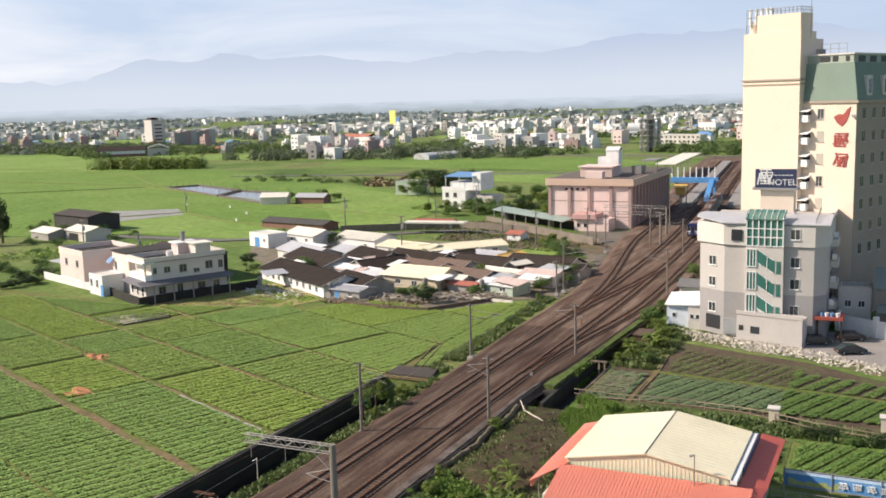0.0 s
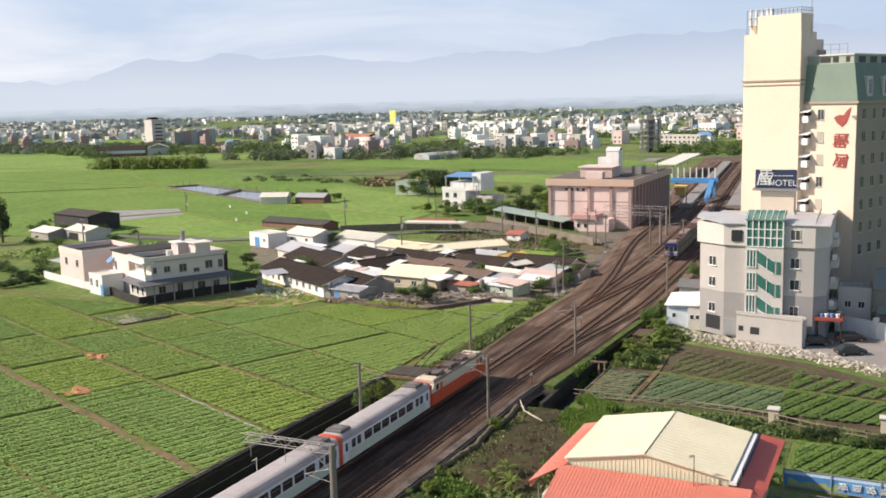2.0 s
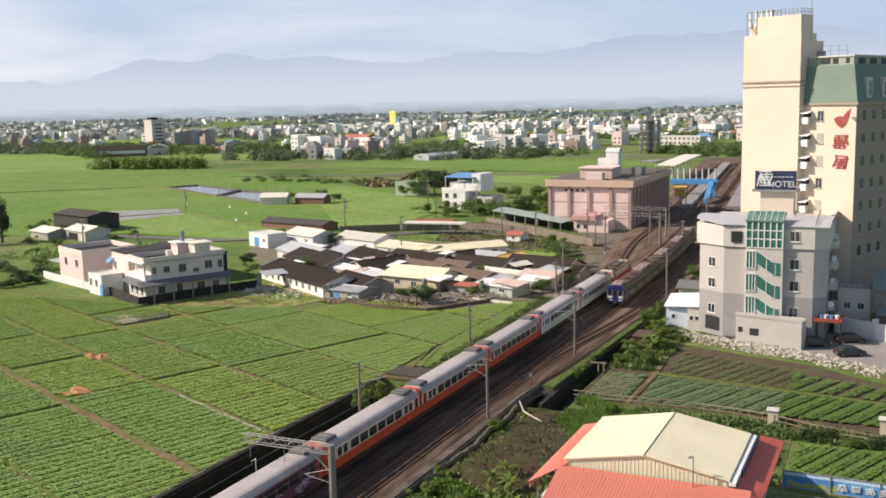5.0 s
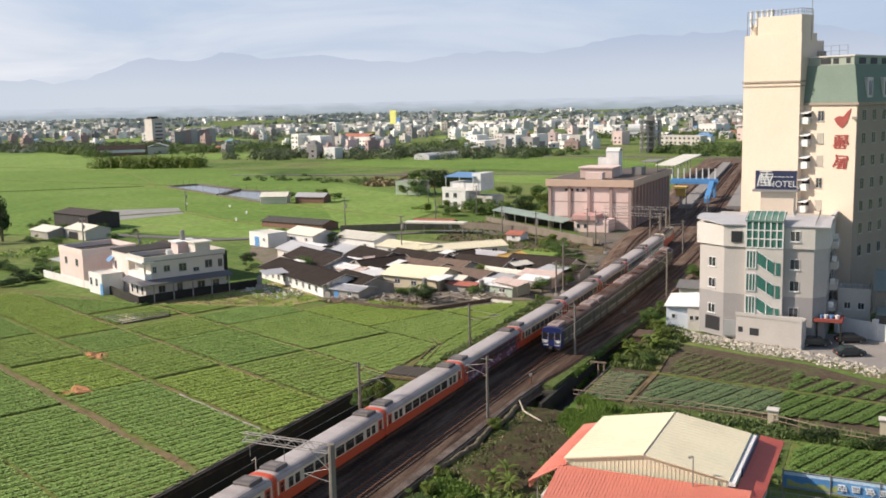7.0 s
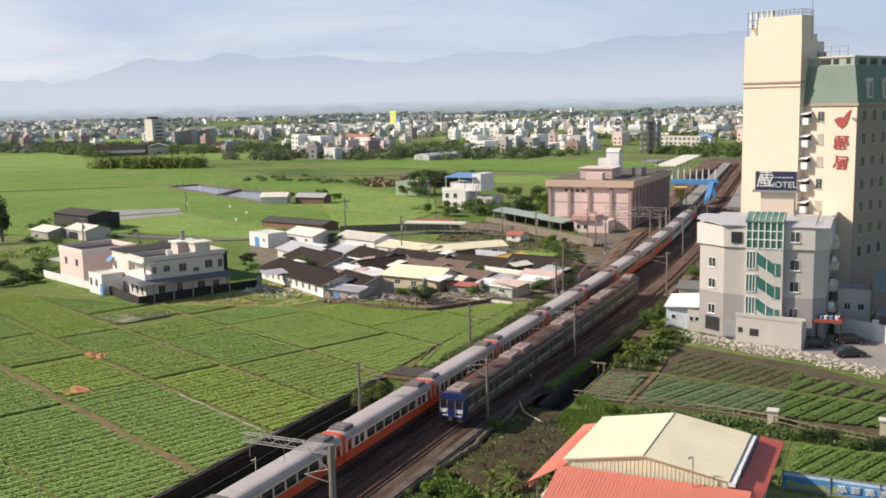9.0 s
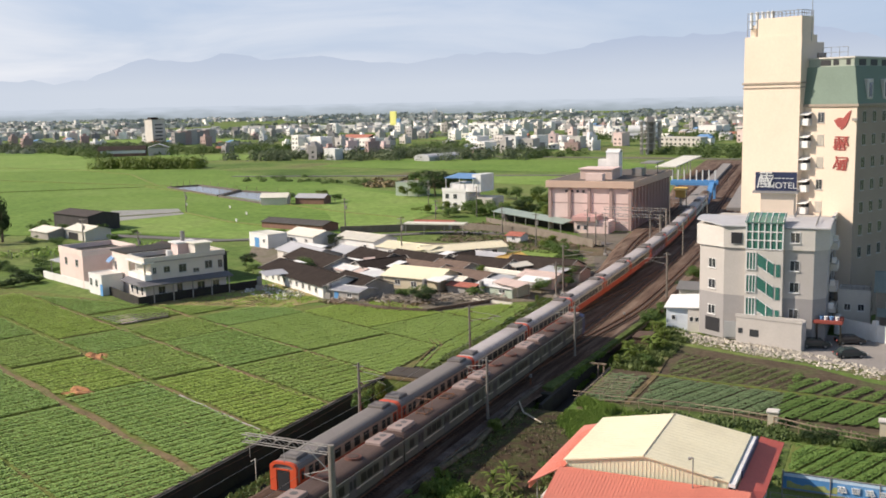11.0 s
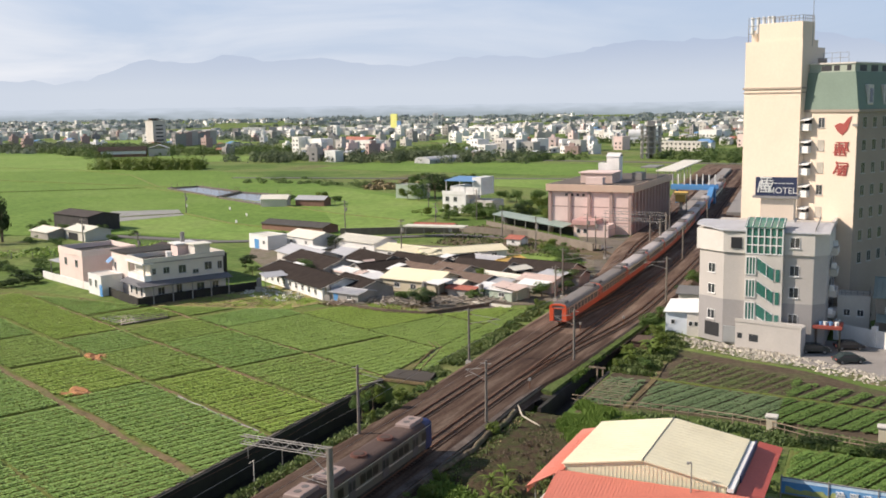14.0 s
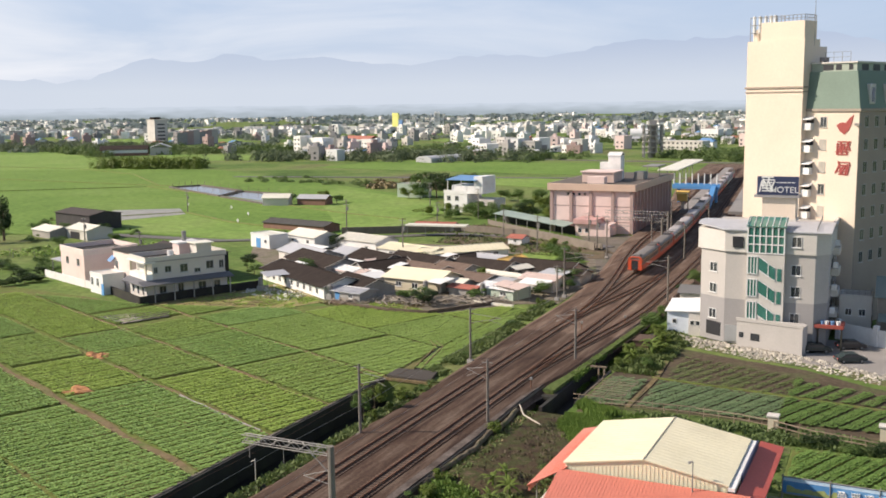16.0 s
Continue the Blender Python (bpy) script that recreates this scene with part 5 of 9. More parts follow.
        o = part("post", B(-0.14, 0.14, -0.14, 0.14, 0, 1.7), FENCE, f)
        o.matrix_basis = pose(p.x, p.y, Z + 0.3, 0, 0, ang)


def build_platforms():
    for k, (o, w) in enumerate(((-3.6, 4.2), (10.6, 5.0))):
        line = [(track_x(-51.1 + (-5.0 if k == 0 else 11.0), y), y) for y in range(330, 560, 20)]
        tagged(part("platform", ribbon(bmesh.new(), line, w, 0.75, -0.4), YARD), "long pale concrete railway platform", "platform", "station platforms", "structure")
    c = thing("platform_canopy", "long pale platform canopy on steel posts", "canopy")
    part("roof", slab_poly(bmesh.new(), [(-99.6, 431, 7), (-90.8, 431, 7), (-94.4, 508, 7.3), (-103.4, 508, 7.3)], 0.4), ROOF_PALE, c)
    for i in range(8):
        y = 433 + 10 * i
        part("post", R((-95.6 - 0.045 * (y - 431), y, -0.4), (-95.6 - 0.045 * (y - 431), y, 6.7), 0.2, 8), STEEL, c)
    c = thing("platform_canopy", "long dark platform canopy on steel posts", "canopy")
    part("roof", slab_poly(bmesh.new(), [(-55.5, 395, 4.6), (-51.5, 395, 4.6), (-65.5, 545, 4.6), (-69.5, 545, 4.6)], 0.3), ROOF_GREY, c)
    for i in range(8):
        y = 400 + 18 * i
        part("post", R((-53.8 - 0.093 * (y - 395), y, -0.4), (-53.8 - 0.093 * (y - 395), y, 4.4), 0.2, 8), STEEL, c)
    # footbridge
    f = thing("footbridge", "blue steel footbridge with white posts over the tracks", "footbridge")
    part("deck", B(-79, -62.5, 366, 369.5, 4.6, 5.2), BLUE_STEEL, f)
    for y in (366, 369.4):
        part("girder", B(-79, -62.5, y - 0.1, y + 0.1, 5.2, 6.4), BLUE_STEEL, f)
    for i in range(8):
        x = -78.5 + 2.2 * i
        part("roof_post", R((x, 366.2, 5.2), (x, 366.2, 10.2), 0.22, 6), WHITE, f)
    st = part("stair", bmesh_slope((-64.4, 368, 5.2), (-62.0, 344, 0.5), 1.7, 1.1), BLUE_STEEL, f)
    for x in (-77, -63.5):
        part("column", B(x - 0.4, x + 0.4, 367, 368.4, -0.6, 4.6), BLUE_STEEL, f)
    o = thing("platform_kiosk", "small orange-brown tin hut on a post", "hut")
    part("body", B(-69.6, -66.4, 330, 333, 3.6, 6.0), ORANGE_TIN, o)
    part("roof", gable_roof(bmesh.new(), -69.6, -66.4, 330, 333, 6.0, 7.0, 0.5), ORANGE_TIN, o)
    part("post", B(-68.4, -67.6, 331, 332, -0.6, 3.6), CONCRETE, o)


def bmesh_slope(a, b, w, h):
    bm = bmesh.new()
    a, b = Vector(a), Vector(b)
    d = (b - a)
    n = Vector((-d.y, d.x, 0)).normalized() * w / 2
    pts = [a - n, a + n, b + n, b - n]
    lo = [bm.verts.new(p - Vector((0, 0, 0.4))) for p in pts]
    hi = [bm.verts.new(p + Vector((0, 0, h))) for p in pts]
    bm.faces.new(lo[::-1])
    bm.faces.new(hi)
    for i in range(4):
        bm.faces.new((lo[i], lo[(i + 1) % 4], hi[(i + 1) % 4], hi[i]))
    bmesh.ops.recalc_face_normals(bm, faces=bm.faces)
    return bm


build_station()
build_platforms()


# ---- trains ----
TRAIN_CREAM = mat("cream train paint", (0.68, 0.58, 0.43), 0.45, 0.08, 0.4, 6, 0.03, dirt=(0.4, 0.32, 0.24), dirt_amount=0.3)
TRAIN_ORANGE = mat("orange train paint", (0.62, 0.09, 0.034), 0.45, 0.08, 0.4, 6, 0.03, dirt=(0.45, 0.12, 0.05), dirt_amount=0.3)
TRAIN_RED = mat("dusty cream train paint", (0.46, 0.31, 0.225), 0.5, 0.1, 0.4, 6, 0.03, dirt=(0.3, 0.12, 0.08), dirt_amount=0.4)
TRAIN_WHITE = mat("white blue train paint", (0.74, 0.76, 0.78), 0.4, 0.08, 0.4, 6, 0.03, dirt=(0.4, 0.42, 0.44), dirt_amount=0.3)
TRAIN_MAROON = mat("maroon train paint", (0.16, 0.06, 0.08), 0.4, 0.15, 0.8, 6, 0.03, dirt=(0.1, 0.05, 0.1), dirt_amount=0.5)
TRAIN_ROOF = mat("grey train roof", (0.44, 0.40, 0.385), 0.6, 0.14, 0.25, 5, 0.08, dirt=(0.22, 0.18, 0.155), dirt_amount=0.65)
TRAIN_ROOF_DARK = mat("sooty train roof", (0.20, 0.18, 0.165), 0.7, 0.15, 0.3, 5, 0.1, dirt=(0.12, 0.1, 0.09))
EMU_ROOF = mat("rust brown train roof", (0.078, 0.05, 0.04), 0.8, 0.2, 0.25, 5, 0.1, dirt=(0.16, 0.11, 0.09))
EMU_SIDE = mat("dull stainless train side", (0.125, 0.117, 0.098), 0.45, 0.1, 0.4, 6, 0.03, 0.3, dirt=(0.2, 0.18, 0.15))
EMU_BLUE = mat("dark blue train paint", (0.018, 0.028, 0.115), 0.4, 0.1, 0.5, 5, 0.03)
TRAIN_STRIPE = mat("cream waist stripe paint", (0.50, 0.46, 0.38), 0.5, 0.12, 0.5, 6, 0.02, dirt=(0.3, 0.26, 0.2))
TRAIN_PANE = mat("dark coach glass", (0.028, 0.023, 0.02), 0.3, 0.2, 0.6, 4, 0.0, gloss=0.3)
UNDER = mat("grimy underframe", (0.05, 0.042, 0.036), 0.85, 0.3, 1.5, 9, 0.3)
AC_GREY = mat("grey roof unit", (0.12, 0.11, 0.105), 0.7, 0.15, 0.8, 6, 0.1, dirt=(0.15, 0.12, 0.1))
AC_PALE = mat("pale brown roof unit", (0.31, 0.235, 0.21), 0.7, 0.12, 0.8, 6, 0.1, dirt=(0.25, 0.17, 0.13))

HALF = 1.43                                     # half the width of a car


def roof_arc(z_eave=3.05, z_top=3.72, half=HALF, n=10):
    pts = []
    for i in range(n + 1):
        a = math.pi * i / n
        c, s = math.cos(a), math.sin(a)
        pts.append((half * math.copysign(abs(c) ** 0.55, c), z_eave + (z_top - z_eave) * s ** 0.8))
    return pts


def extrude_y(bm, pts, y0, y1):
    """A closed outline in x and z, drawn out along y."""
    a = [bm.verts.new((x, y0, z)) for x, z in pts]
    b = [bm.verts.new((x, y1, z)) for x, z in pts]
    n = len(pts)
    bm.faces.new(a)
    bm.faces.new(b[::-1])
    for i in range(n):
        bm.faces.new((a[i], b[i], b[(i + 1) % n], a[(i + 1) % n]))
    return bm


def bogie(parent, y, w=HALF):
    bm = B(-1.05, -0.85, y - 1.5, y + 1.5, 0.42, 0.72, bevel=0.05)
    box(bm, 0.85, 1.05, y - 1.5, y + 1.5, 0.42, 0.72, bevel=0.05)
    box(bm, -0.9, 0.9, y - 0.25, y + 0.25, 0.45, 0.8)
    b = part("bogie", bm, UNDER, parent)
    for dy in (-1.05, 1.05):
        bm = bmesh.new()
        for s in (-0.56, 0.56):
            rod(bm, (s - 0.07, y + dy, 0.43), (s + 0.07, y + dy, 0.43), 0.43, 14)
        rod(bm, (-0.6, y + dy, 0.43), (0.6, y + dy, 0.43), 0.07, 8)
        part("wheelset", bm, UNDER, b)


def coach(label, low, high, roof, frame, ac=AC_GREY, wide_windows=True, name="passenger_coach"):
    L = 10.1
    c = thing(name, label, "railway coach", group="coaches of the express train")
    part("lower_side", extrude_y(bmesh.new(), [(-HALF, 0.82), (HALF, 0.82), (HALF, 1.78), (-HALF, 1.78)], -L, L), low, c)
    part("upper_side", extrude_y(bmesh.new(), [(-HALF, 1.783), (HALF, 1.783), (HALF - 0.03, 3.05), (-HALF + 0.03, 3.05)], -L, L), high, c)
    part("roof", extrude_y(bmesh.new(), [(HALF + 0.02, 3.053)] + roof_arc(3.06)[1:-1] + [(-HALF - 0.02, 3.053)], -L, L), roof, c, smooth=False)
    for s in (-1, 1):
        e = part("end_frame", extrude_y(bmesh.new(), [(HALF + 0.015, 0.9), (HALF + 0.015, 3.045), (-HALF - 0.015, 3.045), (-HALF - 0.015, 0.9), (-0.75, 0.9), (-0.75, 2.95), (0.75, 2.95), (0.75, 0.9)],
                 s * L - 0.16, s * L + 0.16), frame, c)
        arc = roof_arc(3.06)
        hoop = [(x * 1.02, z + 0.03) for x, z in arc] + [(x * 0.8, z - 0.2) for x, z in arc[::-1]]
        part("end_hoop", extrude_y(bmesh.new(), hoop, s * L - 0.17, s * L + 0.17), frame, e)
        part("gangway", B(-0.62, 0.62, s * L - 0.05, s * (L + 0.12) + 0.0 if s > 0 else -L + 0.02, 0.95, 2.9) if s > 0 else B(-0.62, 0.62, -L - 0.12, -L + 0.05, 0.95, 2.9), DARK, e)
        u = part("roof_unit", B(-0.95, 0.95, s * (L - 1.75) - 0.95, s * (L - 1.75) + 0.95, 3.45, 3.98, bevel=0.1), ac, c)
        part("unit_cover", B(-0.55, 0.55, s * (L - 1.75) - 0.35, s * (L - 1.75) + 0.35, 3.975, 4.02, bevel=0.015), TRAIN_ROOF_DARK, u)
        bogie(c, s * 7.0)
    part("underframe", B(-1.2, 1.2, -4.6, 4.6, 0.42, 0.82, bevel=0.05), UNDER, c)
    ys = [-7.75, -6.65] + [-4.75 + 1.9 * i for i in range(6)] + [6.65, 7.75]
    for s in (-1, 1):
        for i, y in enumerate(ys):
            w = 0.36 if abs(y) > 6 else (0.78 if wide_windows else 0.55)
            part("window", B(*sorted((s * (HALF - 0.03), s * (HALF + 0.012))), y - w, y + w, 1.9, 2.78), TRAIN_PANE, c)
        for y in (-9.2, 9.2):
            d = part("door", B(*sorted((s * (HALF - 0.02), s * (HALF + 0.02))), y - 0.42, y + 0.42, 0.95, 2.95), frame if high is not TRAIN_WHITE else TRAIN_WHITE, c)
            part("pane", B(*sorted((s * (HALF - 0.02), s * (HALF + 0.03))), y - 0.22, y + 0.22, 1.9, 2.75), TRAIN_PANE, d)
    return c


def pantograph(parent, y, up, z=3.75):
    bm = bmesh.new()
    for x in (-0.6, 0.6):
        rod(bm, (x, y - 0.9, z + 0.15), (x, y + 0.9, z + 0.15), 0.05)
    for d in (-0.9, 0.9):
        rod(bm, (-0.6, y + d, z + 0.15), (0.6, y + d, z + 0.15), 0.05)
        for x in (-0.5, 0.5):
            rod(bm, (x, y + d, z - 0.1), (x, y + d, z + 0.15), 0.09)
    h = 1.25 if up else 0.22
    for s in (-1, 1):
        for x in (-0.5, 0.5):
            rod(bm, (x, y + s * 0.8, z + 0.2), (x * 0.8, y + s * (1.2 if up else 0.9), z + 0.2 + h / 2), 0.03)
            rod(bm, (x * 0.8, y + s * (1.2 if up else 0.9), z + 0.2 + h / 2), (x * 0.5, y + 0.1 * s, z + 0.2 + h), 0.025)
    for d in (-0.15, 0.15):
        rod(bm, (-0.95, y + d, z + 0.22 + h), (0.95, y + d, z + 0.22 + h), 0.03)
    part("pantograph", bm, RUST, parent)


def locomotive():
    L = 8.1
    c = thing("electric_locomotive", "orange electric locomotive with cream upper band and cluttered roof", "locomotive")
    # body with raked cab ends
    def shell(z0, z1, rake0, rake1, half):
        bm = bmesh.new()
        lo = [(half, -L + rake0), (half, L - rake0), (-half, L - rake0), (-half, -L + rake0)]
        hi = [(half - 0.02, -L + rake1), (half - 0.02, L - rake1), (-half + 0.02, L - rake1), (-half + 0.02, -L + rake1)]
        a = [bm.verts.new((x, y, z0)) for x, y in lo]
        b = [bm.verts.new((x, y, z1)) for x, y in hi]
        bm.faces.new(a[::-1])
        bm.faces.new(b)
        for i in range(4):
            bm.faces.new((a[i], a[(i + 1) % 4], b[(i + 1) % 4], b[i]))
        return bm
    part("lower_body", shell(0.75, 2.25, 0.0, 0.05, HALF), TRAIN_ORANGE, c)
    part("upper_body", shell(2.253, 3.25, 0.05, 0.55, HALF), TRAIN_CREAM, c)
    part("roof", shell(3.253, 3.55, 0.6, 0.9, HALF - 0.12), mat("brown stained locomotive roof", (0.36, 0.29, 0.215), 0.7, 0.2, 0.5, 6, 0.1, dirt=(0.14, 0.10, 0.075), dirt_amount=0.7), c)
    for s in (-1, 1):
        part("cab_roof", B(-1.2, 1.2, *sorted((s * 5.6, s * 7.2)), 3.5, 3.68, bevel=0.06), TRAIN_CREAM, c)
        w = bmesh.new()
        for x0, x1 in ((-1.2, -0.12), (0.12, 1.2)):
            v = [w.verts.new(p) for p in ((x0, s * (L - 0.10), 2.4), (x1, s * (L - 0.10), 2.4), (x1, s * (L - 0.44), 3.1), (x0, s * (L - 0.44), 3.1))]
            w.faces.new(v if s < 0 else v[::-1])
            v = [w.verts.new((p.co.x, p.co.y - s * 0.05, p.co.z)) for p in v]
            w.faces.new(v[::-1] if s < 0 else v)
        part("windscreen", w, TRAIN_PANE, c)
        for x in (-0.95, 0.95):
            part("headlamp", R((x, s * (L - 0.04), 1.35), (x, s * (L + 0.05), 1.35), 0.16, 12), LAMP, c)
        part("buffer_beam", B(-1.3, 1.3, *sorted((s * L, s * (L + 0.18))), 0.55, 1.0, bevel=0.03), UNDER, c)
        for q in (-1, 1):
            part("cab_window", B(*sorted((q * (HALF - 0.05), q * (HALF + 0.012))), *sorted((s * 6.3, s * 7.0)), 2.35, 3.05), TRAIN_PANE, c)
            part("cab_door", B(*sorted((q * (HALF - 0.05), q * (HALF + 0.012))), *sorted((s * 5.2, s * 5.9)), 0.95, 3.0), TRAIN_ORANGE, c)
            part("grille", B(*sorted((q * (HALF - 0.05), q * (HALF + 0.01))), *sorted((s * 0.6, s * 3.8)), 2.4, 3.0), TRAIN_CREAM, c)
        bogie(c, s * 4.8)
    for y, w in ((-4.2, 0.9), (-0.4, 1.1), (3.0, 0.9)):
        part("roof_housing", B(-0.8, 0.8, y - w, y + w, 3.5, 3.92, bevel=0.08), AC_GREY, c)
    pantograph(c, -2.4, False, 3.65)
    pantograph(c, 5.0, True, 3.6)
    bm = bmesh.new()
    for y in (-5.2, -1.2, 1.2, 1.9, 4.2):
        for x in (-0.45, 0.4):
            rod(bm, (x, y, 3.5), (x, y, 4.0), 0.12, 8, 0.07)
    rod(bm, (-0.45, -5.2, 4.02), (-0.45, 4.2, 4.02), 0.035)
    part("insulators", bm, RUST, c)
    bm = bmesh.new()
    rnd = random.Random(17)
    for i in range(26):
        y, x = rnd.uniform(-5.4, 5.2), rnd.uniform(-0.95, 0.95)
        box(bm, x - rnd.uniform(0.06, 0.25), x + rnd.uniform(0.06, 0.25), y - rnd.uniform(0.1, 0.45), y + rnd.uniform(0.1, 0.45), 3.5, 3.72 + 0.012 * i)
    part("roof_gear", bm, mat("sooty roof gear", (0.11, 0.085, 0.07), 0.7, 0.3, 1.0, 8, 0.2, island=0.5), c)
    bm = bmesh.new()
    for x in (-1.05, 1.05):
        rod(bm, (x, -6.2, 3.72), (x, 6.2, 3.72), 0.035, 5)
        for i in range(7):
            rod(bm, (x, -6 + 2 * i, 3.4), (x, -6 + 2 * i, 3.72), 0.03, 5)
    part("roof_rail", bm, RUST, c)
    part("underframe", B(-1.2, 1.2, -2.6, 2.6, 0.4, 0.75, bevel=0.05), UNDER, c)
    return c


def emu_car(front=0, panto=False):
    """A commuter car; front +1 or -1 has a driving cab at that end."""
    L = 10.05
    c = thing("commuter_car", "stainless commuter car, dark blue cab front, rust-brown roof" if front else "dull stainless commuter train car with rust-brown roof", "railway coach", group="cars of the commuter train")
    part("lower_side", extrude_y(bmesh.new(), [(-HALF, 0.85), (HALF, 0.85), (HALF, 3.1), (-HALF, 3.1)], -L, L), EMU_SIDE, c)
    part("roof", extrude_y(bmesh.new(), [(HALF, 3.103)] + roof_arc(3.11, 3.66)[1:-1] + [(-HALF, 3.103)], -L, L), EMU_ROOF, c)
    part("waist_stripe", extrude_y(bmesh.new(), [(-HALF - 0.008, 1.55), (HALF + 0.008, 1.55), (HALF + 0.008, 1.68), (-HALF - 0.008, 1.68)], -L + 0.3, L - 0.3), TRAIN_STRIPE, c, "pale cream waist stripe")
    for s in (-1, 1):
        bogie(c, s * 6.9)
        for y in (-6.4, 0.0, 6.4):
            d = part("door", B(*sorted((s * (HALF - 0.02), s * (HALF + 0.018))), y - 0.65, y + 0.65, 0.95, 2.95), AC_GREY, c)
            for q in (-0.33, 0.33):
                part("pane", B(*sorted((s * (HALF - 0.02), s * (HALF + 0.026))), y + q - 0.22, y + q + 0.22, 1.8, 2.65), TRAIN_PANE, d)
        for y in (-4.4, -3.2, -2.0, 2.0, 3.2, 4.4, -8.4, 8.4):
            part("window", B(*sorted((s * (HALF - 0.02), s * (HALF + 0.012))), y - 0.5, y + 0.5, 1.85, 2.7), TRAIN_PANE, c)
        u = part("roof_unit", B(-0.9, 0.9, s * 7.9 - 1.5, s * 7.9 + 1.5, 3.5, 3.98, bevel=0.1), AC_PALE, c)
        for q in (-0.6, 0.6):
            part("fan_grille", R((0, s * 7.9 + q, 3.975), (0, s * 7.9 + q, 4.0), 0.36, 12), AC_GREY, u)
        part("gutter", B(*sorted((s * (HALF - 0.02), s * (HALF + 0.03))), -L, L, 3.06, 3.12), TRAIN_STRIPE, c)
        if not front == s:
            part("gangway", B(-0.6, 0.6, *sorted((s * L, s * (L + 0.14))), 0.95, 2.9), DARK, c)
    if panto:
        pantograph(c, 3.2, False, 3.62)
        pantograph(c, -2.6, True, 3.62)
    else:
        for q in (-2.6, 2.6):
            v = part("fan_housing", R((0, q, 3.55), (0, q, 3.86), 0.85, 16, 0.8), mat("rust red fan housing", (0.13, 0.055, 0.04), 0.8, 0.25, 0.6, 6, 0.1), c)
            part("fan_grille", R((0, q, 3.86), (0, q, 3.9), 0.55, 14), EMU_ROOF, v)
    if front:
        s = front
        f = part("cab_front", extrude_y(bmesh.new(), [(HALF + 0.01, 0.75)] + [(HALF + 0.01, 3.0)] + [(x * 1.005, z + 0.01) for x, z in roof_arc(3.11, 3.66)] + [(-HALF - 0.01, 3.0), (-HALF - 0.01, 0.75)], *sorted((s * (L - 1.3), s * (L + 0.12)))), EMU_BLUE, c, "dark blue painted cab front")
        y = sorted((s * (L + 0.1), s * (L + 0.14)))
        for x in (-0.95, 0.95):
            part("cab_window", B(x - 0.38, x + 0.38, *y, 2.15, 2.9), TRAIN_PANE, f)
            part("headlamp", B(x - 0.3, x + 0.3, *y, 1.42, 1.62), LAMP, f)
        part("cab_door", B(-0.45, 0.45, *sorted((s * (L + 0.1), s * (L + 0.18))), 0.95, 2.95), EMU_BLUE, f)
        part("pane", B(-0.28, 0.28, *sorted((s * (L + 0.1), s * (L + 0.2))), 1.9, 2.75), TRAIN_PANE, f)
        part("white_stripe", B(-HALF, HALF, *sorted((s * (L + 0.1), s * (L + 0.126))), 1.66, 1.82), WHITE, f)
        part("white_apron", B(-1.2, 1.2, *sorted((s * (L + 0.1), s * (L + 0.127))), 1.02, 1.14), WHITE, f)
        part("skirt_plate", B(-1.3, 1.3, *sorted((s * (L - 0.2), s * (L + 0.05))), 0.35, 0.74, bevel=0.03), UNDER, f)
        for x in (-0.5, 0.5, -1.38, 1.38):
            part("grab_rail", R((x, s * (L + 0.2), 1.2), (x, s * (L + 0.2), 2.9), 0.03, 6), TRAIN_STRIPE, f)
        part("coupler", B(-0.25, 0.25, *sorted((s * L, s * (L + 0.6))), 0.55, 0.9, bevel=0.04), UNDER, c)
    part("underframe", B(-1.2, 1.2, -4.6, 4.6, 0.35, 0.85, bevel=0.05), UNDER, c)
    return c


def build_trains():
    """The cars of both trains with their distance along the line behind the head."""
    kinds = {
        "white": coach("white passenger coach with pale green base and grey roof", mat("pale green train paint", (0.56, 0.66, 0.56), 0.4, 0.1, 0.6, 6, 0.03, dirt=(0.6, 0.5, 0.3), dirt_amount=0.4), TRAIN_WHITE, TRAIN_ROOF, TRAIN_ORANGE),
        "orange": coach("passenger coach, cream above and orange below, grey roof", TRAIN_ORANGE, TRAIN_CREAM, TRAIN_ROOF, TRAIN_ORANGE),
        "maroon": coach("dark maroon passenger coach with grey roof", TRAIN_MAROON, TRAIN_MAROON, TRAIN_ROOF, TRAIN_ORANGE),
        "red": coach("dusty cream and orange-red passenger coach with sooty roof", TRAIN_ORANGE, TRAIN_RED, TRAIN_ROOF_DARK, TRAIN_ORANGE, wide_windows=False),
    }
    rnd = random.Random(33)
    for s in (-1, 1):
        bm = bmesh.new()
        for i in range(46):
            y, z = rnd.uniform(-8.6, 8.6), rnd.uniform(0.95, 1.75)
            box(bm, *sorted((s * (HALF - 0.01), s * (HALF + 0.006 + 0.0005 * i))), -0.32, 0.32, -0.05, 0.05, m=pose(0, y, z, rnd.uniform(-50, 50), 0, 0))
        tagged(part("printed_pattern", bm, mat("pale violet print", (0.5, 0.43, 0.52), 0.5, 0.2, 1, 6, 0), kinds["maroon"]), "pale printed strokes", kind="stuff")
    order = ["white", "white", "orange", "orange", "orange", "maroon", "orange", "orange", "orange", "orange", "orange", "red", "red"]
    used, express = set(), [(locomotive(), 8.4)]
    for i, k in enumerate(order):
        c = kinds[k] if k not in used else copy_thing(kinds[k], Matrix())
        used.add(k)
        express.append((c, -10.3 - 20.6 * i))
    commuter = [(emu_car(-1), 10.1), (emu_car(0, True), 30.4), (emu_car(0), 50.7), (emu_car(1), 71.0)]
    return express, commuter


EXPRESS, COMMUTER = build_trains()


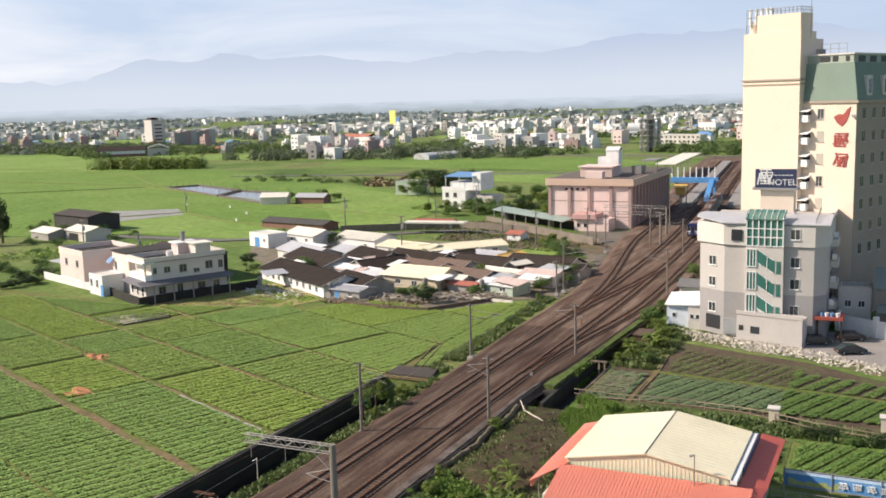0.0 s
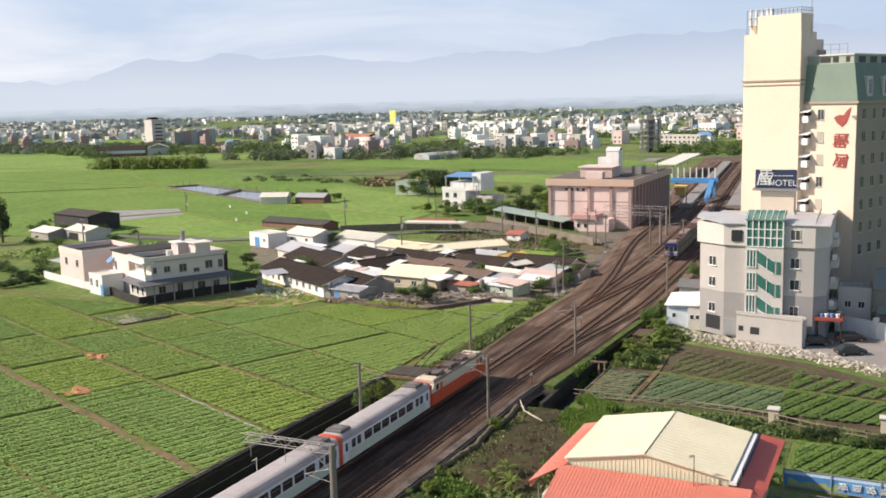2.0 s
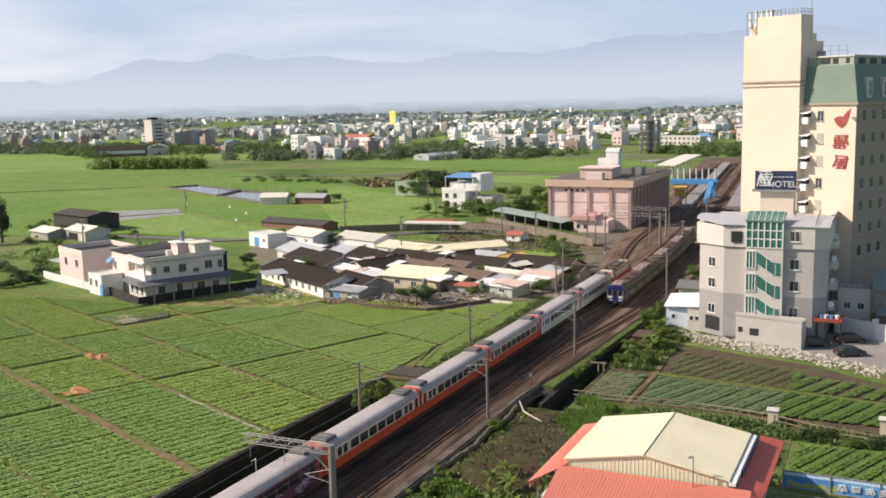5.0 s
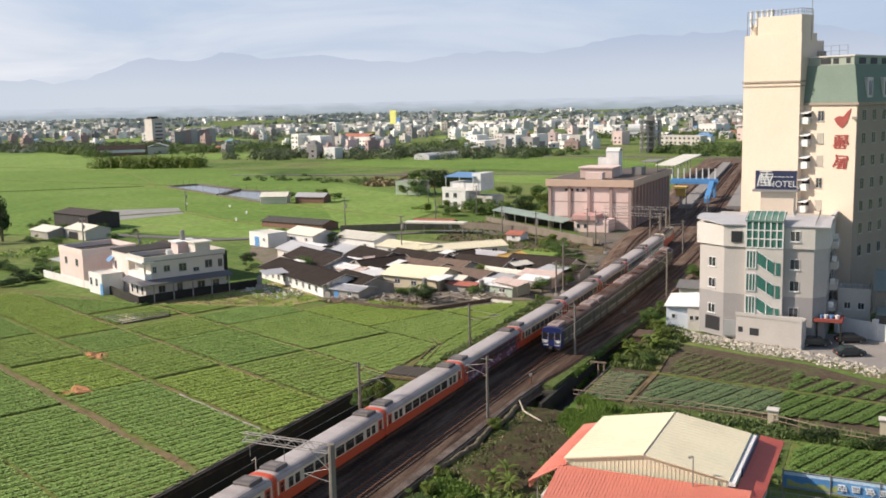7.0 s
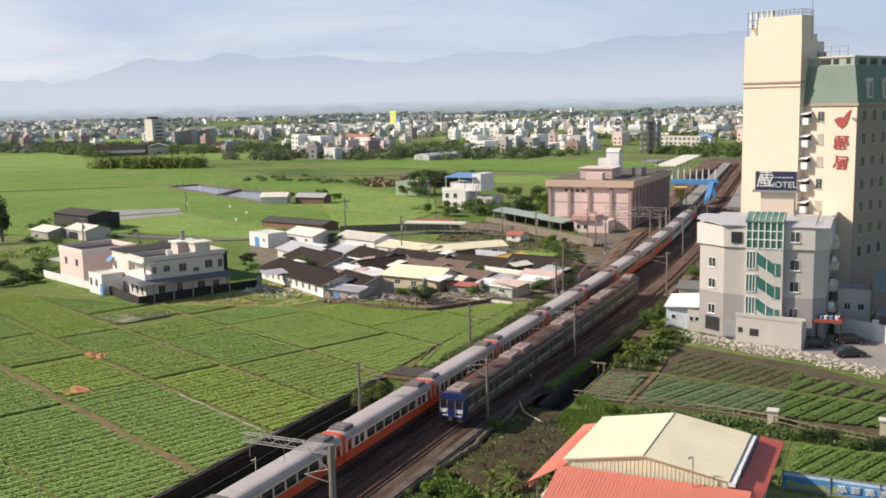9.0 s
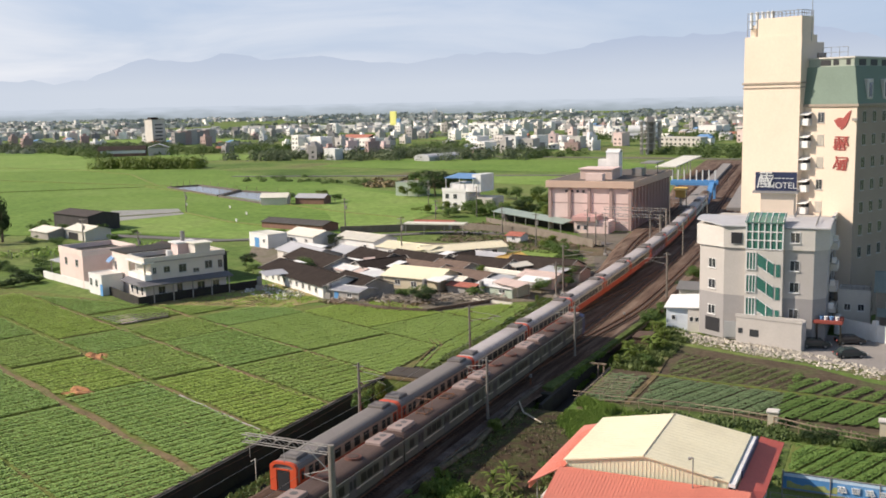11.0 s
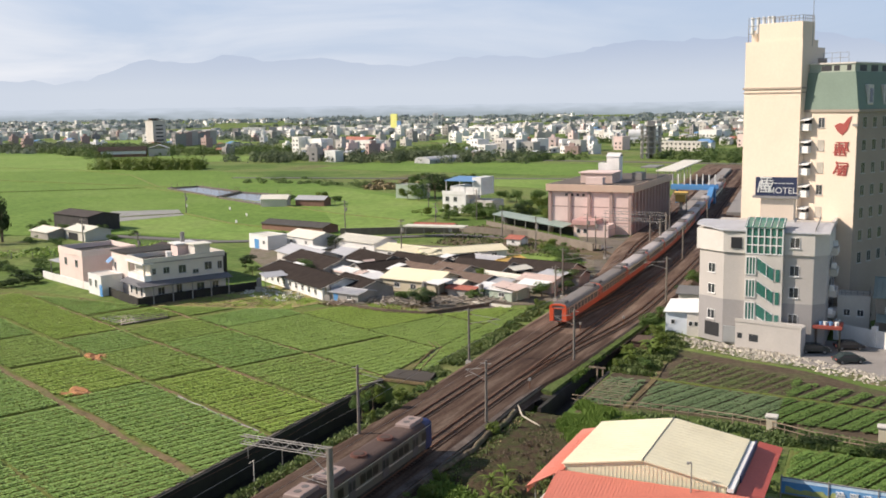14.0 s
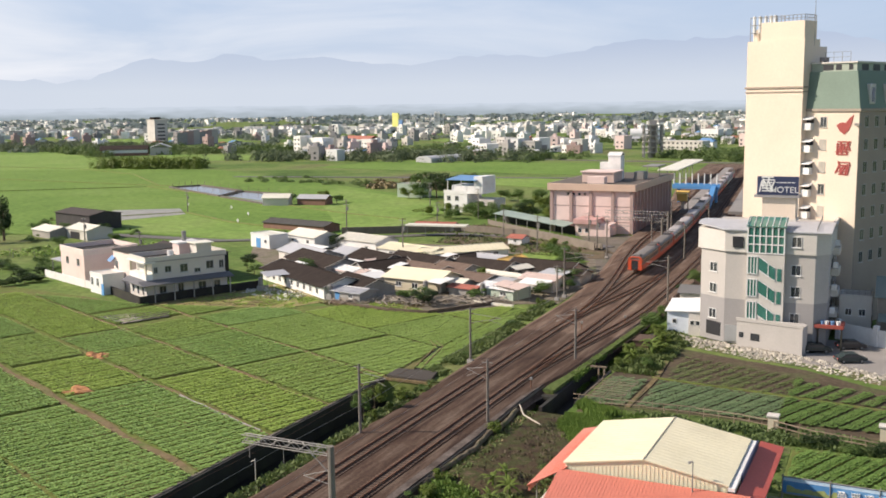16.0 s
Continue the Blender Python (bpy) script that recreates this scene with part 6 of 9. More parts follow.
def on_line(base, y, reach=7.0):
    """A car's pose with its two bogies on the line."""
    a, b = (track_x(base, y - reach), y - reach), (track_x(base, y + reach), y + reach)
    return pose((a[0] + b[0]) / 2, y, -0.02, 0, 0, math.degrees(math.atan2(a[0] - b[0], b[1] - a[1])))


def motions():
    times = [0.5 * i for i in range(33)]
    for car, back in EXPRESS:
        walk(car, [(t, on_line(-51.1, 141.7 + 26.6 * (t - 3.5) + back)) for t in times])
    for car, back in COMMUTER:
        walk(car, [(t, on_line(-45.7, 99.1 - 17.4 * (t - 9.0) - 1.4 * max(0.0, t - 12.5) + back)) for t in times])


# ---- houses of the hamlet ----
def wall_row(pts, high, thick, material, name, label, base=FIELD):
    w = thing(name, label, "wall")
    for a, b in zip(pts, pts[1:]):
        a, b = Vector(a), Vector(b)
        o = part("wall", B(0, (b - a).length, -thick / 2, thick / 2, 0, high), material, w)
        o.matrix_basis = pose(a.x, a.y, base, 0, 0, math.degrees(math.atan2(b.y - a.y, b.x - a.x)))
    return w


PORCH = mat("dark grey porch tile", (0.13, 0.13, 0.14), 0.7, 0.2, 0.6, 6, 0.2, dirt=(0.2, 0.19, 0.18))
YELLOW_WALL = mat("pale yellow render", (0.56, 0.50, 0.37), 0.85, 0.1, 0.3, 4, 0.1, dirt=(0.4, 0.33, 0.2))
GREEN_TIN = mat("pale green tin", (0.40, 0.47, 0.38), 0.65, 0.1, 0.4, 4, 0.1, dirt=(0.28, 0.26, 0.2))


def build_big_house():
    T = -27
    h = thing("farm_villa", "white two-storey flat-roofed farmhouse with grey porch roof", "house", pose(-132.9, 157.5, FIELD, 0, 0, T) @ Matrix.Diagonal((1, 1, 0.93, 1)))
    w, d = 8.5, 17.0
    part("lower_wall", B(-w / 2, w / 2, -d / 2, d / 2, 0, 4.6), PALE_WALL, h)
    part("upper_wall", B(-w / 2 + 0.2, w / 2 - 0.2, -d / 2 + 1.4, d / 2 - 0.3, 4.6, 8.4), PALE_WALL, h)
    part("terrace_wall", B(-w / 2, w / 2, -d / 2, -d / 2 + 1.4, 4.603, 5.8), WHITE, h)
    part("balcony_roof", B(-w / 2 - 0.3, w / 2 + 0.1, -d / 2 - 0.4, -d / 2 + 2.0, 8.1, 8.4), WHITE, h)
    for x in (-w / 2 + 0.2, w / 2 - 0.4):
        part("balcony_post", B(x - 0.15, x + 0.15, -d / 2 + 0.05, -d / 2 + 0.35, 5.8, 8.1), YELLOW_WALL, h)
    bm = bmesh.new()
    for x0, x1, y0, y1 in ((-w / 2, w / 2, -d / 2, -d / 2 + 0.2), (-w / 2, w / 2, d / 2 - 0.3, d / 2), (-w / 2, -w / 2 + 0.2, -d / 2 + 0.2, d / 2 - 0.3), (w / 2 - 0.2, w / 2 + 0.05, -d / 2 + 0.2, d / 2 - 0.3)):
        box(bm, x0, x1, y0, y1, 8.4, 9.4)
    part("parapet", bm, PALE_WALL, h)
    part("roof", B(-w / 2 + 0.2, w / 2 - 0.2, -d / 2 + 0.2, d / 2 - 0.3, 8.403, 8.46), DARK_CONCRETE, h)
    p = part("porch_roof", slab_poly(bmesh.new(), [(w / 2, -d / 2 - 1.6, 4.6), (w / 2, d / 2 + 0.5, 4.6), (w / 2 + 2.2, d / 2 + 0.5, 3.9), (w / 2 + 2.2, -d / 2 - 1.6, 3.9)], 0.15), PORCH, h, "grey tiled porch roof")
    part("porch_front", slab_poly(bmesh.new(), [(-w / 2 - 0.4, -d / 2 - 1.6, 3.9), (w / 2 + 2.2, -d / 2 - 1.6, 3.9), (w / 2, -d / 2, 4.6), (-w / 2 - 0.4, -d / 2, 4.6)], 0.15), PORCH, h)
    for y in (-7.6, -3.6, 0.4, 4.4, 8.2):
        part("porch_post", B(w / 2 + 1.8, w / 2 + 2.0, y - 0.1, y + 0.1, 0, 3.85), CONCRETE, h)
    for y, ww, hh, z in ((-6.4, 0.8, 1.3, 5.9), (-3.9, 1.3, 1.3, 5.9), (-0.6, 1.6, 1.7, 5.6), (2.2, 1.3, 0.9, 5.2), (4.9, 1.6, 1.7, 5.7), (7.4, 1.0, 1.7, 5.6), (-5.2, 1.4, 1.5, 1.6), (-1.5, 1.2, 2.4, 0.9), (3.0, 1.6, 1.5, 1.6), (6.2, 1.4, 1.4, 1.6)):
        move(window(h, 0, 0, ww, hh, 0.0, AC_METAL, PANE, True, 1), pose(w / 2 - (0.2 if z > 4.6 else 0) + 0.005, y, z, 0, 0, 90))
    for x in (-2.6, 0, 2.6):
        window(h, x, 1.3, 0.9, 1.8, -d / 2 - 0.005, WHITE, PANE, False, 0)
    part("parapet_band", B(w / 2 + 0.051, w / 2 + 0.09, -d / 2, d / 2, 8.25, 8.5), GREY_DARK, h)
    t = part("roof_room", B(-3.5, -0.2, 0.4, 4.4, 8.46, 11.0), PINK, h)
    part("room_roof", B(-3.9, 0.2, 0.0, 4.8, 11.0, 11.3), WHITE, t)
    t = part("roof_room", B(1.0, 4.1, 2.2, 5.4, 8.46, 11.2), PALE_WALL, h)
    part("room_roof", B(0.6, 4.5, 1.8, 5.8, 11.2, 11.45), ROOF_PALE, t)
    part("water_tank", R((2.6, -2.6, 8.46), (2.6, -2.6, 10.2), 0.65, 14), WHITE, h)
    part("steel_tank", R((-2.2, 2.4, 11.3), (-2.2, 2.4, 13.4), 0.45, 12), STEEL, h)
    # neighbours in the same court
    p = thing("pink_house", "pink two-storey house with bare parapet roof", "house", pose(-160.1, 163.3, FIELD, 0, 0, -22) @ Matrix.Diagonal((1, 1, 0.92, 1)))
    part("wall", B(-6, 6, -5.5, 6.5, 0, 7.6), PINK, p)
    bm = bmesh.new()
    for dims in ((-6.1, 6.1, -5.6, -5.4), (-6.1, 6.1, 6.4, 6.6), (-6.1, -5.9, -5.4, 6.4), (5.9, 6.1, -5.4, 6.4)):
        box(bm, *dims, 7.4, 8.8)
    part("parapet", bm, mat("bleached pink render", (0.74, 0.62, 0.56), 0.85, 0.1, 0.3, 4, 0.1, dirt=(0.4, 0.3, 0.26)), p)
    part("roof", B(-5.9, 5.9, -5.4, 6.4, 7.603, 7.66), DARK_CONCRETE, p)
    for x in (-2.5, 3.0):
        window(p, x, 4.8, 1.3, 1.6, -5.505, AC_METAL, PANE)
    q = thing("stair_house", "pale pink house block with blue awning", "house", pose(-144.6, 160.6, FIELD, 0, 0, -24))
    part("wall", B(-3.6, 4.2, -5.0, 6, 0, 8.2), mat("bleached pink render", (0.74, 0.62, 0.56)), q)
    part("roof", B(-3.8, 4.4, -5.2, 6.2, 8.2, 8.5), DARK_CONCRETE, q)
    part("awning", slab_poly(bmesh.new(), [(-5.6, -5.6, 5.9), (-2.5, -6.2, 5.9), (-2.5, -5.0, 6.9), (-5.6, -4.4, 6.9)], 0.08), BLUE_ROOF, q)
    window(q, -1.8, 4.4, 1.0, 1.8, -5.005, WHITE, PANE)
    flat_house("front_annex", "low white front annex with small windows", -148.6, 154.0, 6, 4.6, -22, 4.0, WHITE, [(0, -2, 1.6, 1.1, 1.6), (0, 0.6, 1.6, 1.1, 1.6), (0, 2.8, 0.1, 1.2, 2.3)], 0.25, deck=PALE_WALL)
    c = thing("carport", "open grey tin carport beside the pink house", "carport", pose(-168, 166, FIELD, 0, 0, -20))
    part("roof", slab_poly(bmesh.new(), [(-6, -4, 4.0), (6, -4, 4.0), (6, 4, 4.8), (-6, 4, 4.8)], 0.12), ROOF_GREY, c)
    for x in (-5.6, 0, 5.6):
        for y in (-3.7, 3.7):
            part("post", R((x, y, 0), (x, y, 4.0), 0.1, 6), STEEL, c)
    wall_row([(-176, 163.5), (-158, 156.6), (-154, 155.2)], 1.6, 0.25, WHITE, "white_garden_wall", "white rendered garden wall")
    wall_row([(-146.0, 152.2), (-132.1, 145.1), (-128.5, 154.4), (-121.3, 169.0)], 1.7, 0.25, DARK_CONCRETE, "dark_garden_wall", "dark mossy concrete garden wall")


build_big_house()


def row_windows(n, span, sill=1.0, w=1.0, h=1.5, face=0):
    return [(face, -span / 2 + span * (i + 0.5) / n, sill, w, h) for i in range(n)]


def build_hamlet():
    def G(name, label, cx, cy, w, d, turn, eave, ridge, *rest, **kw):
        kw["openings"] = [(f, o, s * 0.8, ww, hh * 0.8) for f, o, s, ww, hh in kw.get("openings", ())]
        k = 0.68 if "store" in name else 0.8
        return gable_house(name, label, cx, cy, w, d, turn, eave * k, ridge * k, *rest, **kw)
    G("long_farmhouse", "long white farmhouse with dark brown tiled roof", -112.4, 174.9, 29, 9.5, -31, 3.1, 5.0, WHITE, ROOF_DARK, openings=row_windows(9, 26, 0.9, 1.1, 1.5), over=0.6)
    G("tile_wing", "dark tiled wing behind the long farmhouse", -98.5, 171.5, 12, 8, -31, 2.7, 4.6, CONCRETE, ROOF_DARK, over=0.5)
    G("tin_shed", "grey shed with corrugated pale roof and blue door", -97.2, 165.5, 7.5, 5, -10, 2.5, 3.1, CONCRETE, ROOF_GREY, openings=[(0, -1.8, 0.1, 1.1, 2.0), (0, 1.5, 1.0, 1.2, 1.0)], seams=0.7)
    G("cream_house", "pale yellow house with cream roof and red gable trim", -90.0, 181.5, 13, 8.5, -8, 3.2, 5.0, YELLOW_WALL, ROOF_CREAM, openings=[(0, -3, 1.0, 1.4, 1.3), (0, 1, 0.8, 1.4, 1.4), (1, 0, 1.0, 1.0, 1.6)], over=0.5)
    G("white_roof_shed", "green tin shed with bleached white roof", -71.0, 179.0, 9, 5.5, -18, 2.6, 3.2, GREEN_TIN, WHITE, openings=[(0, 2, 1.0, 1.5, 1.0)], seams=0.8)
    for cx, cy, w, d, t, e, r, roof, wall in (
            (-121, 193, 20, 9, -31, 3.0, 5.0, ROOF_DARK, CONCRETE), (-131, 203, 18, 8, -31, 3.0, 4.8, ROOF_GREY, PALE_WALL), (-110, 199, 14, 8, -31, 3.2, 5.2, ROOF_DARK, CONCRETE),
            (-104, 190, 12, 7, 60, 3.0, 4.8, ROOF_DARK, PALE_WALL), (-99, 200, 16, 8, -22, 3.0, 5.0, ROOF_DARK, CONCRETE), (-94, 192, 12, 6, -22, 2.8, 4.2, mat("brown tile roof", (0.15, 0.105, 0.08), 0.9, 0.3, 0.6, 6, 0.5), CONCRETE),
            (-83, 199, 14, 8, -14, 3.0, 4.8, ROOF_DARK, PALE_WALL), (-70.5, 202, 15, 8, -10, 3.0, 4.9, ROOF_DARK, PALE_WALL), (-82, 187, 13, 6, -18, 2.6, 3.8, mat("brown tile roof", (0.15, 0.105, 0.08)), CONCRETE),
            (-119, 206, 13, 7, -25, 2.9, 4.4, ROOF_GREY, WHITE)):
        G("tiled_house", {ROOF_DARK: "old low house with dark brown tiled roof", ROOF_GREY: "low house with grey corrugated tin roof"}.get(roof, "low house with mottled brown tiled roof"), cx, cy, w, d, t, e, r, wall, roof, openings=row_windows(3, w * 0.8, 0.9, 1.1, 1.3), over=0.5)
    G("yellow_roof_shed", "small shed with a bright yellow tin roof", -80.0, 205.5, 6.5, 8, -14, 3.1, 4.6, PALE_WALL, ORANGE_TIN, seams=0.8, along="y")
    G("long_tin_lean_to", "narrow lean-to with bleached tin roof", -77.0, 192.5, 17, 2.8, -18, 2.7, 3.1, CONCRETE, ROOF_PALE)
    G("small_shed", "small shed with pale tin roof", -82.5, 181.3, 6, 4, -10, 2.6, 3.3, CONCRETE, ROOF_PALE)
    G("red_tin_shed", "low shed with rusty red tin roof", -78.5, 177.5, 6, 3, -10, 2.2, 2.6, CONCRETE, mat("rusty red tin", (0.38, 0.13, 0.09), 0.7, 0.2, 0.6, 5, 0.1))
    G("pale_cottage", "cottage with pink-white mottled tin roof", -66.5, 189.5, 8, 6, -15, 2.8, 3.8, PALE_WALL, mat("pinkish tin roof", (0.55, 0.43, 0.38), 0.7, 0.2, 0.4, 4, 0.1, dirt=(0.3, 0.22, 0.18)))
    G("pink_lean_to", "lean-to with faded pink tin roof", -107, 184.5, 8, 5, -25, 2.7, 3.4, PALE_WALL, mat("pinkish tin roof", (0.55, 0.43, 0.38)))
    G("white_lean_to", "shed with white sheet roof between tiled houses", -112, 187, 14, 4, -28, 2.9, 3.5, PALE_WALL, WHITE, seams=1.2)
    G("long_store", "long white store with cream tin roof", -109.5, 216.5, 17, 8, -18, 3.6, 5.0, WHITE, ROOF_CREAM, openings=row_windows(3, 12, 1.2, 1.3, 1.2), seams=1.2)
    G("long_store", "long white store with pale roof and small windows", -98.0, 219.8, 21, 7.5, 46, 3.6, 5.0, WHITE, ROOF_CREAM, openings=row_windows(5, 18, 1.2, 1.4, 1.2, 0), seams=1.2)
    G("white_house", "white house with cream roof", -128, 226, 15, 8, -18, 3.6, 5.0, WHITE, ROOF_PALE, openings=[(0, 4, 0.8, 1.2, 1.4)], seams=1.2)
    G("white_cottage", "white cottage with pale tin roof and dark windows", -145, 226.5, 12.5, 8, -22, 4.0, 5.6, WHITE, ROOF_PALE, openings=[(0, -3.5, 1.6, 1.2, 1.2), (0, 3.2, 1.8, 1.2, 1.2)], along="x")
    flat_house("blue_door_cottage", "white cottage with a wide blue door", -155.5, 221.5, 9, 6, -22, 3.6, WHITE, [(0, -0.8, 0.1, 2.0, 2.3), (0, 2.6, 1.5, 1.1, 1.0)], 0.2, deck=ROOF_PALE)
    part("door", B(-1.9, 0.3, -3.06, -2.99, 0, 2.6), BLUE_STEEL, bpy.data.objects["blue_door_cottage"])
    G("net_shed", "long dark net-covered shed", -168, 256, 25, 7, -10, 2.6, 3.8, RUST_RED, mat("dark shade net", (0.07, 0.065, 0.06), 0.95, 0.3, 0.6, 8, 0.4))
    G("dark_barn", "dark corrugated barn with rusty walls", -236, 238, 20, 11, -15, 6.2, 7.4, mat("black tin wall", (0.05, 0.045, 0.045), 0.8, 0.3, 0.6, 6, 0.2), mat("dark sheet roof", (0.06, 0.048, 0.042), 0.9, 0.3, 0.5, 5, 0.2))
    G("white_barn", "pale barn with bleached roof and open front", -217, 219, 12, 8, -18, 3.6, 5.0, PALE_WALL, ROOF_PALE, openings=[(0, -1, 0.1, 5.5, 2.6)])
    G("white_barn", "small barn with white tin roof", -230, 218, 11, 8, -18, 2.8, 4.0, CONCRETE, ROOF_PALE)
    s = thing("road_shelter", "flat pale roadside shelter on thin posts", "shelter", pose(-122, 256, FIELD, 0, 0, 8))
    part("roof", B(-9, 9, -2, 2, 3.0, 3.4), ROOF_PALE, s)
    for x in (-8.5, -3, 3, 8.5):
        part("post", R((x, -1.6, 0), (x, -1.6, 3.0), 0.12, 6), STEEL, s)
    G("red_roof_hut", "low hut with red roof behind a shelter", -128, 268, 12, 5, 8, 2.4, 3.2, CONCRETE, mat("rusty red tin", (0.38, 0.13, 0.09)))
    G("signal_hut", "tiny white hut with red tin roof", -94.5, 249, 4.2, 4, -10, 2.4, 3.2, WHITE, mat("rusty red tin", (0.38, 0.13, 0.09)), openings=[(0, 0, 0.9, 0.9, 1.0)])
    # blue-roofed villa
    v = thing("blue_roof_villa", "white three-storey villa with blue rooftop shelter", "house", pose(-141.5, 322, FIELD, 0, 0, -8))
    part("wall", B(-6.5, 3, -5, 5, 0, 6.4), WHITE, v)
    part("wall", B(-4.5, 8, -3, 6, 6.403, 9.2), WHITE, v)
    part("wall", B(3.003, 12, -2, 6, 0, 4.5), PALE_WALL, v)
    part("roof", slab_poly(bmesh.new(), [(-6.0, -4.5, 11.2), (6.0, -4.5, 11.2), (6.0, 5, 12.2), (-6.0, 5, 12.2)], 0.2), BLUE_ROOF, v)
    for x in (-5.6, 0, 5.6):
        part("post", R((x, -4, 6.4), (x, -4, 11.2), 0.15, 6), WHITE, v)
    part("parapet", B(-6.6, 3.1, -5.15, -4.95, 6.2, 7.6), WHITE, v)
    part("roof_wall", B(4.5, 8, -2.9, 6, 9.203, 12.4), WHITE, v)
    for x in (-4.5, -1.2):
        for z in (1.0, 4.0):
            window(v, x, z, 1.5, 1.6, -5.005, AC_METAL, PANE)
    flat_house("pale_green_house", "small pale green flat-roofed house", -183.5, 364, 11, 9, 0, 5.4, GREEN_TIN, [(0, -2, 2.0, 1.5, 1.2)], 0.3)


    G("dark_sheet_shed", "broad rusty dark sheet-roofed shed behind the villa", -147.5, 178, 22, 8, -22, 7.2, 8.2, DARK_CONCRETE, mat("dark sheet roof", (0.06, 0.048, 0.042), 0.9, 0.3, 0.5, 5, 0.2))
    G("courtyard_shed", "small grey tin shed in a crowded yard", -86, 208, 9, 6, -12, 3.2, 4.4, CONCRETE, ROOF_GREY)
    G("tile_shed", "small dark tiled shed in a crowded yard", -91, 206, 8, 6, 70, 3.2, 4.6, PALE_WALL, ROOF_DARK)
    G("tile_shed", "low dark tiled shed beside the railway", -63.5, 198, 7, 5, -10, 2.8, 3.8, CONCRETE, ROOF_DARK)
    G("tile_shed", "mottled brown tiled shed among trees", -88, 194, 9, 6, -20, 3.0, 4.4, CONCRETE, mat("brown tile roof", (0.15, 0.105, 0.08)))


def build_clutter():
    rnd = random.Random(88)
    PINKISH = mat("pinkish tin roof", (0.55, 0.43, 0.38))
    tints = [(WHITE, "white"), (ROOF_PALE, "pale"), (ROOF_GREY, "grey"), (WHITE, "white"), (PINKISH, "pinkish")]
    for cx, cy in ((-121.5, 183), (-116, 190), (-126, 196), (-113, 193), (-104, 183), (-101, 190), (-107, 195), (-95, 187), (-88, 188), (-76, 186), (-74, 197), (-66, 195), (-73.5, 183.5), (-87, 200), (-96, 207), (-78, 199), (-105, 205), (-125, 210), (-136, 212), (-66.5, 184.5), (-68.5, 176.5), (-83.5, 176.5), (-99.5, 179), (-104, 170.5), (-119, 171)):
        m, word = rnd.choice(tints)
        z = rnd.uniform(2.0, 3.0)
        w, d = rnd.uniform(1.6, 4.2), rnd.uniform(1.2, 2.4)
        a = thing("awning_roof", f"small {word} sheet awning between crowded sheds", "awning", pose(cx, cy, FIELD, 0, 0, rnd.choice((-31, -22, -14, 59))), "awnings of the hamlet")
        part("sheet", slab_poly(bmesh.new(), [(-w, -d, z - 0.25), (w, -d, z - 0.25), (w, d, z + 0.35), (-w, d, z + 0.35)], 0.06), m, a)
        for x in (-w + 0.1, w - 0.1):
            part("post", R((x, -d + 0.1, 0), (x, -d + 0.1, z - 0.3), 0.05, 5), STEEL, a)
            part("post", R((x, d - 0.1, 0), (x, d - 0.1, z + 0.25), 0.05, 5), STEEL, a)
    for cx, cy in ((-119.5, 166.5), (-101.3, 163.8), (-74.5, 176.5), (-86, 174.8), (-118, 198), (-92, 197)):
        t = thing("steel_water_tank", "dull steel water tank on a low stand", "water tank", pose(cx, cy, FIELD), "water tanks of the hamlet")
        part("stand", B(-0.6, 0.6, -0.6, 0.6, 0, 1.1, bevel=0.03), CONCRETE, t)
        tk = part("tank", R((0, 0, 1.1), (0, 0, 2.7), 0.5, 12), STEEL, t)
        part("lid", R((0, 0, 2.7), (0, 0, 2.95), 0.5, 12, 0.12), STEEL, tk)
    # plaster verges on the tiled roofs
    for ob in [o for o in bpy.data.objects if o.name.startswith(("tiled_house", "long_farmhouse", "tile_wing", "tile_shed"))]:
        roof = next(c for c in ob.children if c.name.startswith("roof"))
        xs = [v.co.x for v in roof.data.vertices]
        ys = [v.co.y for v in roof.data.vertices]
        zs = [v.co.z for v in roof.data.vertices]
        x1, y1, z1, z0 = max(xs), max(ys), max(zs), min(zs) + 0.12
        for s in (-1, 1):
            bm = bmesh.new()
            rod(bm, (s * x1, -y1, z0 + 0.03), (s * x1, 0, z1 + 0.05), 0.09, 5)
            rod(bm, (s * x1, 0, z1 + 0.05), (s * x1, y1, z0 + 0.03), 0.09, 5)
            part("verge", bm, CONCRETE, ob)


build_hamlet()
build_clutter()


# ---- paved and bare ground of the hamlet, rice fields, ponds, roads ----
HAMLET = ground_mat("trodden yard earth", [(0.13, 0.11, 0.08), (0.2, 0.17, 0.13), (0.12, 0.13, 0.06)], 0.12, 1.0)
flat_patch("hamlet_ground", [(-120, 178), (-101, 160.5), (-84, 157.5), (-77, 158), (-66, 172.5), (-58.8, 176), (-60, 205), (-72, 244), (-118, 240), (-165, 228), (-150, 205)], FIELD + 0.06, HAMLET, "trodden brown yard earth between farm sheds", "earth")
flat_patch("dry_verge", [(-134, 146), (-105, 153), (-101, 161), (-120, 177), (-127, 160)], FIELD + 0.08, ground_mat("dry yellow verge", [(0.22, 0.225, 0.06), (0.30, 0.25, 0.115), (0.17, 0.21, 0.055)], 0.12, 1.0), "dry yellow-green grass verge", "grass")
rice = [(-900, 150), (-300, 190), (-212, 232), (-169, 228), (-152, 246), (-141, 270), (-146, 312), (-168, 353), (-190, 372), (-262, 416), (-375, 486), (-462, 474), (-645, 668), (-1000, 760)]
flat_patch("rice_field", rice, FIELD + 0.1, RICE, "bright green flooded rice fields", "field", thick=0.2)
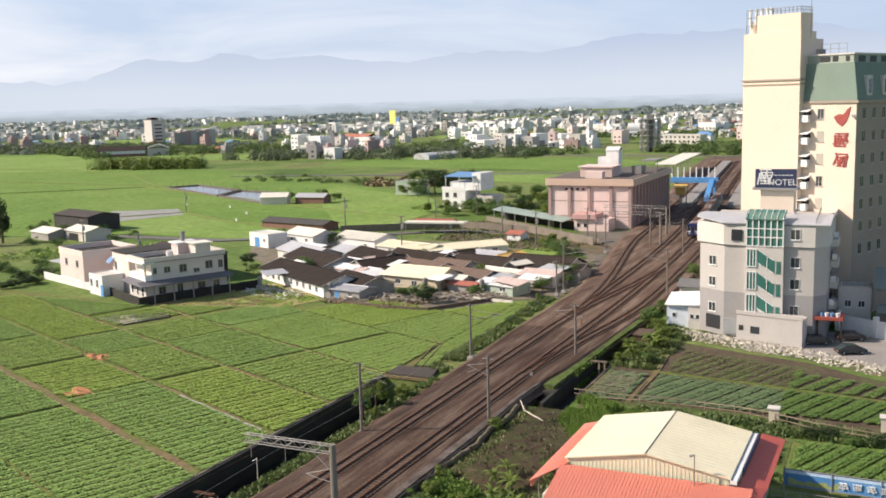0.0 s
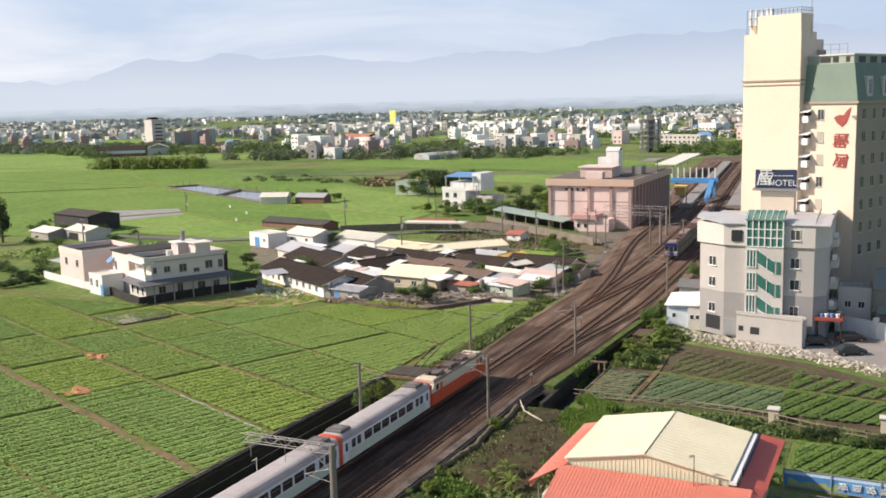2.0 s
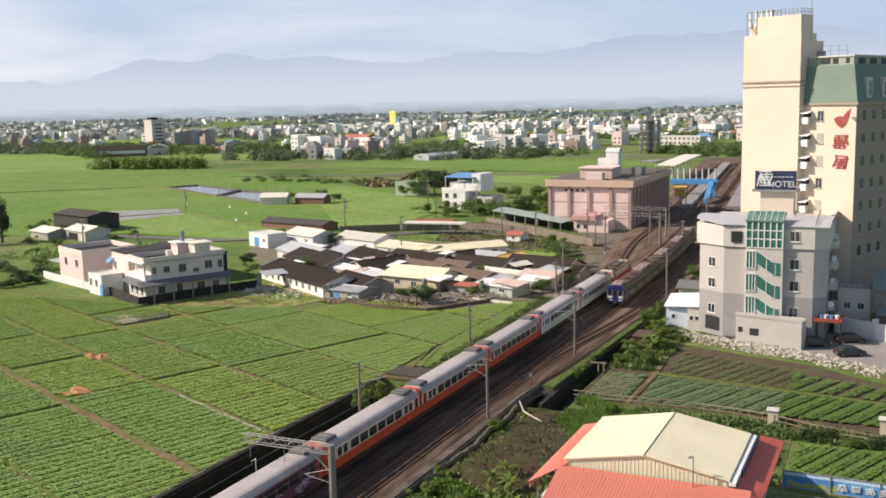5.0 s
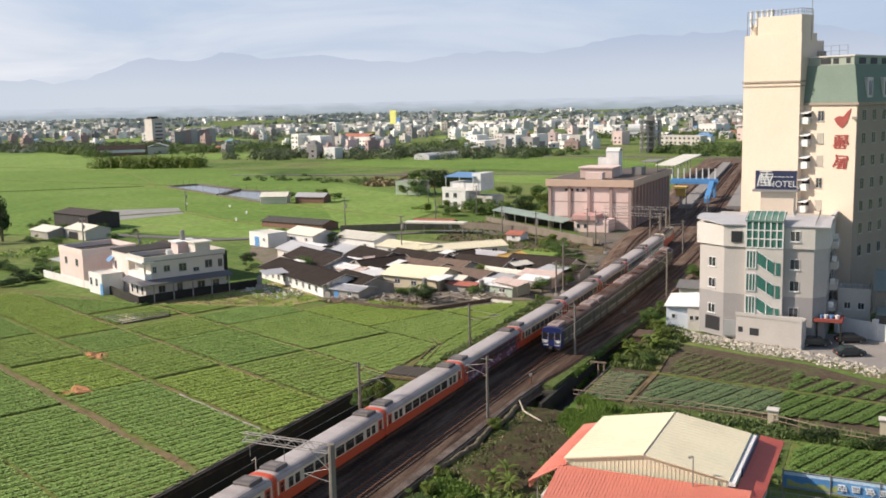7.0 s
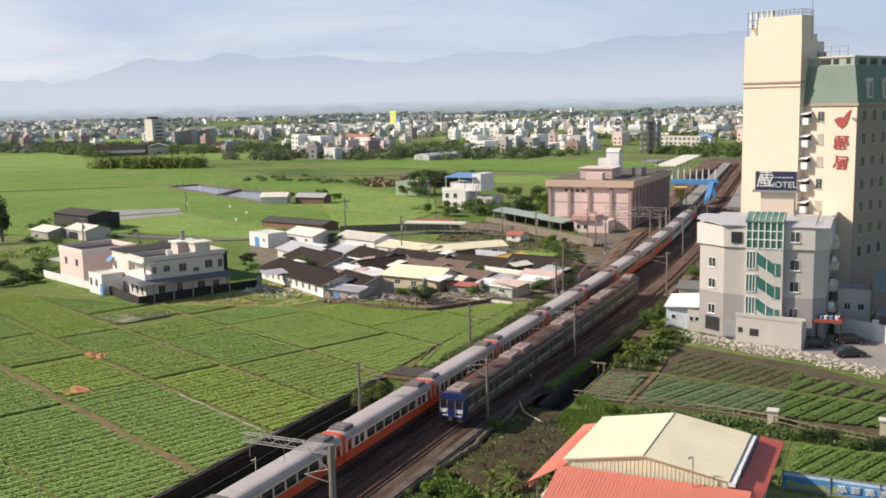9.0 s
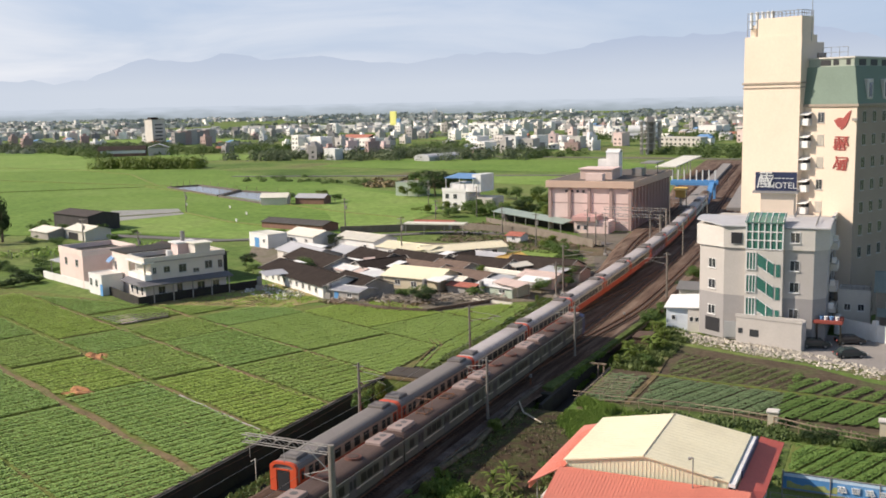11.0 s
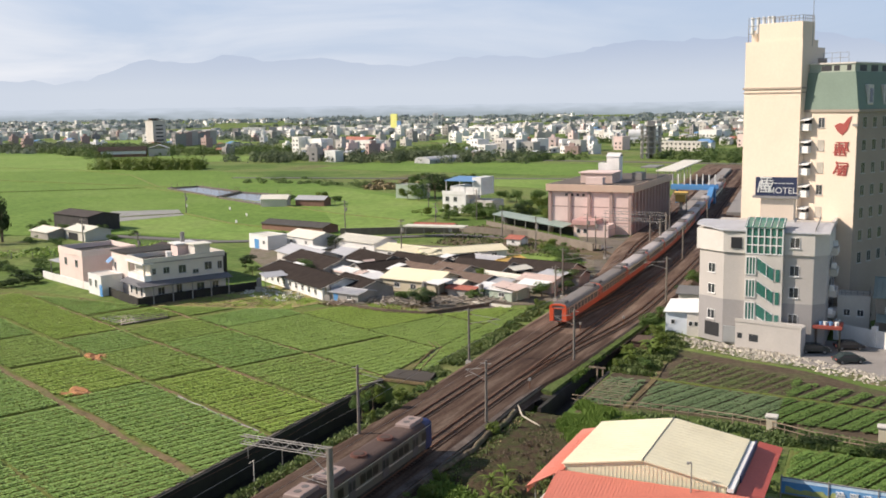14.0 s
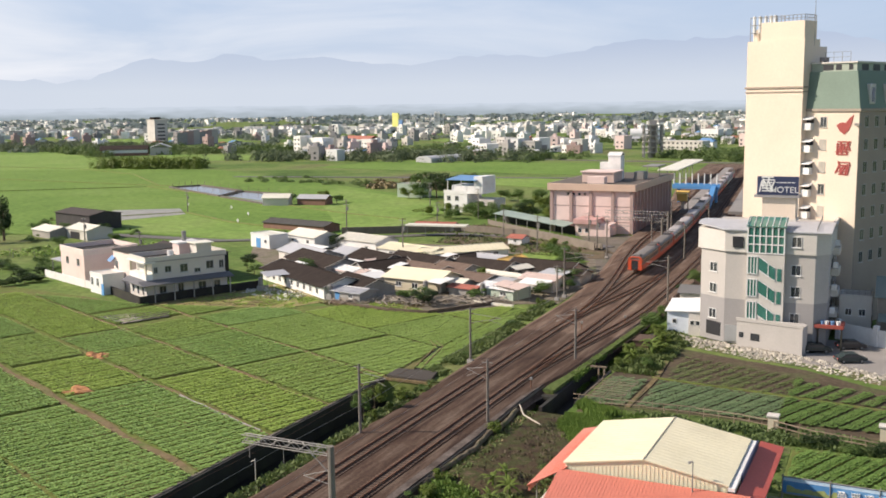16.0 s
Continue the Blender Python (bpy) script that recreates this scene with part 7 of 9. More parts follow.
for pts in ([(-212, 234), (-170, 230), (-153, 248), (-200, 262), (-235, 282), (-260, 262)], [(-158, 262), (-143, 272), (-147, 310), (-168, 350), (-236, 392), (-226, 350), (-200, 320)], [(-640, 640), (-520, 540), (-430, 470), (-520, 440), (-760, 560)]):
    flat_patch("rice_parcel", pts, FIELD + 0.16, RICE_LIGHT, "paler yellow-green rice parcel", "field", thick=0.1)
# bunds between the rice parcels
for pts in ([(-265, 245), (-235, 284), (-200, 264), (-153, 250)], [(-420, 300), (-330, 372), (-222, 322), (-180, 300), (-150, 290)], [(-640, 480), (-470, 470), (-400, 440), (-330, 380)], [(-600, 330), (-450, 390), (-320, 378)]):
    tagged(part("rice_bund", ribbon(bmesh.new(), pts, 1.2, FIELD + 0.35, FIELD), ground_mat("bund grass", [(0.16, 0.22, 0.05), (0.2, 0.2, 0.08)], 0.2, 1.0)), "low grassy bund between rice parcels", "bund", "rice bunds", "structure")
BANK_CONCRETE = mat("pond bank concrete", (0.15, 0.13, 0.11), 0.9, 0.25, 0.4, 5, 0.2, dirt=(0.07, 0.07, 0.04), dirt_amount=0.6)
for pts in ([(-315, 370), (-308, 384), (-270, 364.5), (-263, 339.5)], [(-260.5, 337.5), (-267, 362), (-234, 353), (-222, 316)]):
    flat_patch("fish_pond", pts, FIELD + 0.3, WATER, "shallow grey fish pond in concrete banks", "water")
    tagged(part("pond_bank", ribbon(bmesh.new(), pts + [pts[0]], 0.9, FIELD + 0.75, FIELD), BANK_CONCRETE), "dark stained concrete pond bank", "bank", "pond banks", "structure")
    for a, b in zip(pts, pts[1:]):
        for k in range(5):
            p = Vector(a).lerp(Vector(b), (k + 0.5) / 5)
            m = thing("pond_stake", "thin dark stake standing in a fish pond", "stake", pose(p.x, p.y, FIELD), "pond stakes")
            part("shaft", R((0, 0, 0), (0, 0, 2.6), 0.09, 5), WOOD, m)
# scarecrow-like white markers in the rice
for x, y in ((-224, 296), (-205, 280), (-247, 300), (-196, 262)):
    m = thing("field_marker", "small white cloth marker on a stick in rice", "marker", pose(x, y, FIELD), "field markers")
    part("stick", R((0, 0, 0), (0, 0, 1.5), 0.05, 5), WOOD, m)
    part("cloth", B(-0.35, 0.35, -0.04, 0.04, 0.7, 1.6, bevel=0.02), WHITE, m)
flat_patch("flooded_parcel", [(-266, 281), (-246, 294), (-231, 279), (-240, 254), (-254, 262)], FIELD + 0.19, mat("muddy water", (0.30, 0.285, 0.255), 0.55, 0.35, 0.25, 1.2, 0.15, dirt=(0.12, 0.15, 0.05), dirt_amount=0.6), "muddy pale water in an unplanted rice parcel", "water")
gable_house("pond_hut", "pale hut beside the fish ponds", -219, 318, 10, 6, 20, 3.0, 4.4, PALE_WALL, ROOF_PALE)
gable_house("pond_hut", "dark hut beside the fish ponds", -206, 324, 12, 6, 5, 2.6, 3.8, RUST_RED, ROOF_GREY)
flat_patch("rice_field_far", [(-330, 520), (-150, 500), (-120, 560), (-170, 600), (-320, 600)], FIELD + 0.1, RICE, "distant bright green rice field", "field")
flat_patch("rice_field_far", [(-230, 440), (-140, 420), (-130, 470), (-215, 476)], FIELD + 0.1, RICE_LIGHT, "distant pale green rice field", "field")
for pts in ([(-110, 640), (-20, 640), (0, 760), (-100, 760)], [(-560, 640), (-380, 640), (-370, 600), (-470, 560)], [(-900, 900), (-700, 820), (-640, 900), (-800, 1000)], [(-480, 940), (-380, 900), (-340, 960), (-440, 1010)]):
    flat_patch("rice_field_far", pts, FIELD + 0.1, RICE_LIGHT, "distant pale green rice field", "field")
for pts, w in (([(-240, 225), (-175, 226), (-140, 246), (-118, 262), (-90, 262), (-70, 250)], 4.0), ([(-330, 440), (-190, 470), (-60, 500)], 5.0), ([(-600, 780), (-300, 640), (-100, 620), (100, 660)], 6.0)):
    tagged(part("road", ribbon(bmesh.new(), pts, w, FIELD + 0.25, FIELD), ASPHALT), "narrow grey farm road", "road", "farm roads", "structure")
wall_row([(-150, 250), (-120, 268), (-96, 262), (-72, 244)], 2.1, 0.3, mat("stained wall concrete", (0.2, 0.17, 0.135), 0.9, 0.25, 0.4, 5, 0.2, dirt=(0.1, 0.08, 0.06)), "lineside_wall", "stained concrete lineside wall")
flat_patch("waste_ground", [(-118, 262), (-96, 262), (-70, 246), (-66, 232), (-78, 228), (-93, 240), (-116, 244)], FIELD + 0.09, ground_mat("dry waste ground", [(0.105, 0.078, 0.05), (0.15, 0.115, 0.075), (0.10, 0.105, 0.04)], 0.1, 0.8), "dry brown waste ground with weeds", "earth")
flat_patch("station_verge", [(-150, 262), (-119, 286), (-71, 246), (-64, 238), (-70, 247), (-96, 263.5), (-119, 270)], FIELD + 0.07, ground_mat("station verge earth", [(0.12, 0.09, 0.055), (0.16, 0.12, 0.075), (0.09, 0.11, 0.035)], 0.1, 0.8), "brown weedy earth below the station fence", "earth")
flat_patch("lineside_earth", [(-72, 244), (-60, 205), (-56.5, 200), (-57, 236), (-62, 262), (-71.5, 276), (-84, 268.5), (-71, 247)], FIELD + 0.05, mat("lineside gravel", (0.15, 0.125, 0.10), 0.95, 0.3, 0.3, 4, 0.3, dirt=(0.08, 0.09, 0.04), dirt_amount=0.6), "brown gravelly earth beside the station tracks", "earth")
flat_patch("grass_patch", [(-94, 226), (-74, 216), (-68, 226), (-82, 238)], FIELD + 0.14, RICE_LIGHT, "small bright green grass plot", "grass")


# ---- catenary poles, gantry, wires ----
def catenary_pole(x, y, reach, high=8.0, z=-0.7, arms=True):
    p = thing("catenary_pole", "weathered concrete catenary pole with steel bracket arms", "utility pole", pose(x, y, z), "catenary poles")
    part("pole", R((0, 0, 0), (0, 0, high), 0.2, 8, 0.14), POLE, p)
    part("footing", B(-0.4, 0.4, -0.4, 0.4, -0.3, 0.25), CONCRETE, p)
    if arms:
        bm = bmesh.new()
        rod(bm, (0, 0, high - 0.9), (reach, 0, high - 1.3), 0.04, 5)
        rod(bm, (0, 0, high - 2.3), (reach, 0, high - 1.3), 0.04, 5)
        rod(bm, (reach * 0.6, 0, high - 1.7), (reach, 0, high - 2.2), 0.03, 5)
        part("bracket_arm", bm, STEEL, p)
        for k in (0.9, 2.3):
            part("insulator", R((0.1, 0, high - k), (0.5 if reach > 0 else -0.5, 0, high - k - 0.06), 0.09, 8), mat("brown insulator", (0.12, 0.06, 0.04), 0.4, 0.1, 1, 5, 0), p)
    bm = bmesh.new()
    rod(bm, (-0.7, 0, high - 0.35), (0.7, 0, high - 0.35), 0.05, 5)
    part("cross_arm", bm, STEEL, p)
    return p


catenary_pole(-54.8, 94.2, 3.4, 8.3)
catenary_pole(-56.5, 129.2, 4.8, 8.0)
catenary_pole(-43.2, 103.6, -2.6, 7.7)
catenary_pole(-42.5, 134.8, -3.0, 7.8)
catenary_pole(-39.7, 181.9, -4.2, 8.8)
catenary_pole(-59.9, 178.3, 6.0, 6.5, arms=False)
catenary_pole(-59.5, 181.4, 6.0, 9.5)
catenary_pole(-65.5, 232.0, 6.0, 9.0)
catenary_pole(-57.4, 243.5, 4.0, 9.5)
catenary_pole(-58.6, 271.0, 4.0, 10.5)
catenary_pole(-62.0, 310.0, 4.0, 9.0)
catenary_pole(-47.0, 232.0, -4.0, 8.5)
catenary_pole(-52.0, 290.0, -4.0, 8.5)


def lattice_beam(bm, a, b, depth=0.7, wide=0.5, bays=12):
    a, b = Vector(a), Vector(b)
    d = (b - a).normalized()
    n = Vector((-d.y, d.x, 0)) * wide / 2
    up = Vector((0, 0, depth))
    cs = [(n, Vector()), (-n, Vector()), (n, up), (-n, up)]
    for o, u in cs:
        rod(bm, a + o + u, b + o + u, 0.045, 4)
    for i in range(bays):
        p, q = a.lerp(b, i / bays), a.lerp(b, (i + 1) / bays)
        if i % 2:
            p, q = q, p
        for s in (n, -n):
            rod(bm, p + s, q + s + up, 0.03, 4)
        rod(bm, p + n + up, q - n + up, 0.03, 4)


def gantry(x0, x1, y, z, label="steel lattice gantry beam on a thick concrete pole"):
    g = thing("signal_gantry", label, "gantry")
    part("pole", R((x1, y, -1.2), (x1, y, z + 0.8), 0.34, 10, 0.28), POLE, g)
    bm = bmesh.new()
    lattice_beam(bm, (x0, y, z), (x1 - 0.2, y, z))
    part("beam", bm, STEEL, g)
    bm = bmesh.new()
    rod(bm, (x1 - 0.2, y, z - 1.6), (x1 - 2.2, y, z + 0.05), 0.06, 5)
    rod(bm, (x1 - 0.3, y, z - 2.6), (x1 - 2.8, y, z - 2.2), 0.04, 5)
    rod(bm, (x1 - 0.3, y, z - 1.4), (x1 - 2.8, y, z - 2.2), 0.04, 5)
    part("bracket_arm", bm, STEEL, g)
    for dx in (0.6, 4.2):
        part("dropper", R((x0 + dx, y, z - 1.4), (x0 + dx, y, z), 0.035, 6), STEEL, g)
    return g


gantry(-52.3, -43.3, 69.4, 6.9)
for y, x0, x1, z in ((262.0, -74.5, -57.5, 6.6), (244.0, -70.0, -55.0, 7.0)):
    gantry(x0, x1, y, z, "steel lattice gantry across station tracks")


def tube(pts, r, n=4):
    """One continuous wire through the points."""
    bm = bmesh.new()
    rows = []
    for i, p in enumerate(pts):
        d = (pts[min(i + 1, len(pts) - 1)] - pts[max(i - 1, 0)]).normalized()
        u = d.cross(Vector((0, 0, 1))).normalized()
        v = u.cross(d)
        rows.append([bm.verts.new(p + u * r * math.cos(6.2832 * k / n) + v * r * math.sin(6.2832 * k / n)) for k in range(n)])
    for a, b in zip(rows, rows[1:]):
        for k in range(n):
            bm.faces.new((a[k], a[(k + 1) % n], b[(k + 1) % n], b[k]))
    return bm


def build_wires():
    for base in (-51.1, -45.7):
        w = thing("overhead_wire", "thin contact and messenger wires above the track", "cable", group="overhead wires")
        pts = [Vector((track_x(base, y) + 0.12 * (-1) ** k, y, 5.15)) for k, y in enumerate(range(30, 430, 15))]
        part("contact_wire", tube(pts, 0.016), mat("pale copper wire", (0.4, 0.36, 0.3), 0.5, 0.1, 1, 5, 0), w)
        up = [p + Vector((0, 0, 1.25 - 0.5 * (k % 2))) for k, p in enumerate(pts)]
        part("messenger_wire", tube(up, 0.014), RUST, w)
    w = thing("feeder_cable", "thin dark feeder cable between pole tops", "cable")
    tops = [Vector(p) for p in ((-55.2, 40, 7.2), (-55.5, 94.2, 7.3), (-57.2, 129.2, 7.0), (-60.2, 181.4, 8.4))]
    pts = [tops[0]]
    for a, b in zip(tops, tops[1:]):
        pts += [a.lerp(b, i / 8) - Vector((0, 0, 3.2 * i / 8 * (1 - i / 8))) for i in range(1, 9)]
    part("cable", tube(pts, 0.014), BLACK, w)


build_wires()


def street_pole(x, y, high, label="slim grey utility pole with crossarms", z=FIELD):
    p = thing("utility_pole", label, "utility pole", pose(x, y, z), "utility poles")
    part("pole", R((0, 0, 0), (0, 0, high), 0.2, 8, 0.13), POLE, p)
    for k in (0.5, 1.6):
        part("cross_arm", B(-1.0, 1.0, -0.06, 0.06, high - k - 0.06, high - k + 0.06), STEEL, p)
    part("transformer", R((0.4, 0, high - 3.2), (0.4, 0, high - 2.1), 0.3, 10), STEEL, p)


for x, y, hh in ((-148.6, 250.5, 10.4), (-111.8, 215.0, 10.0), (-104, 262, 8), (-128, 300, 10), (-131, 275, 8), (-235, 285, 8), (-160, 330, 9), (-86, 240, 9), (-163, 180, 9), (-205, 205, 8), (-76, 252, 9), (-72, 246, 9)):
    street_pole(x, y, hh)


# ---- plants ----
def leaf_cloud(rnd, lobes, count, size, squash=0.8):
    """Leaf clusters round a set of lobes, unit crown."""
    verts, faces = [], []
    for k in range(count):
        c, r = lobes[k % len(lobes)]
        d = Vector((rnd.gauss(0, 1), rnd.gauss(0, 1), rnd.gauss(0, 1))).normalized()
        p = c + Vector((d.x, d.y, d.z * squash)) * r * rnd.uniform(0.55, 1.08)
        n = (d + Vector((rnd.gauss(0, 0.5), rnd.gauss(0, 0.5), rnd.gauss(0, 0.5) + 0.3))).normalized()
        t = n.orthogonal().normalized()
        t = Matrix.Rotation(rnd.uniform(0, 6.28), 3, n) @ t
        b = n.cross(t)
        s = size * rnd.uniform(0.6, 1.3)
        o = len(verts)
        verts += [tuple(p + t * s), tuple(p + b * s * 0.7 + n * s * 0.25), tuple(p - t * s), tuple(p - b * s * 0.7 + n * s * 0.1)]
        faces.append((o, o + 1, o + 2, o + 3))
    return verts, faces


def crown_mesh(seed, count, size, material, tall=1.0):
    rnd = random.Random(seed)
    lobes = [(Vector((0, 0, 0.1)), 0.55)]
    for i in range(9):
        a = rnd.uniform(0, 6.28)
        lobes.append((Vector((math.cos(a) * rnd.uniform(0.3, 0.7), math.sin(a) * rnd.uniform(0.3, 0.7), rnd.uniform(-0.45, 0.6) * tall)), rnd.uniform(0.25, 0.48)))
    v, f = leaf_cloud(rnd, lobes, count, size)
    me = bpy.data.meshes.new("crown")
    me.from_pydata(v, [], f)
    me.update()
    me.materials.append(material)
    return me


def trunk_mesh(seed):
    rnd = random.Random(seed)
    bm = bmesh.new()
    rod(bm, (0, 0, -0.2), (0.05, 0.02, 1.0), 0.09, 7, 0.055)
    for i in range(4):
        a = i * 1.6 + rnd.uniform(0, 1)
        rod(bm, (0.04, 0.02, 0.75), (0.5 * math.cos(a), 0.5 * math.sin(a), 1.35 + 0.2 * rnd.random()), 0.045, 5, 0.015)
    me = bpy.data.meshes.new("trunk")
    bm.to_mesh(me)
    bm.free()
    me.materials.append(BARK)
    return me


CROWNS = {"green": [crown_mesh(i, 2400, 0.05, LEAF) for i in (1, 2, 3)], "dark": [crown_mesh(i, 2400, 0.05, LEAF_DARK) for i in (4, 5)], "light": [crown_mesh(i, 2400, 0.05, LEAF_LIGHT) for i in (6, 7)], "conifer": [crown_mesh(12, 1500, 0.085, LEAF_DARK)]}
TRUNK = trunk_mesh(9)
TREE_RND = random.Random(11)
TREE_LABEL = {"green": "leafy green broadleaf tree with uneven crown", "dark": "dense dark green broadleaf tree", "light": "yellow-green bushy tree with open crown", "conifer": "tall dense dark evergreen tree"}


def tree(x, y, high, wide, kind="green", z=FIELD, bush=False):
    wide = min(wide, high * 0.85) if not bush else wide
    t = thing("bush" if bush else "tree", TREE_LABEL[kind] if not bush else {"green": "rounded green bush", "dark": "dense dark green bush", "light": "yellow-green bush"}[kind] + " growing on rough ground", "bush" if bush else "tree", pose(x, y, z, 0, 0, TREE_RND.uniform(0, 360)), "bushes" if bush else "trees")
    c = new("crown", TREE_RND.choice(CROWNS[kind]))
    c.parent = t
    hc = high * (0.5 if bush else 0.47)
    c.matrix_basis = Matrix.Translation((0, 0, high - hc * 0.95 if not bush else high * 0.42)) @ Matrix.Diagonal((wide, wide * TREE_RND.uniform(0.85, 1.15), hc, 1))
    k = new("trunk", TRUNK)
    k.parent = t
    s = high * (0.5 if not bush else 0.3)
    k.matrix_basis = Matrix.Diagonal((s * 0.7, s * 0.7, s, 1))
    return t


for x, y, hh, w, kind in (
        (-172, 361, 11, 6, "dark"), (-166, 363, 10, 5, "dark"), (-179, 361, 8, 5, "green"), (-160, 364, 9, 5, "dark"), (-144, 360, 5, 4, "green"), (-136, 358, 5, 4, "green"), (-128, 362, 5.5, 4.5, "green"), (-120, 360, 5, 4, "light"),
        (-134, 310, 6.5, 5, "green"), (-128, 306, 6, 5, "green"), (-140, 308, 5, 4, "light"), (-120, 300, 6, 5, "green"), (-114, 308, 6, 5, "dark"), (-108, 312, 6, 5, "green"), (-150, 304, 4, 4, "light"), (-104, 318, 6, 5, "green"),
        (-102, 330, 5, 4, "green"), (-110, 335, 5, 4, "light"), (-182, 356, 5, 4, "light"), (-175, 352, 5, 4, "green"), (-190, 400, 8, 6, "green"), (-205, 410, 8, 6, "green"), (-180, 412, 8, 6, "light"), (-222, 330, 4, 4, "green"), (-210, 336, 5, 4, "light"), (-200, 330, 4, 4, "green"),
        (-260, 256, 4, 5, "dark"), (-246, 226, 5, 5, "dark"), (-252, 236, 6, 5, "dark"), (-205, 216, 5, 4, "dark"), (-208, 228, 5, 4, "dark"), (-236, 205, 13, 3.4, "conifer"), (-235, 199, 9, 3.0, "conifer"), (-178, 168, 3.5, 4, "dark"), (-186, 172, 4, 4, "green"), (-192, 178, 4, 5, "green"),
        (-172, 158, 3, 3.5, "dark"), (-181, 162, 3.4, 4, "dark"), (-190, 166, 3.6, 4.5, "dark"), (-199, 171, 4, 5, "dark"), (-208, 190, 4, 5, "dark"), (-196, 205, 3.6, 5, "dark"), (-216, 206, 4, 5, "green"), (-226, 206, 4.5, 5, "dark"), (-182, 200, 3, 4, "green"), (-236, 228, 5, 5, "dark"), (-224, 232, 5, 4, "dark"), (-250, 214, 5, 6, "dark"), (-166, 190, 3.4, 4, "green"), (-140, 190, 3.5, 4, "dark"), (-133, 183, 3, 3, "green"), (-104, 207, 3.5, 3, "dark"), (-92, 186, 3, 2.6, "dark"), (-118, 182, 4, 3, "dark"), (-121, 186, 4, 3, "green"), (-81.5, 165, 3.4, 3, "dark"), (-84, 168, 3, 3, "green"), (-79, 188, 4, 3, "light"), (-64, 182, 3, 3, "green"), (-75, 174, 2.5, 2.5, "green"), (-88, 168, 2.4, 3, "green"),
        (-136, 224, 4, 3, "dark"), (-164, 240, 4, 4, "dark"), (-82, 236, 4, 4, "light"), (-78, 232, 4, 3.5, "green"), (-74, 226, 4, 4, "green"), (-70, 216, 4, 4, "green"), (-66, 206, 4, 3.5, "green"), (-63.5, 196, 3.5, 3, "green"), (-68, 212, 4, 3, "dark"), (-62, 190, 3, 2.6, "green"),
        (-37.4, 188, 3.2, 2.2, "dark"), (-37.2, 171, 2.8, 2.0, "green"), (-36.0, 168, 2.6, 2.0, "dark"), (-39, 203, 3.6, 2.4, "green"), (-37.2, 160, 3.6, 2.4, "green"), (-35.6, 155, 2.8, 2.0, "light"), (-33.4, 152, 2.2, 1.8, "light"), (-36.4, 143.5, 2.0, 1.7, "light"), (-34.5, 140, 1.8, 1.6, "light"), (-32.3, 146, 2.2, 1.9, "light"), (-32.8, 137, 1.5, 1.6, "green"), (-35.8, 136, 1.5, 1.5, "light"),
        (-58.4, 104, 4.2, 2.0, "light"), (-58.8, 102, 3.4, 1.6, "green"), (-56.6, 109, 2.4, 1.6, "light")):
    low_bush = x < -160 and y < 262 and kind != "conifer"
    tree(x, y, hh * (0.6 if low_bush else 1.0), w * (0.55 if low_bush else 1.0), kind if x > -160 or y > 262 or kind == "conifer" else "green", bush=low_bush or (-152 < x < -103 and 296 < y < 340))
for x, y, hh, w, kind in ((-42.1, 102.2, 2.1, 1.5, "light"), (-57.4, 98.0, 1.3, 0.9, "light"), (-57.6, 90, 1.2, 0.9, "light"), (-57, 100.5, 1.7, 0.9, "light"), (-56, 113, 1.6, 1.2, "green"), (-55.8, 104.5, 1.4, 1.0, "light"),
                          (-41.2, 86.8, 1.4, 1.1, "light"), (-41.0, 83, 1.6, 1.3, "light"), (-40.6, 79.5, 1.7, 1.5, "green"), (-38.8, 78.5, 1.8, 1.5, "light"), (-37.0, 80.5, 1.5, 1.4, "light"), (-36, 76, 1.9, 1.7, "green"), (-33.8, 79.0, 1.7, 1.4, "green"), (-31.8, 92.5, 1.5, 1.2, "green"),
                          (-59.9, 150, 1.1, 0.9, "light"), (-59.5, 144, 1.0, 0.8, "green"), (-59.2, 139, 1.1, 0.8, "light"), (-58.9, 133, 1.0, 0.8, "green"), (-60.3, 156, 1.3, 1.0, "green"), (-60.8, 162, 1.4, 1.1, "light"), (-61.2, 168, 1.5, 1.2, "green"), (-61.6, 174, 1.6, 1.2, "light"),
                          (-9.0, 112.2, 1.4, 1.3, "dark"), (-6.8, 112.6, 1.6, 1.5, "dark"), (-4.4, 111.8, 1.5, 1.5, "green"), (-2.0, 112.2, 1.7, 1.6, "dark"), (0.6, 111.6, 1.6, 1.5, "dark"), (3.2, 111.2, 1.5, 1.5, "green")):
    tree(x, y, hh, w, kind, z=ground_z(x, y), bush=True)


for x, y, hh, w in ((-174.5, 151.1, 2.0, 1.8), (-173.4, 152.8, 2.3, 2.0), (-173.2, 155.0, 2.6, 2.3), (-172.9, 157.3, 2.0, 2.5), (-181.2, 160.5, 2.3, 1.8), (-178.5, 164.4, 2.6, 2.0), (-193.2, 167.7, 2.0, 2.3)):
    tree(x, y, hh, w, "dark", bush=True)
GROVE = random.Random(23)
for i in range(18):
    x, y, kind = (GROVE.uniform(-146, -104), GROVE.uniform(294, 318), GROVE.choice(("green", "light"))) if i % 2 else (GROVE.uniform(-130, -100), GROVE.uniform(332, 360), GROVE.choice(("green", "light", "light")))
    if not (-133 < x < -108 and 314 < y < 330):
        tree(x, y, GROVE.uniform(3.5, 5.5), GROVE.uniform(3, 4.5), kind, bush=True)


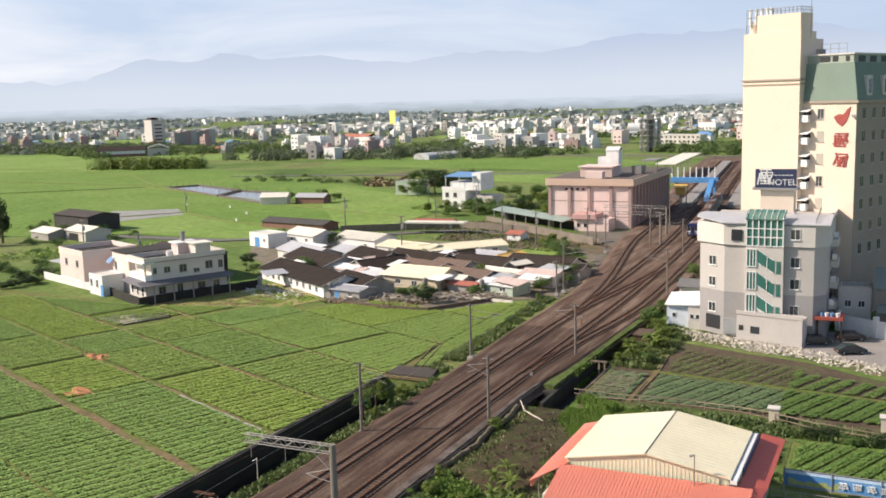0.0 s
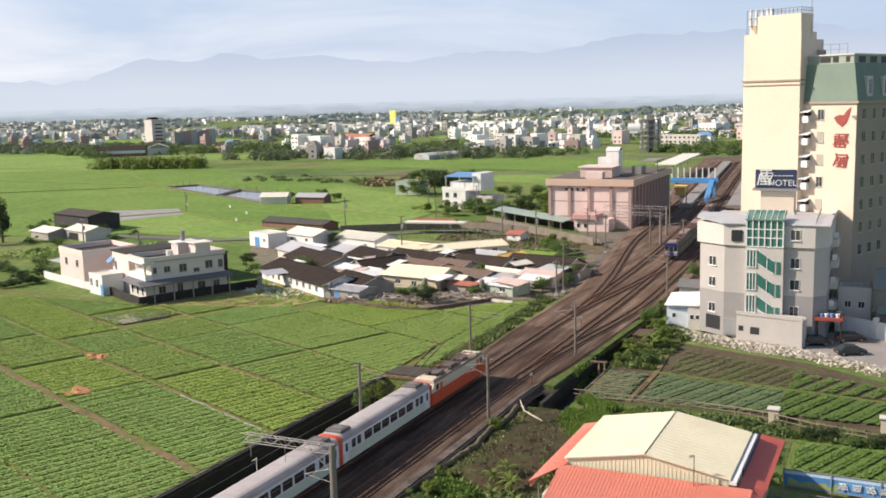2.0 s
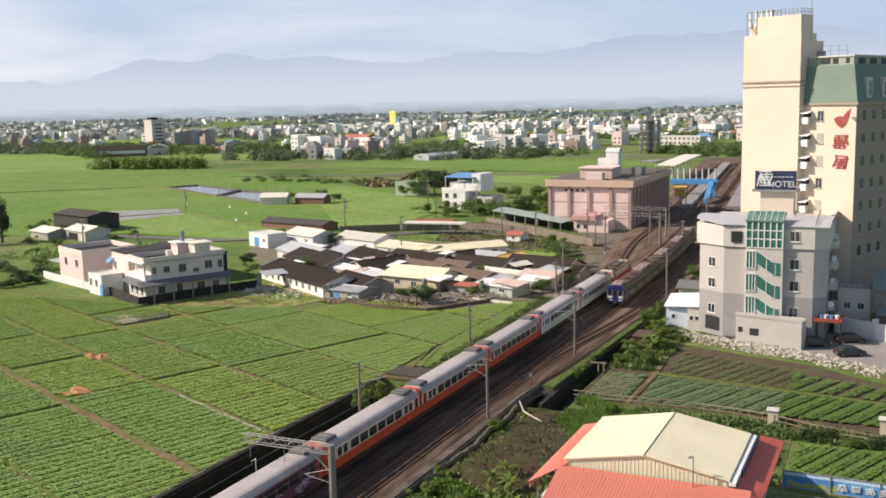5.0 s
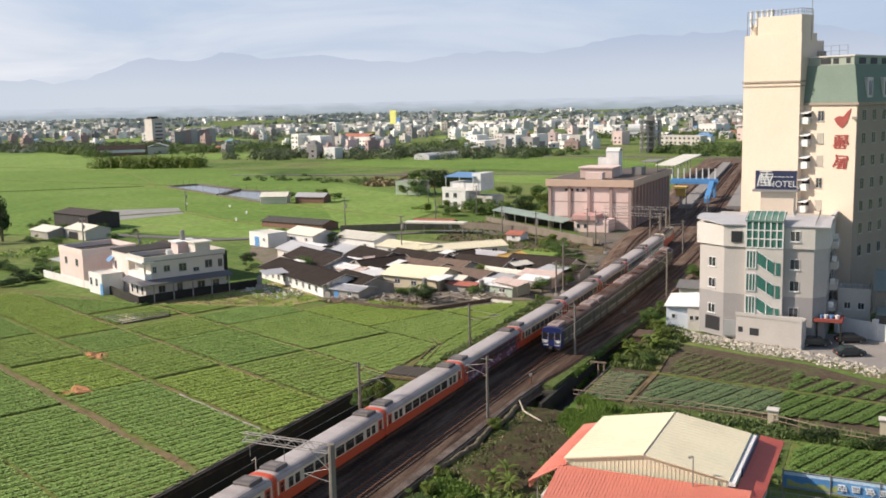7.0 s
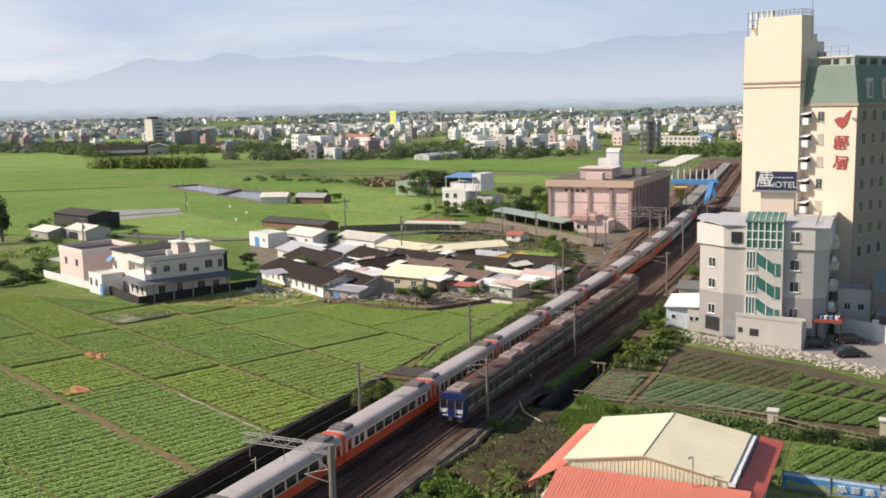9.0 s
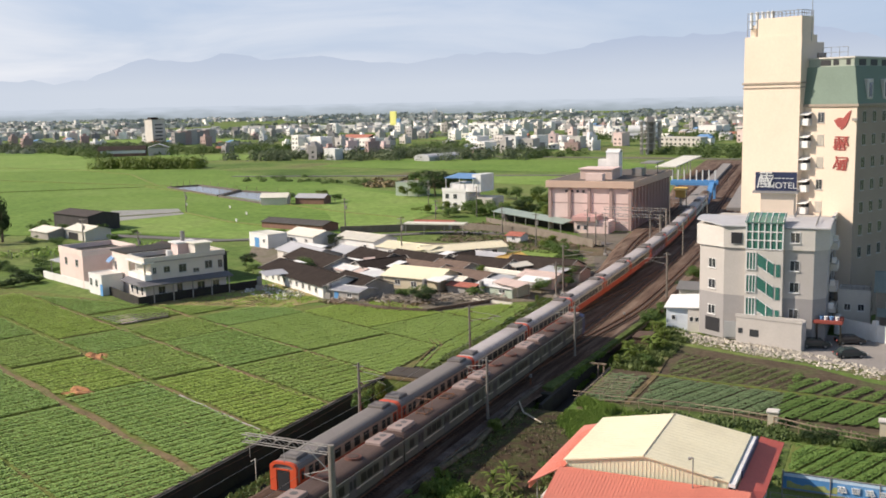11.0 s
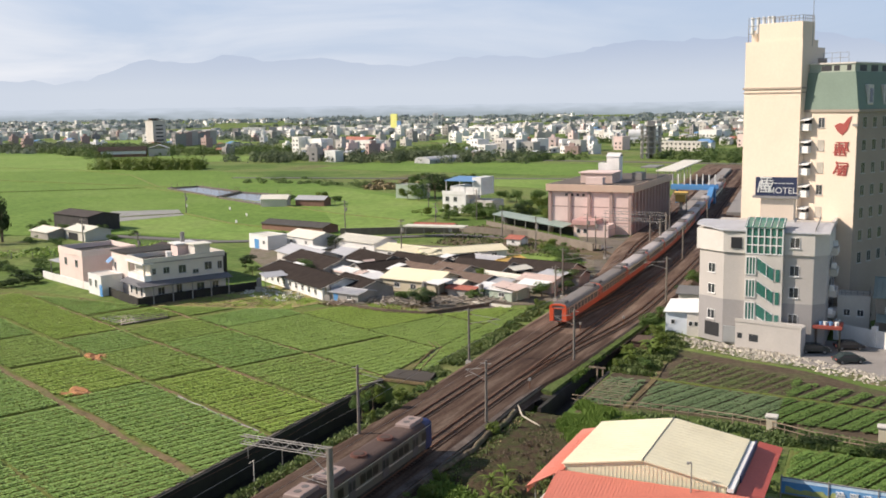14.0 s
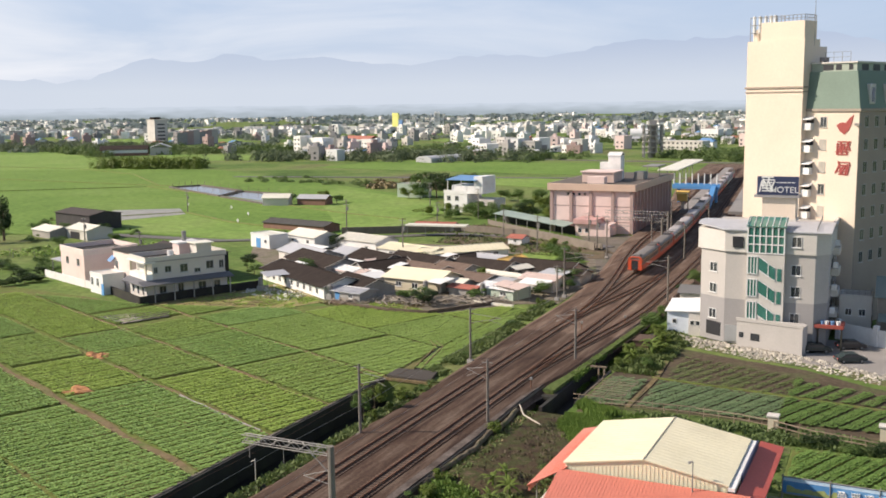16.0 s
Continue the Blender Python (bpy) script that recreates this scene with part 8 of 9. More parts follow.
def weeds(name, label, area, count, material, size=(0.25, 0.6), high=(0.2, 0.6), seed=1, zf=None):
    """Loose tufts scattered over a plan outline given as quads of corners."""
    rnd = random.Random(seed)
    verts, faces = [], []
    for _ in range(count):
        q = rnd.choice(area)
        f, g = rnd.random(), rnd.random()
        a, b, c, d = [Vector(p) for p in q]
        p = a.lerp(b, f).lerp(d.lerp(c, f), g)
        if noise.noise((p.x * 0.35, p.y * 0.35, seed)) < -0.15:
            continue
        z = zf(p.x, p.y) if zf else ground_z(p.x, p.y)
        for _ in range(4):
            an = rnd.uniform(0, 6.28)
            dx, dy = math.cos(an), math.sin(an)
            s, h = rnd.uniform(*size), rnd.uniform(*high)
            o = len(verts)
            cx, cy = p.x + rnd.gauss(0, 0.25), p.y + rnd.gauss(0, 0.25)
            verts += [(cx - dy * s * 0.4, cy + dx * s * 0.4, z + h * 0.15), (cx + dy * s * 0.4, cy - dx * s * 0.4, z + h * 0.15), (cx + dy * s * 0.3 + dx * s * 0.7, cy - dx * s * 0.3 + dy * s * 0.7, z + h), (cx - dy * s * 0.3 + dx * s * 0.7, cy + dx * s * 0.3 + dy * s * 0.7, z + h * 0.9)]
            faces.append((o, o + 1, o + 2, o + 3))
    return tagged(raw(name, verts, faces, material), label, "weeds", kind="stuff")


def build_bare_bank():
    """Trodden earth with humps, sinking under the weeds at its ragged edge."""
    nx, ny, x0, x1, y0, y1 = 46, 96, -42.2, -29.8, 84.0, 113.0
    verts, faces = [], []
    for j in range(ny + 1):
        for i in range(nx + 1):
            x, y = x0 + (x1 - x0) * i / nx, y0 + (y1 - y0) * j / ny
            edge = min((x - x0) / 2.0 + 0.35, (x1 - x) / 4.0, (y - y0) / 5.0, (y1 - y) / 3.5, 1.0)
            rag = 0.9 * noise.noise((x * 0.35, y * 0.35, 4.0)) + 0.35 * noise.noise((x * 1.1, y * 1.1, 9.0))
            verts.append((x, y, -1.62 + 0.62 * max(-0.3, min(1.0, edge * 1.3 + rag * 0.7)) + 0.10 * noise.noise((x * 1.7, y * 1.7, 2.0))))
    for j in range(ny):
        for i in range(nx):
            a = j * (nx + 1) + i
            faces.append((a, a + 1, a + nx + 2, a + nx + 1))
    ob = raw("bare_bank", verts, faces, ground_mat("bare bank earth", [(0.034, 0.025, 0.017), (0.072, 0.05, 0.032), (0.055, 0.065, 0.022), (0.125, 0.092, 0.06)], 0.7, 3.2, 1.0))
    ob.data.shade_smooth()
    tagged(ob, "humped dark brown earth bank with ragged weedy edges", "earth", kind="structure")
    # ridge of earth and roots along the kerb
    ridge_line = [(-42.2, 84), (-42.0, 90), (-41.4, 95), (-41.9, 100), (-41.6, 105), (-42.3, 111)]
    pts = []
    for a, b in zip(ridge_line, ridge_line[1:]):
        pts += [Vector((*Vector(a).lerp(Vector(b), k / 6), -0.85)) for k in range(6)]
    pts = [p + Vector((0.25 * noise.noise(p * 0.6), 0, 0.22 * noise.noise(p * 0.9))) for p in pts]
    tagged(part("earth_ridge", tube(pts, 0.34, 7), ground_mat("pale ridge earth", [(0.10, 0.08, 0.055), (0.17, 0.14, 0.10), (0.09, 0.10, 0.04)], 0.6, 2.5, 0.9), smooth=True), "crooked ridge of pale earth along the kerb", "earth", kind="structure")


build_bare_bank()


def banana_plant(x, y, z, high, seed):
    rnd = random.Random(seed)
    t = thing("banana_plant", "banana plant with long torn yellow-green leaves", "plant", pose(x, y, z, 0, 0, rnd.uniform(0, 360)), "banana plants")
    part("stem", R((0, 0, -0.2), (0.05, 0, high * 0.5), 0.13, 8, 0.08), LUSH, t)
    for k in range(9):
        a, lift, L = k * 2.4 + rnd.uniform(-0.3, 0.3), rnd.uniform(0.35, 1.1), high * rnd.uniform(0.5, 0.75)
        bm = bmesh.new()
        prev = None
        for i in range(6):
            f = i / 5
            r, h = L * f * math.cos(lift * (1 - 0.4 * f)), high * 0.48 + L * (f * math.sin(lift) - 0.75 * f * f * (1.2 - lift * 0.5))
            w = 0.24 * high / 3 * math.sin(math.pi * (0.12 + 0.86 * f))
            d, n = Vector((math.cos(a), math.sin(a), 0)), Vector((-math.sin(a), math.cos(a), 0))
            c = d * r + Vector((0, 0, h))
            row = [bm.verts.new(c + n * w - Vector((0, 0, w * 0.35))), bm.verts.new(c), bm.verts.new(c - n * w - Vector((0, 0, w * 0.35)))]
            if prev:
                bm.faces.new((prev[0], prev[1], row[1], row[0]))
                bm.faces.new((prev[1], prev[2], row[2], row[1]))
            prev = row
        part("leaf", bm, LEAF_LIGHT, t)
    return t


for k, (x, y, hh) in enumerate(((-34.5, 147.0, 3.6), (-33.6, 144.6, 3.0), (-35.6, 140.0, 2.8), (-35.2, 89.2, 2.6), (-35.9, 87.4, 2.4), (-33.6, 86.0, 2.6), (-34.4, 83.0, 2.3), (-32.0, 82.6, 2.0))):
    banana_plant(x, y, -1.5, hh, 60 + k)
flat_patch("culvert_earth", [(-42.4, 118.5), (-40.3, 118.5), (-40.3, 127), (-41.8, 127)], -1.05, ground_mat("stained culvert earth", [(0.06, 0.05, 0.035), (0.10, 0.08, 0.055), (0.08, 0.09, 0.035)], 0.5, 2.0), "dark stained earth above the culvert", "earth")
weeds("bank_weeds", "rough green weeds on the railway bank", [((-60.2, 60), (-55.6, 60), (-55.8, 118), (-60.2, 117)), ((-60.4, 122), (-57.6, 122), (-59.6, 176), (-61.8, 176))], 6000, WEED, size=(0.16, 0.42), seed=2)
weeds("trackside_weeds", "tangled weeds and shrubs beside the railway", [((-42.0, 68), (-30, 68), (-30, 80), (-41.5, 88)), ((-36, 86), (-29.8, 80), (-29.8, 106), (-33, 108)), ((-42, 84), (-34, 84), (-33, 108), (-41, 110)), ((-41, 126), (-39.9, 126), (-38.6, 172), (-39.8, 172))], 4200, WEED, size=(0.15, 0.4), high=(0.15, 0.5), seed=3)
weeds("lush_weeds", "bright green lush weeds", [((-42.0, 68), (-30, 68), (-30, 80), (-41.5, 88)), ((-41.2, 128), (-39.9, 126), (-38.6, 172), (-40.2, 172))], 9000, LUSH, size=(0.18, 0.42), high=(0.2, 0.8), seed=4)
weeds("bank_brush", "dark brush and dead stems on the bare bank", [((-41, 92), (-33, 88), (-31.5, 100), (-37, 110))], 260, DRY_DARK, size=(0.08, 0.25), high=(0.1, 0.45), seed=26, zf=lambda x, y: -1.12)
weeds("dry_stalks", "dry brown stalks and litter", [((-41.5, 90), (-31, 88), (-31, 106), (-41, 110)), ((-101, 159), (-84, 157), (-80, 166), (-99, 166))], 1300, DRY, size=(0.15, 0.45), high=(0.1, 0.5), seed=5)
weeds("waste_scrub", "brown and green scrub on waste ground", [((-150, 262), (-119, 286), (-71, 246), (-96, 262)), ((-118, 244), (-118, 262), (-70, 248), (-80, 230))], 1500, DRY_DARK, size=(0.15, 0.35), high=(0.1, 0.4), seed=15)
weeds("waste_grass", "low green weeds on waste ground", [((-150, 262), (-119, 286), (-71, 246), (-96, 262)), ((-118, 244), (-118, 262), (-70, 248), (-80, 230))], 1000, WEED, size=(0.3, 0.6), high=(0.2, 0.6), seed=16)
weeds("bank_scrub", "low green and brown weeds on the bare bank", [((-41.5, 88), (-32, 88), (-32, 106), (-41, 111))], 1900, WEED, size=(0.12, 0.32), high=(0.15, 0.5), seed=17)
weeds("garden_weeds", "green weeds between the channel and the plots", [((-37, 134), (-31, 134), (-30, 158), (-36, 162))], 2400, WEED, seed=6, size=(0.18, 0.42), high=(0.25, 0.8))


weeds("verge_grass", "dry yellow and brown grass in front of the villa wall", [((-133, 147), (-106, 153), (-112, 160), (-127, 158))], 2200, DRY, size=(0.2, 0.45), high=(0.03, 0.16), seed=21)
weeds("verge_weeds", "light green weeds on the dry verge", [((-128, 150), (-104, 154), (-103, 162), (-119, 172))], 2600, CROP_LIGHT, size=(0.2, 0.45), high=(0.05, 0.2), seed=22)
weeds("pale_litter", "pale dry stalks and sheets lying in weeds", [((-124, 163), (-107, 158), (-106, 166), (-120, 172))], 150, mat("bleached litter", (0.6, 0.58, 0.5), 0.8, 0.2, 1, 8, 0.1, island=0.3), size=(0.2, 0.6), high=(0.15, 0.5), seed=23)
weeds("hall_scrub", "dark green scrub and weeds behind the hall", [((-12.5, 112), (8, 110.8), (8, 113), (-12.5, 118)), ((-30, 97.5), (-10.5, 97.5), (-12.5, 116.5), (-29, 116.5))], 5200, LEAF_MID, size=(0.2, 0.5), high=(0.15, 0.6), seed=25, zf=lambda x, y: -1.46)
weeds("tall_grass", "tall fresh green grass behind the hall", [((-36, 108), (-30.2, 98), (-24, 112), (-36, 118)), ((-36.4, 112), (-31, 104), (-28, 112), (-36, 118))], 11000, LUSH, size=(0.07, 0.16), high=(0.45, 1.0), seed=24)


# ---- east side: channel, vegetable plots, trellis ----
def build_east_plots():
    for k in range(7):
        t = thing("vine_row", "row of trellised green vines on wires", "vine row", group="vine rows")
        a, b = Vector((-215 + 4.6 * k, 176 + 2.6 * k)), Vector((-203 + 4.6 * k, 203 + 2.6 * k))
        rnd = random.Random(k)
        vs, fs = [], []
        for i in range(150):
            p = a.lerp(b, rnd.random()) + Vector((rnd.gauss(0, 0.25), rnd.gauss(0, 0.25)))
            o = len(vs)
            z = FIELD + rnd.uniform(0.4, 1.4)
            an = rnd.uniform(0, 6.28)
            dx, dy = 0.4 * math.cos(an), 0.4 * math.sin(an)
            vs += [(p.x - dx, p.y - dy, z - 0.2), (p.x + dy, p.y - dx, z - 0.1), (p.x + dx, p.y + dy, z + 0.25), (p.x - dy, p.y + dx, z + 0.1)]
            fs.append((o, o + 1, o + 2, o + 3))
        tagged(raw("foliage", vs, fs, CROP, t), kind="stuff")
        for f in (0, 0.33, 0.66, 1.0):
            p = a.lerp(b, f)
            part("stake", R((p.x, p.y, FIELD), (p.x, p.y, FIELD + 1.7), 0.07, 5), STEEL, t)
    # channel walls and culvert carry their shade in the near-black colour
    tagged(part("east_channel_wall", B(-40.3, -39.85, 113, 166, -3.4, -1.0), DARK_CONCRETE), "shade-darkened concrete channel wall", "wall", kind="structure")
    tagged(part("east_channel_wall", B(-37.35, -36.95, 118, 160, -3.4, -1.4), DARK_CONCRETE), "shade-darkened concrete channel wall", "wall", kind="structure")
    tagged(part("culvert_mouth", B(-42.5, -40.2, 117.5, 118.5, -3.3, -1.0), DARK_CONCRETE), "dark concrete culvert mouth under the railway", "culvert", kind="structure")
    tagged(part("culvert_side", B(-43.0, -42.45, 111.9, 118.5, -3.3, -0.85), DARK_CONCRETE), "shade-darkened concrete culvert side wall", "culvert", kind="structure")
    flat_patch("east_channel_water", [(-39.85, 112.2), (-37.35, 112.2), (-37.35, 165.8), (-39.85, 165.8)], -3.0, mat("dark channel water", (0.03, 0.03, 0.025)), "dark shallow channel water", "water")
    tagged(part("grass_strip", ribbon(bmesh.new(), [(-41.2, 119), (-40.9, 130), (-40.1, 150), (-39.2, 172)], 1.5, -0.55, -1.3), ground_mat("edge grass", [(0.06, 0.055, 0.03), (0.085, 0.12, 0.032), (0.13, 0.15, 0.055)], 0.6, 2.5, 0.8)), "bright grass strip on the channel edge", "grass", kind="structure")
    # culvert on the west side
    c = thing("culvert_box", "broad concrete culvert roof with dark side", "culvert")
    part("roof", prism(bmesh.new(), [(-64.4, 118.2), (-57.6, 117.8), (-58.6, 122.6), (-64.6, 122.0)], -2.6, -0.75), mat("brown concrete", (0.06, 0.05, 0.04), 0.9, 0.2, 0.5, 5, 0.3, dirt=(0.1, 0.09, 0.07)), c)
    part("rim", prism(bmesh.new(), [(-64.3, 117.5), (-57.0, 117.4), (-57.0, 117.75), (-64.9, 117.9)], -1.3, -0.95), PATH, c)
    # small irrigation channel running off it
    d = thing("irrigation_channel", "narrow concrete irrigation channel", "channel")
    for o in (-0.55, 0.55):
        part("wall", ribbon(bmesh.new(), [(-62.0 + o, 122.5), (-63.6 + o, 130), (-64.9 + o, 136.5), (-67.5 + o, 139.5)], 0.16, FIELD + 0.3, FIELD - 0.2), PATH, d)
    part("bed", ribbon(bmesh.new(), [(-62.0, 122.5), (-63.6, 130), (-64.9, 136.5), (-67.5, 139.5)], 0.9, FIELD + 0.12, FIELD - 0.1), DARK_CONCRETE, d)
    # plots
    base = [(-36.5, 117.8), (-28.0, 118.6), (-12.5, 118.4), (8, 112.5), (8, 134), (-4, 139.5), (-12, 145), (-21, 147.5), (-30.5, 151), (-33, 146), (-36.5, 140)]
    flat_patch("east_plot_soil", base, -1.44, SOIL, "brown tilled soil of vegetable plots", "soil")
    flat_patch("hall_verge", [(-36.0, 113), (-30.8, 108.5), (-30.5, 97.2), (-10.2, 97.2), (-10.4, 110.8), (8, 110.9), (8, 112.3), (-12.5, 118.2), (-28, 118.4), (-36, 117.6)], -1.46, ground_mat("weedy earth behind the hall", [(0.07, 0.10, 0.03), (0.11, 0.155, 0.04), (0.13, 0.105, 0.065)], 0.3, 1.6, 0.8), "dark weedy earth behind the hall", "earth")
    flat_patch("east_green_plot", [(-10, 96), (8, 96), (8, 110.8), (-10.2, 110.4)], -1.42, FURROW, "green planted plot beside the hall", "soil")
    inside = lambda x0, x1, y0, y1: (lambda x, y: x0 < x < x1 and y0 < y < y1)
    kw = dict(edge=99, z=-1.44)
    # rows run along b; plots told apart by colour and height
    def plot(m, label, cut, **k):
        plant_rows("crop_parcel", -95, -25, 85, 152, m, label, cut=cut, **{**kw, **k})
    bed = (-0.58, -0.29, 0.0, 0.29, 0.58)
    plot(CROP_BLUE, "beds of blue-green leafy vegetables in brown soil", lambda x, y: -29.5 < x < -13 and 119.2 < y < 131.5 - (x + 29) * 0.12, gap=2.1, wide=0.36, dens=0.26, lines=(-0.72, -0.43, -0.15, 0.15, 0.43, 0.72), bare=0.03)
    plot(CROP_EAST, "beds of green leafy vegetables in brown soil", lambda x, y: -13 < x < 7 and 119.2 < y < 131.5 - (x + 29) * 0.12, gap=2.1, wide=0.36, dens=0.26, lines=(-0.68, -0.4, -0.13, 0.13, 0.4, 0.68), high=0.4, bare=0.0)
    plot(CROP_EAST, "beds of green vegetables below the rubble bank", lambda x, y: -13 < x < 5 and 132.8 - (x + 29) * 0.12 < y < 145 - (x + 29) * 0.36, gap=2.3, wide=0.36, dens=0.32, lines=bed, bare=0.1)
    plot(WEED, "sparse weedy rows on brown soil", lambda x, y: -29 < x < -12 and 132.5 - (x + 29) * 0.12 < y < 146 - (x + 29) * 0.33, gap=1.7, wide=0.26, high=0.2, dens=0.25, lines=(-0.4, -0.13, 0.13, 0.4), bare=0.4)
    plot(CROP_BLUE, "blue-green leafy rows beside the channel", lambda x, y: -36 < x < -31.2 and 118.5 < y < 131, gap=1.5, wide=0.5, bare=0.05)
    plot(CROP_HALL, "dense bright green vegetables beside the hall", lambda x, y: -9.8 < x < 7 and 97 < y < 110, gap=1.6, wide=0.28, high=0.5, z=-1.42, dens=0.2, lines=(-0.5, -0.3, -0.1, 0.1, 0.3, 0.5))
    tagged(part("plot_path", ribbon(bmesh.new(), [(-30.6, 118.5), (-30.3, 132), (-31.4, 148)], 0.7, -1.32, -1.5), PATH), "worn earth path between plots", "path", "farm paths", "structure")
    tagged(part("plot_path", ribbon(bmesh.new(), [(-31, 133), (-16, 131.2), (4, 128)], 0.6, -1.30, -1.5), FURROW), "grassy earth path between plots", "path", "farm paths", "structure")
    # pale bamboo trellis and fence rails
    rnd = random.Random(8)
    t = thing("bamboo_trellis", "pale bamboo trellis frame over seedlings", "trellis")
    for i in range(10):
        y = 119.0 + i * 0.9
        part("pole", R((-36.3, y, -0.5 + rnd.uniform(-0.1, 0.1)), (-31.3, y + rnd.uniform(-0.4, 0.4), -0.5), 0.04, 5), WOOD, t)
    for x in (-36.2, -33.8, -31.4):
        part("pole", R((x, 118.6, -0.45), (x + rnd.uniform(-0.2, 0.2), 127.4, -0.5), 0.045, 5), WOOD, t)
        for y in (119, 123, 127):
            part("stake", R((x, y, -1.5), (x, y, -0.4), 0.04, 5), WOOD, t)
    f = thing("bamboo_fence", "long weathered bamboo rail fence", "fence")
    pts = [(-37.3, 117.6), (-33, 117.0), (-28, 117.3), (-22, 117.4), (-16.5, 116.8), (-13.5, 116.2), (-8, 114), (2, 111.8)]
    for a, b in zip(pts, pts[1:]):
        for z in (-0.2, -0.75):
            part("rail", R((*a, z), (*b, z + rnd.uniform(-0.15, 0.15)), 0.06, 5), WOOD, f)
        n = int((Vector(b) - Vector(a)).length / 1.4)
        for i in range(n):
            p = Vector(a).lerp(Vector(b), (i + 0.5) / n)
            part("stake", R((p.x, p.y, -1.6), (p.x + rnd.uniform(-0.1, 0.1), p.y, 0.0 + rnd.uniform(-0.3, 0.2)), 0.045, 5), WOOD, f)
    g = thing("gate_pier", "pale stone gate pier with flat cap", "pier", group="gate piers")
    part("shaft", B(-0.55, 0.55, -0.45, 0.45, 0, 1.7), YELLOW_WALL, g)
    part("cap", B(-0.7, 0.7, -0.6, 0.6, 1.7, 1.95, bevel=0.05), PALE_WALL, g)
    g.matrix_basis = pose(-13.0, 116.4, -1.5)
    copy_thing(g, pose(-1.2, 117.2, -1.5) @ Matrix.Diagonal((1, 1, 1.0, 1)))
    w = thing("fallen_pipe", "pale crooked bamboo pole leaning over the channel", "pole")
    bm = bmesh.new()
    for a, b in (((-42.7, 112.5, -0.6), (-40.6, 108.5, -0.7)), ((-40.6, 108.5, -0.7), (-38.2, 107.0, -1.0)), ((-38.2, 107.0, -1.0), (-35.2, 104.2, -1.3))):
        rod(bm, a, b, 0.09, 6)
    part("stem", bm, mat("bleached bamboo", (0.5, 0.45, 0.36), 0.8, 0.15, 1, 8, 0.1), w)
    # timber footing frame and rust shed by the channel
    s = thing("timber_frame", "weathered timber frame in the channel", "frame")
    for x in (-38.4, -37.6):
        part("post", B(x - 0.1, x + 0.1, 132.5, 132.7, -3.2, -0.6), WOOD, s)
    part("beam", B(-39.6, -37.2, 132.4, 132.65, -0.6, -0.4), WOOD, s)
    RUST_DARK = mat("dark weathered brick", (0.10, 0.062, 0.045), 0.95, 0.35, 0.8, 7, 0.4, dirt=(0.05, 0.06, 0.025), dirt_amount=0.7)
    r = thing("brick_ruin", "small red-brown brick ruin overgrown with shrubs", "ruin")
    part("wall", B(-37.2, -35.0, 147.5, 151.5, -1.5, 0.0), RUST_DARK, r)
    part("roof", B(-37.4, -34.8, 147.3, 151.7, 0.0, 0.15), RUST_DARK, r)
    h = thing("lineside_hut", "dark-roofed lineside hut with pale doors", "hut")
    part("wall", B(-36.2, -31.5, 176, 181, -1.0, 2.6), PALE_WALL, h)
    part("roof", gable_roof(bmesh.new(), -36.2, -31.5, 176, 181, 2.6, 3.6, 0.5), mat("dark grey tin", (0.14, 0.14, 0.14), 0.7, 0.15, 0.5, 5, 0.1), h)
    part("door", B(-35.2, -33.0, 175.95, 176.02, -1.0, 1.6), WHITE, h)
    # lineside marker posts
    for x, y in ((-47.2, 153), (-43.3, 118.5), (-41.9, 160)):
        m = thing("lineside_marker", "small rusty lineside post", "post", pose(x, y, -0.3), "lineside posts")
        part("post", R((0, 0, 0), (0, 0, 1.1), 0.1, 6), RUST, m)
        part("head", B(-0.18, 0.18, -0.12, 0.12, 1.0, 1.4, bevel=0.03), STEEL, m)
    z = thing("white_post", "slim white post with bracket beside the channel", "post", pose(-58.6, 79.5, -2.2))
    part("shaft", R((0, 0, 0), (0, 0, 3.2), 0.05, 6), PALE_WALL, z)
    part("bracket", R((0, 0, 3.1), (-0.7, 0.2, 2.7), 0.035, 5), PALE_WALL, z)
    # heaps of timber and rubble at the edge of the hamlet
    verts, faces = [], []
    for k in range(420):
        f = rnd.random()
        p = Vector((-98, 163)).lerp(Vector((-70, 174)), f) + Vector((rnd.gauss(0, 1), rnd.gauss(0, 2.0)))
        p.y = max(p.y, 159.5 if p.x < -84 else 159 + (p.x + 84) * 0.8)
        a = rnd.uniform(0, 3.14)
        d = Vector((math.cos(a), math.sin(a), rnd.uniform(-0.2, 0.3))) * rnd.uniform(0.4, 1.6)
        n = Vector((-d.y, d.x, 0)).normalized() * rnd.uniform(0.05, 0.16)
        c = Vector((p.x, p.y, FIELD + rnd.uniform(0.1, 0.7)))
        o = len(verts)
        up = Vector((0, 0, 0.12))
        for q in (c - d + n, c - d - n, c + d - n, c + d + n):
            verts += [tuple(q), tuple(q + up)]
        faces += [(o + 1, o + 3, o + 5, o + 7), (o, o + 1, o + 7, o + 6), (o + 2, o + 3, o + 1, o), (o + 4, o + 5, o + 3, o + 2), (o + 6, o + 7, o + 5, o + 4)]
    tagged(raw("timber_heap", verts, faces, mat("grey scrap timber", (0.3, 0.26, 0.21), 0.9, 0.3, 1, 8, 0.2, island=0.45)), "scattered scrap timber and debris", "debris", kind="stuff")
    wall_row([(-99, 160.4), (-85, 157.6), (-77.5, 158.4), (-70, 170.5)], 0.7, 0.3, mat("old brick edge", (0.13, 0.095, 0.07), 0.9, 0.25, 0.8, 6, 0.3), "field_edge_wall", "low brown brick edging wall by the fields")
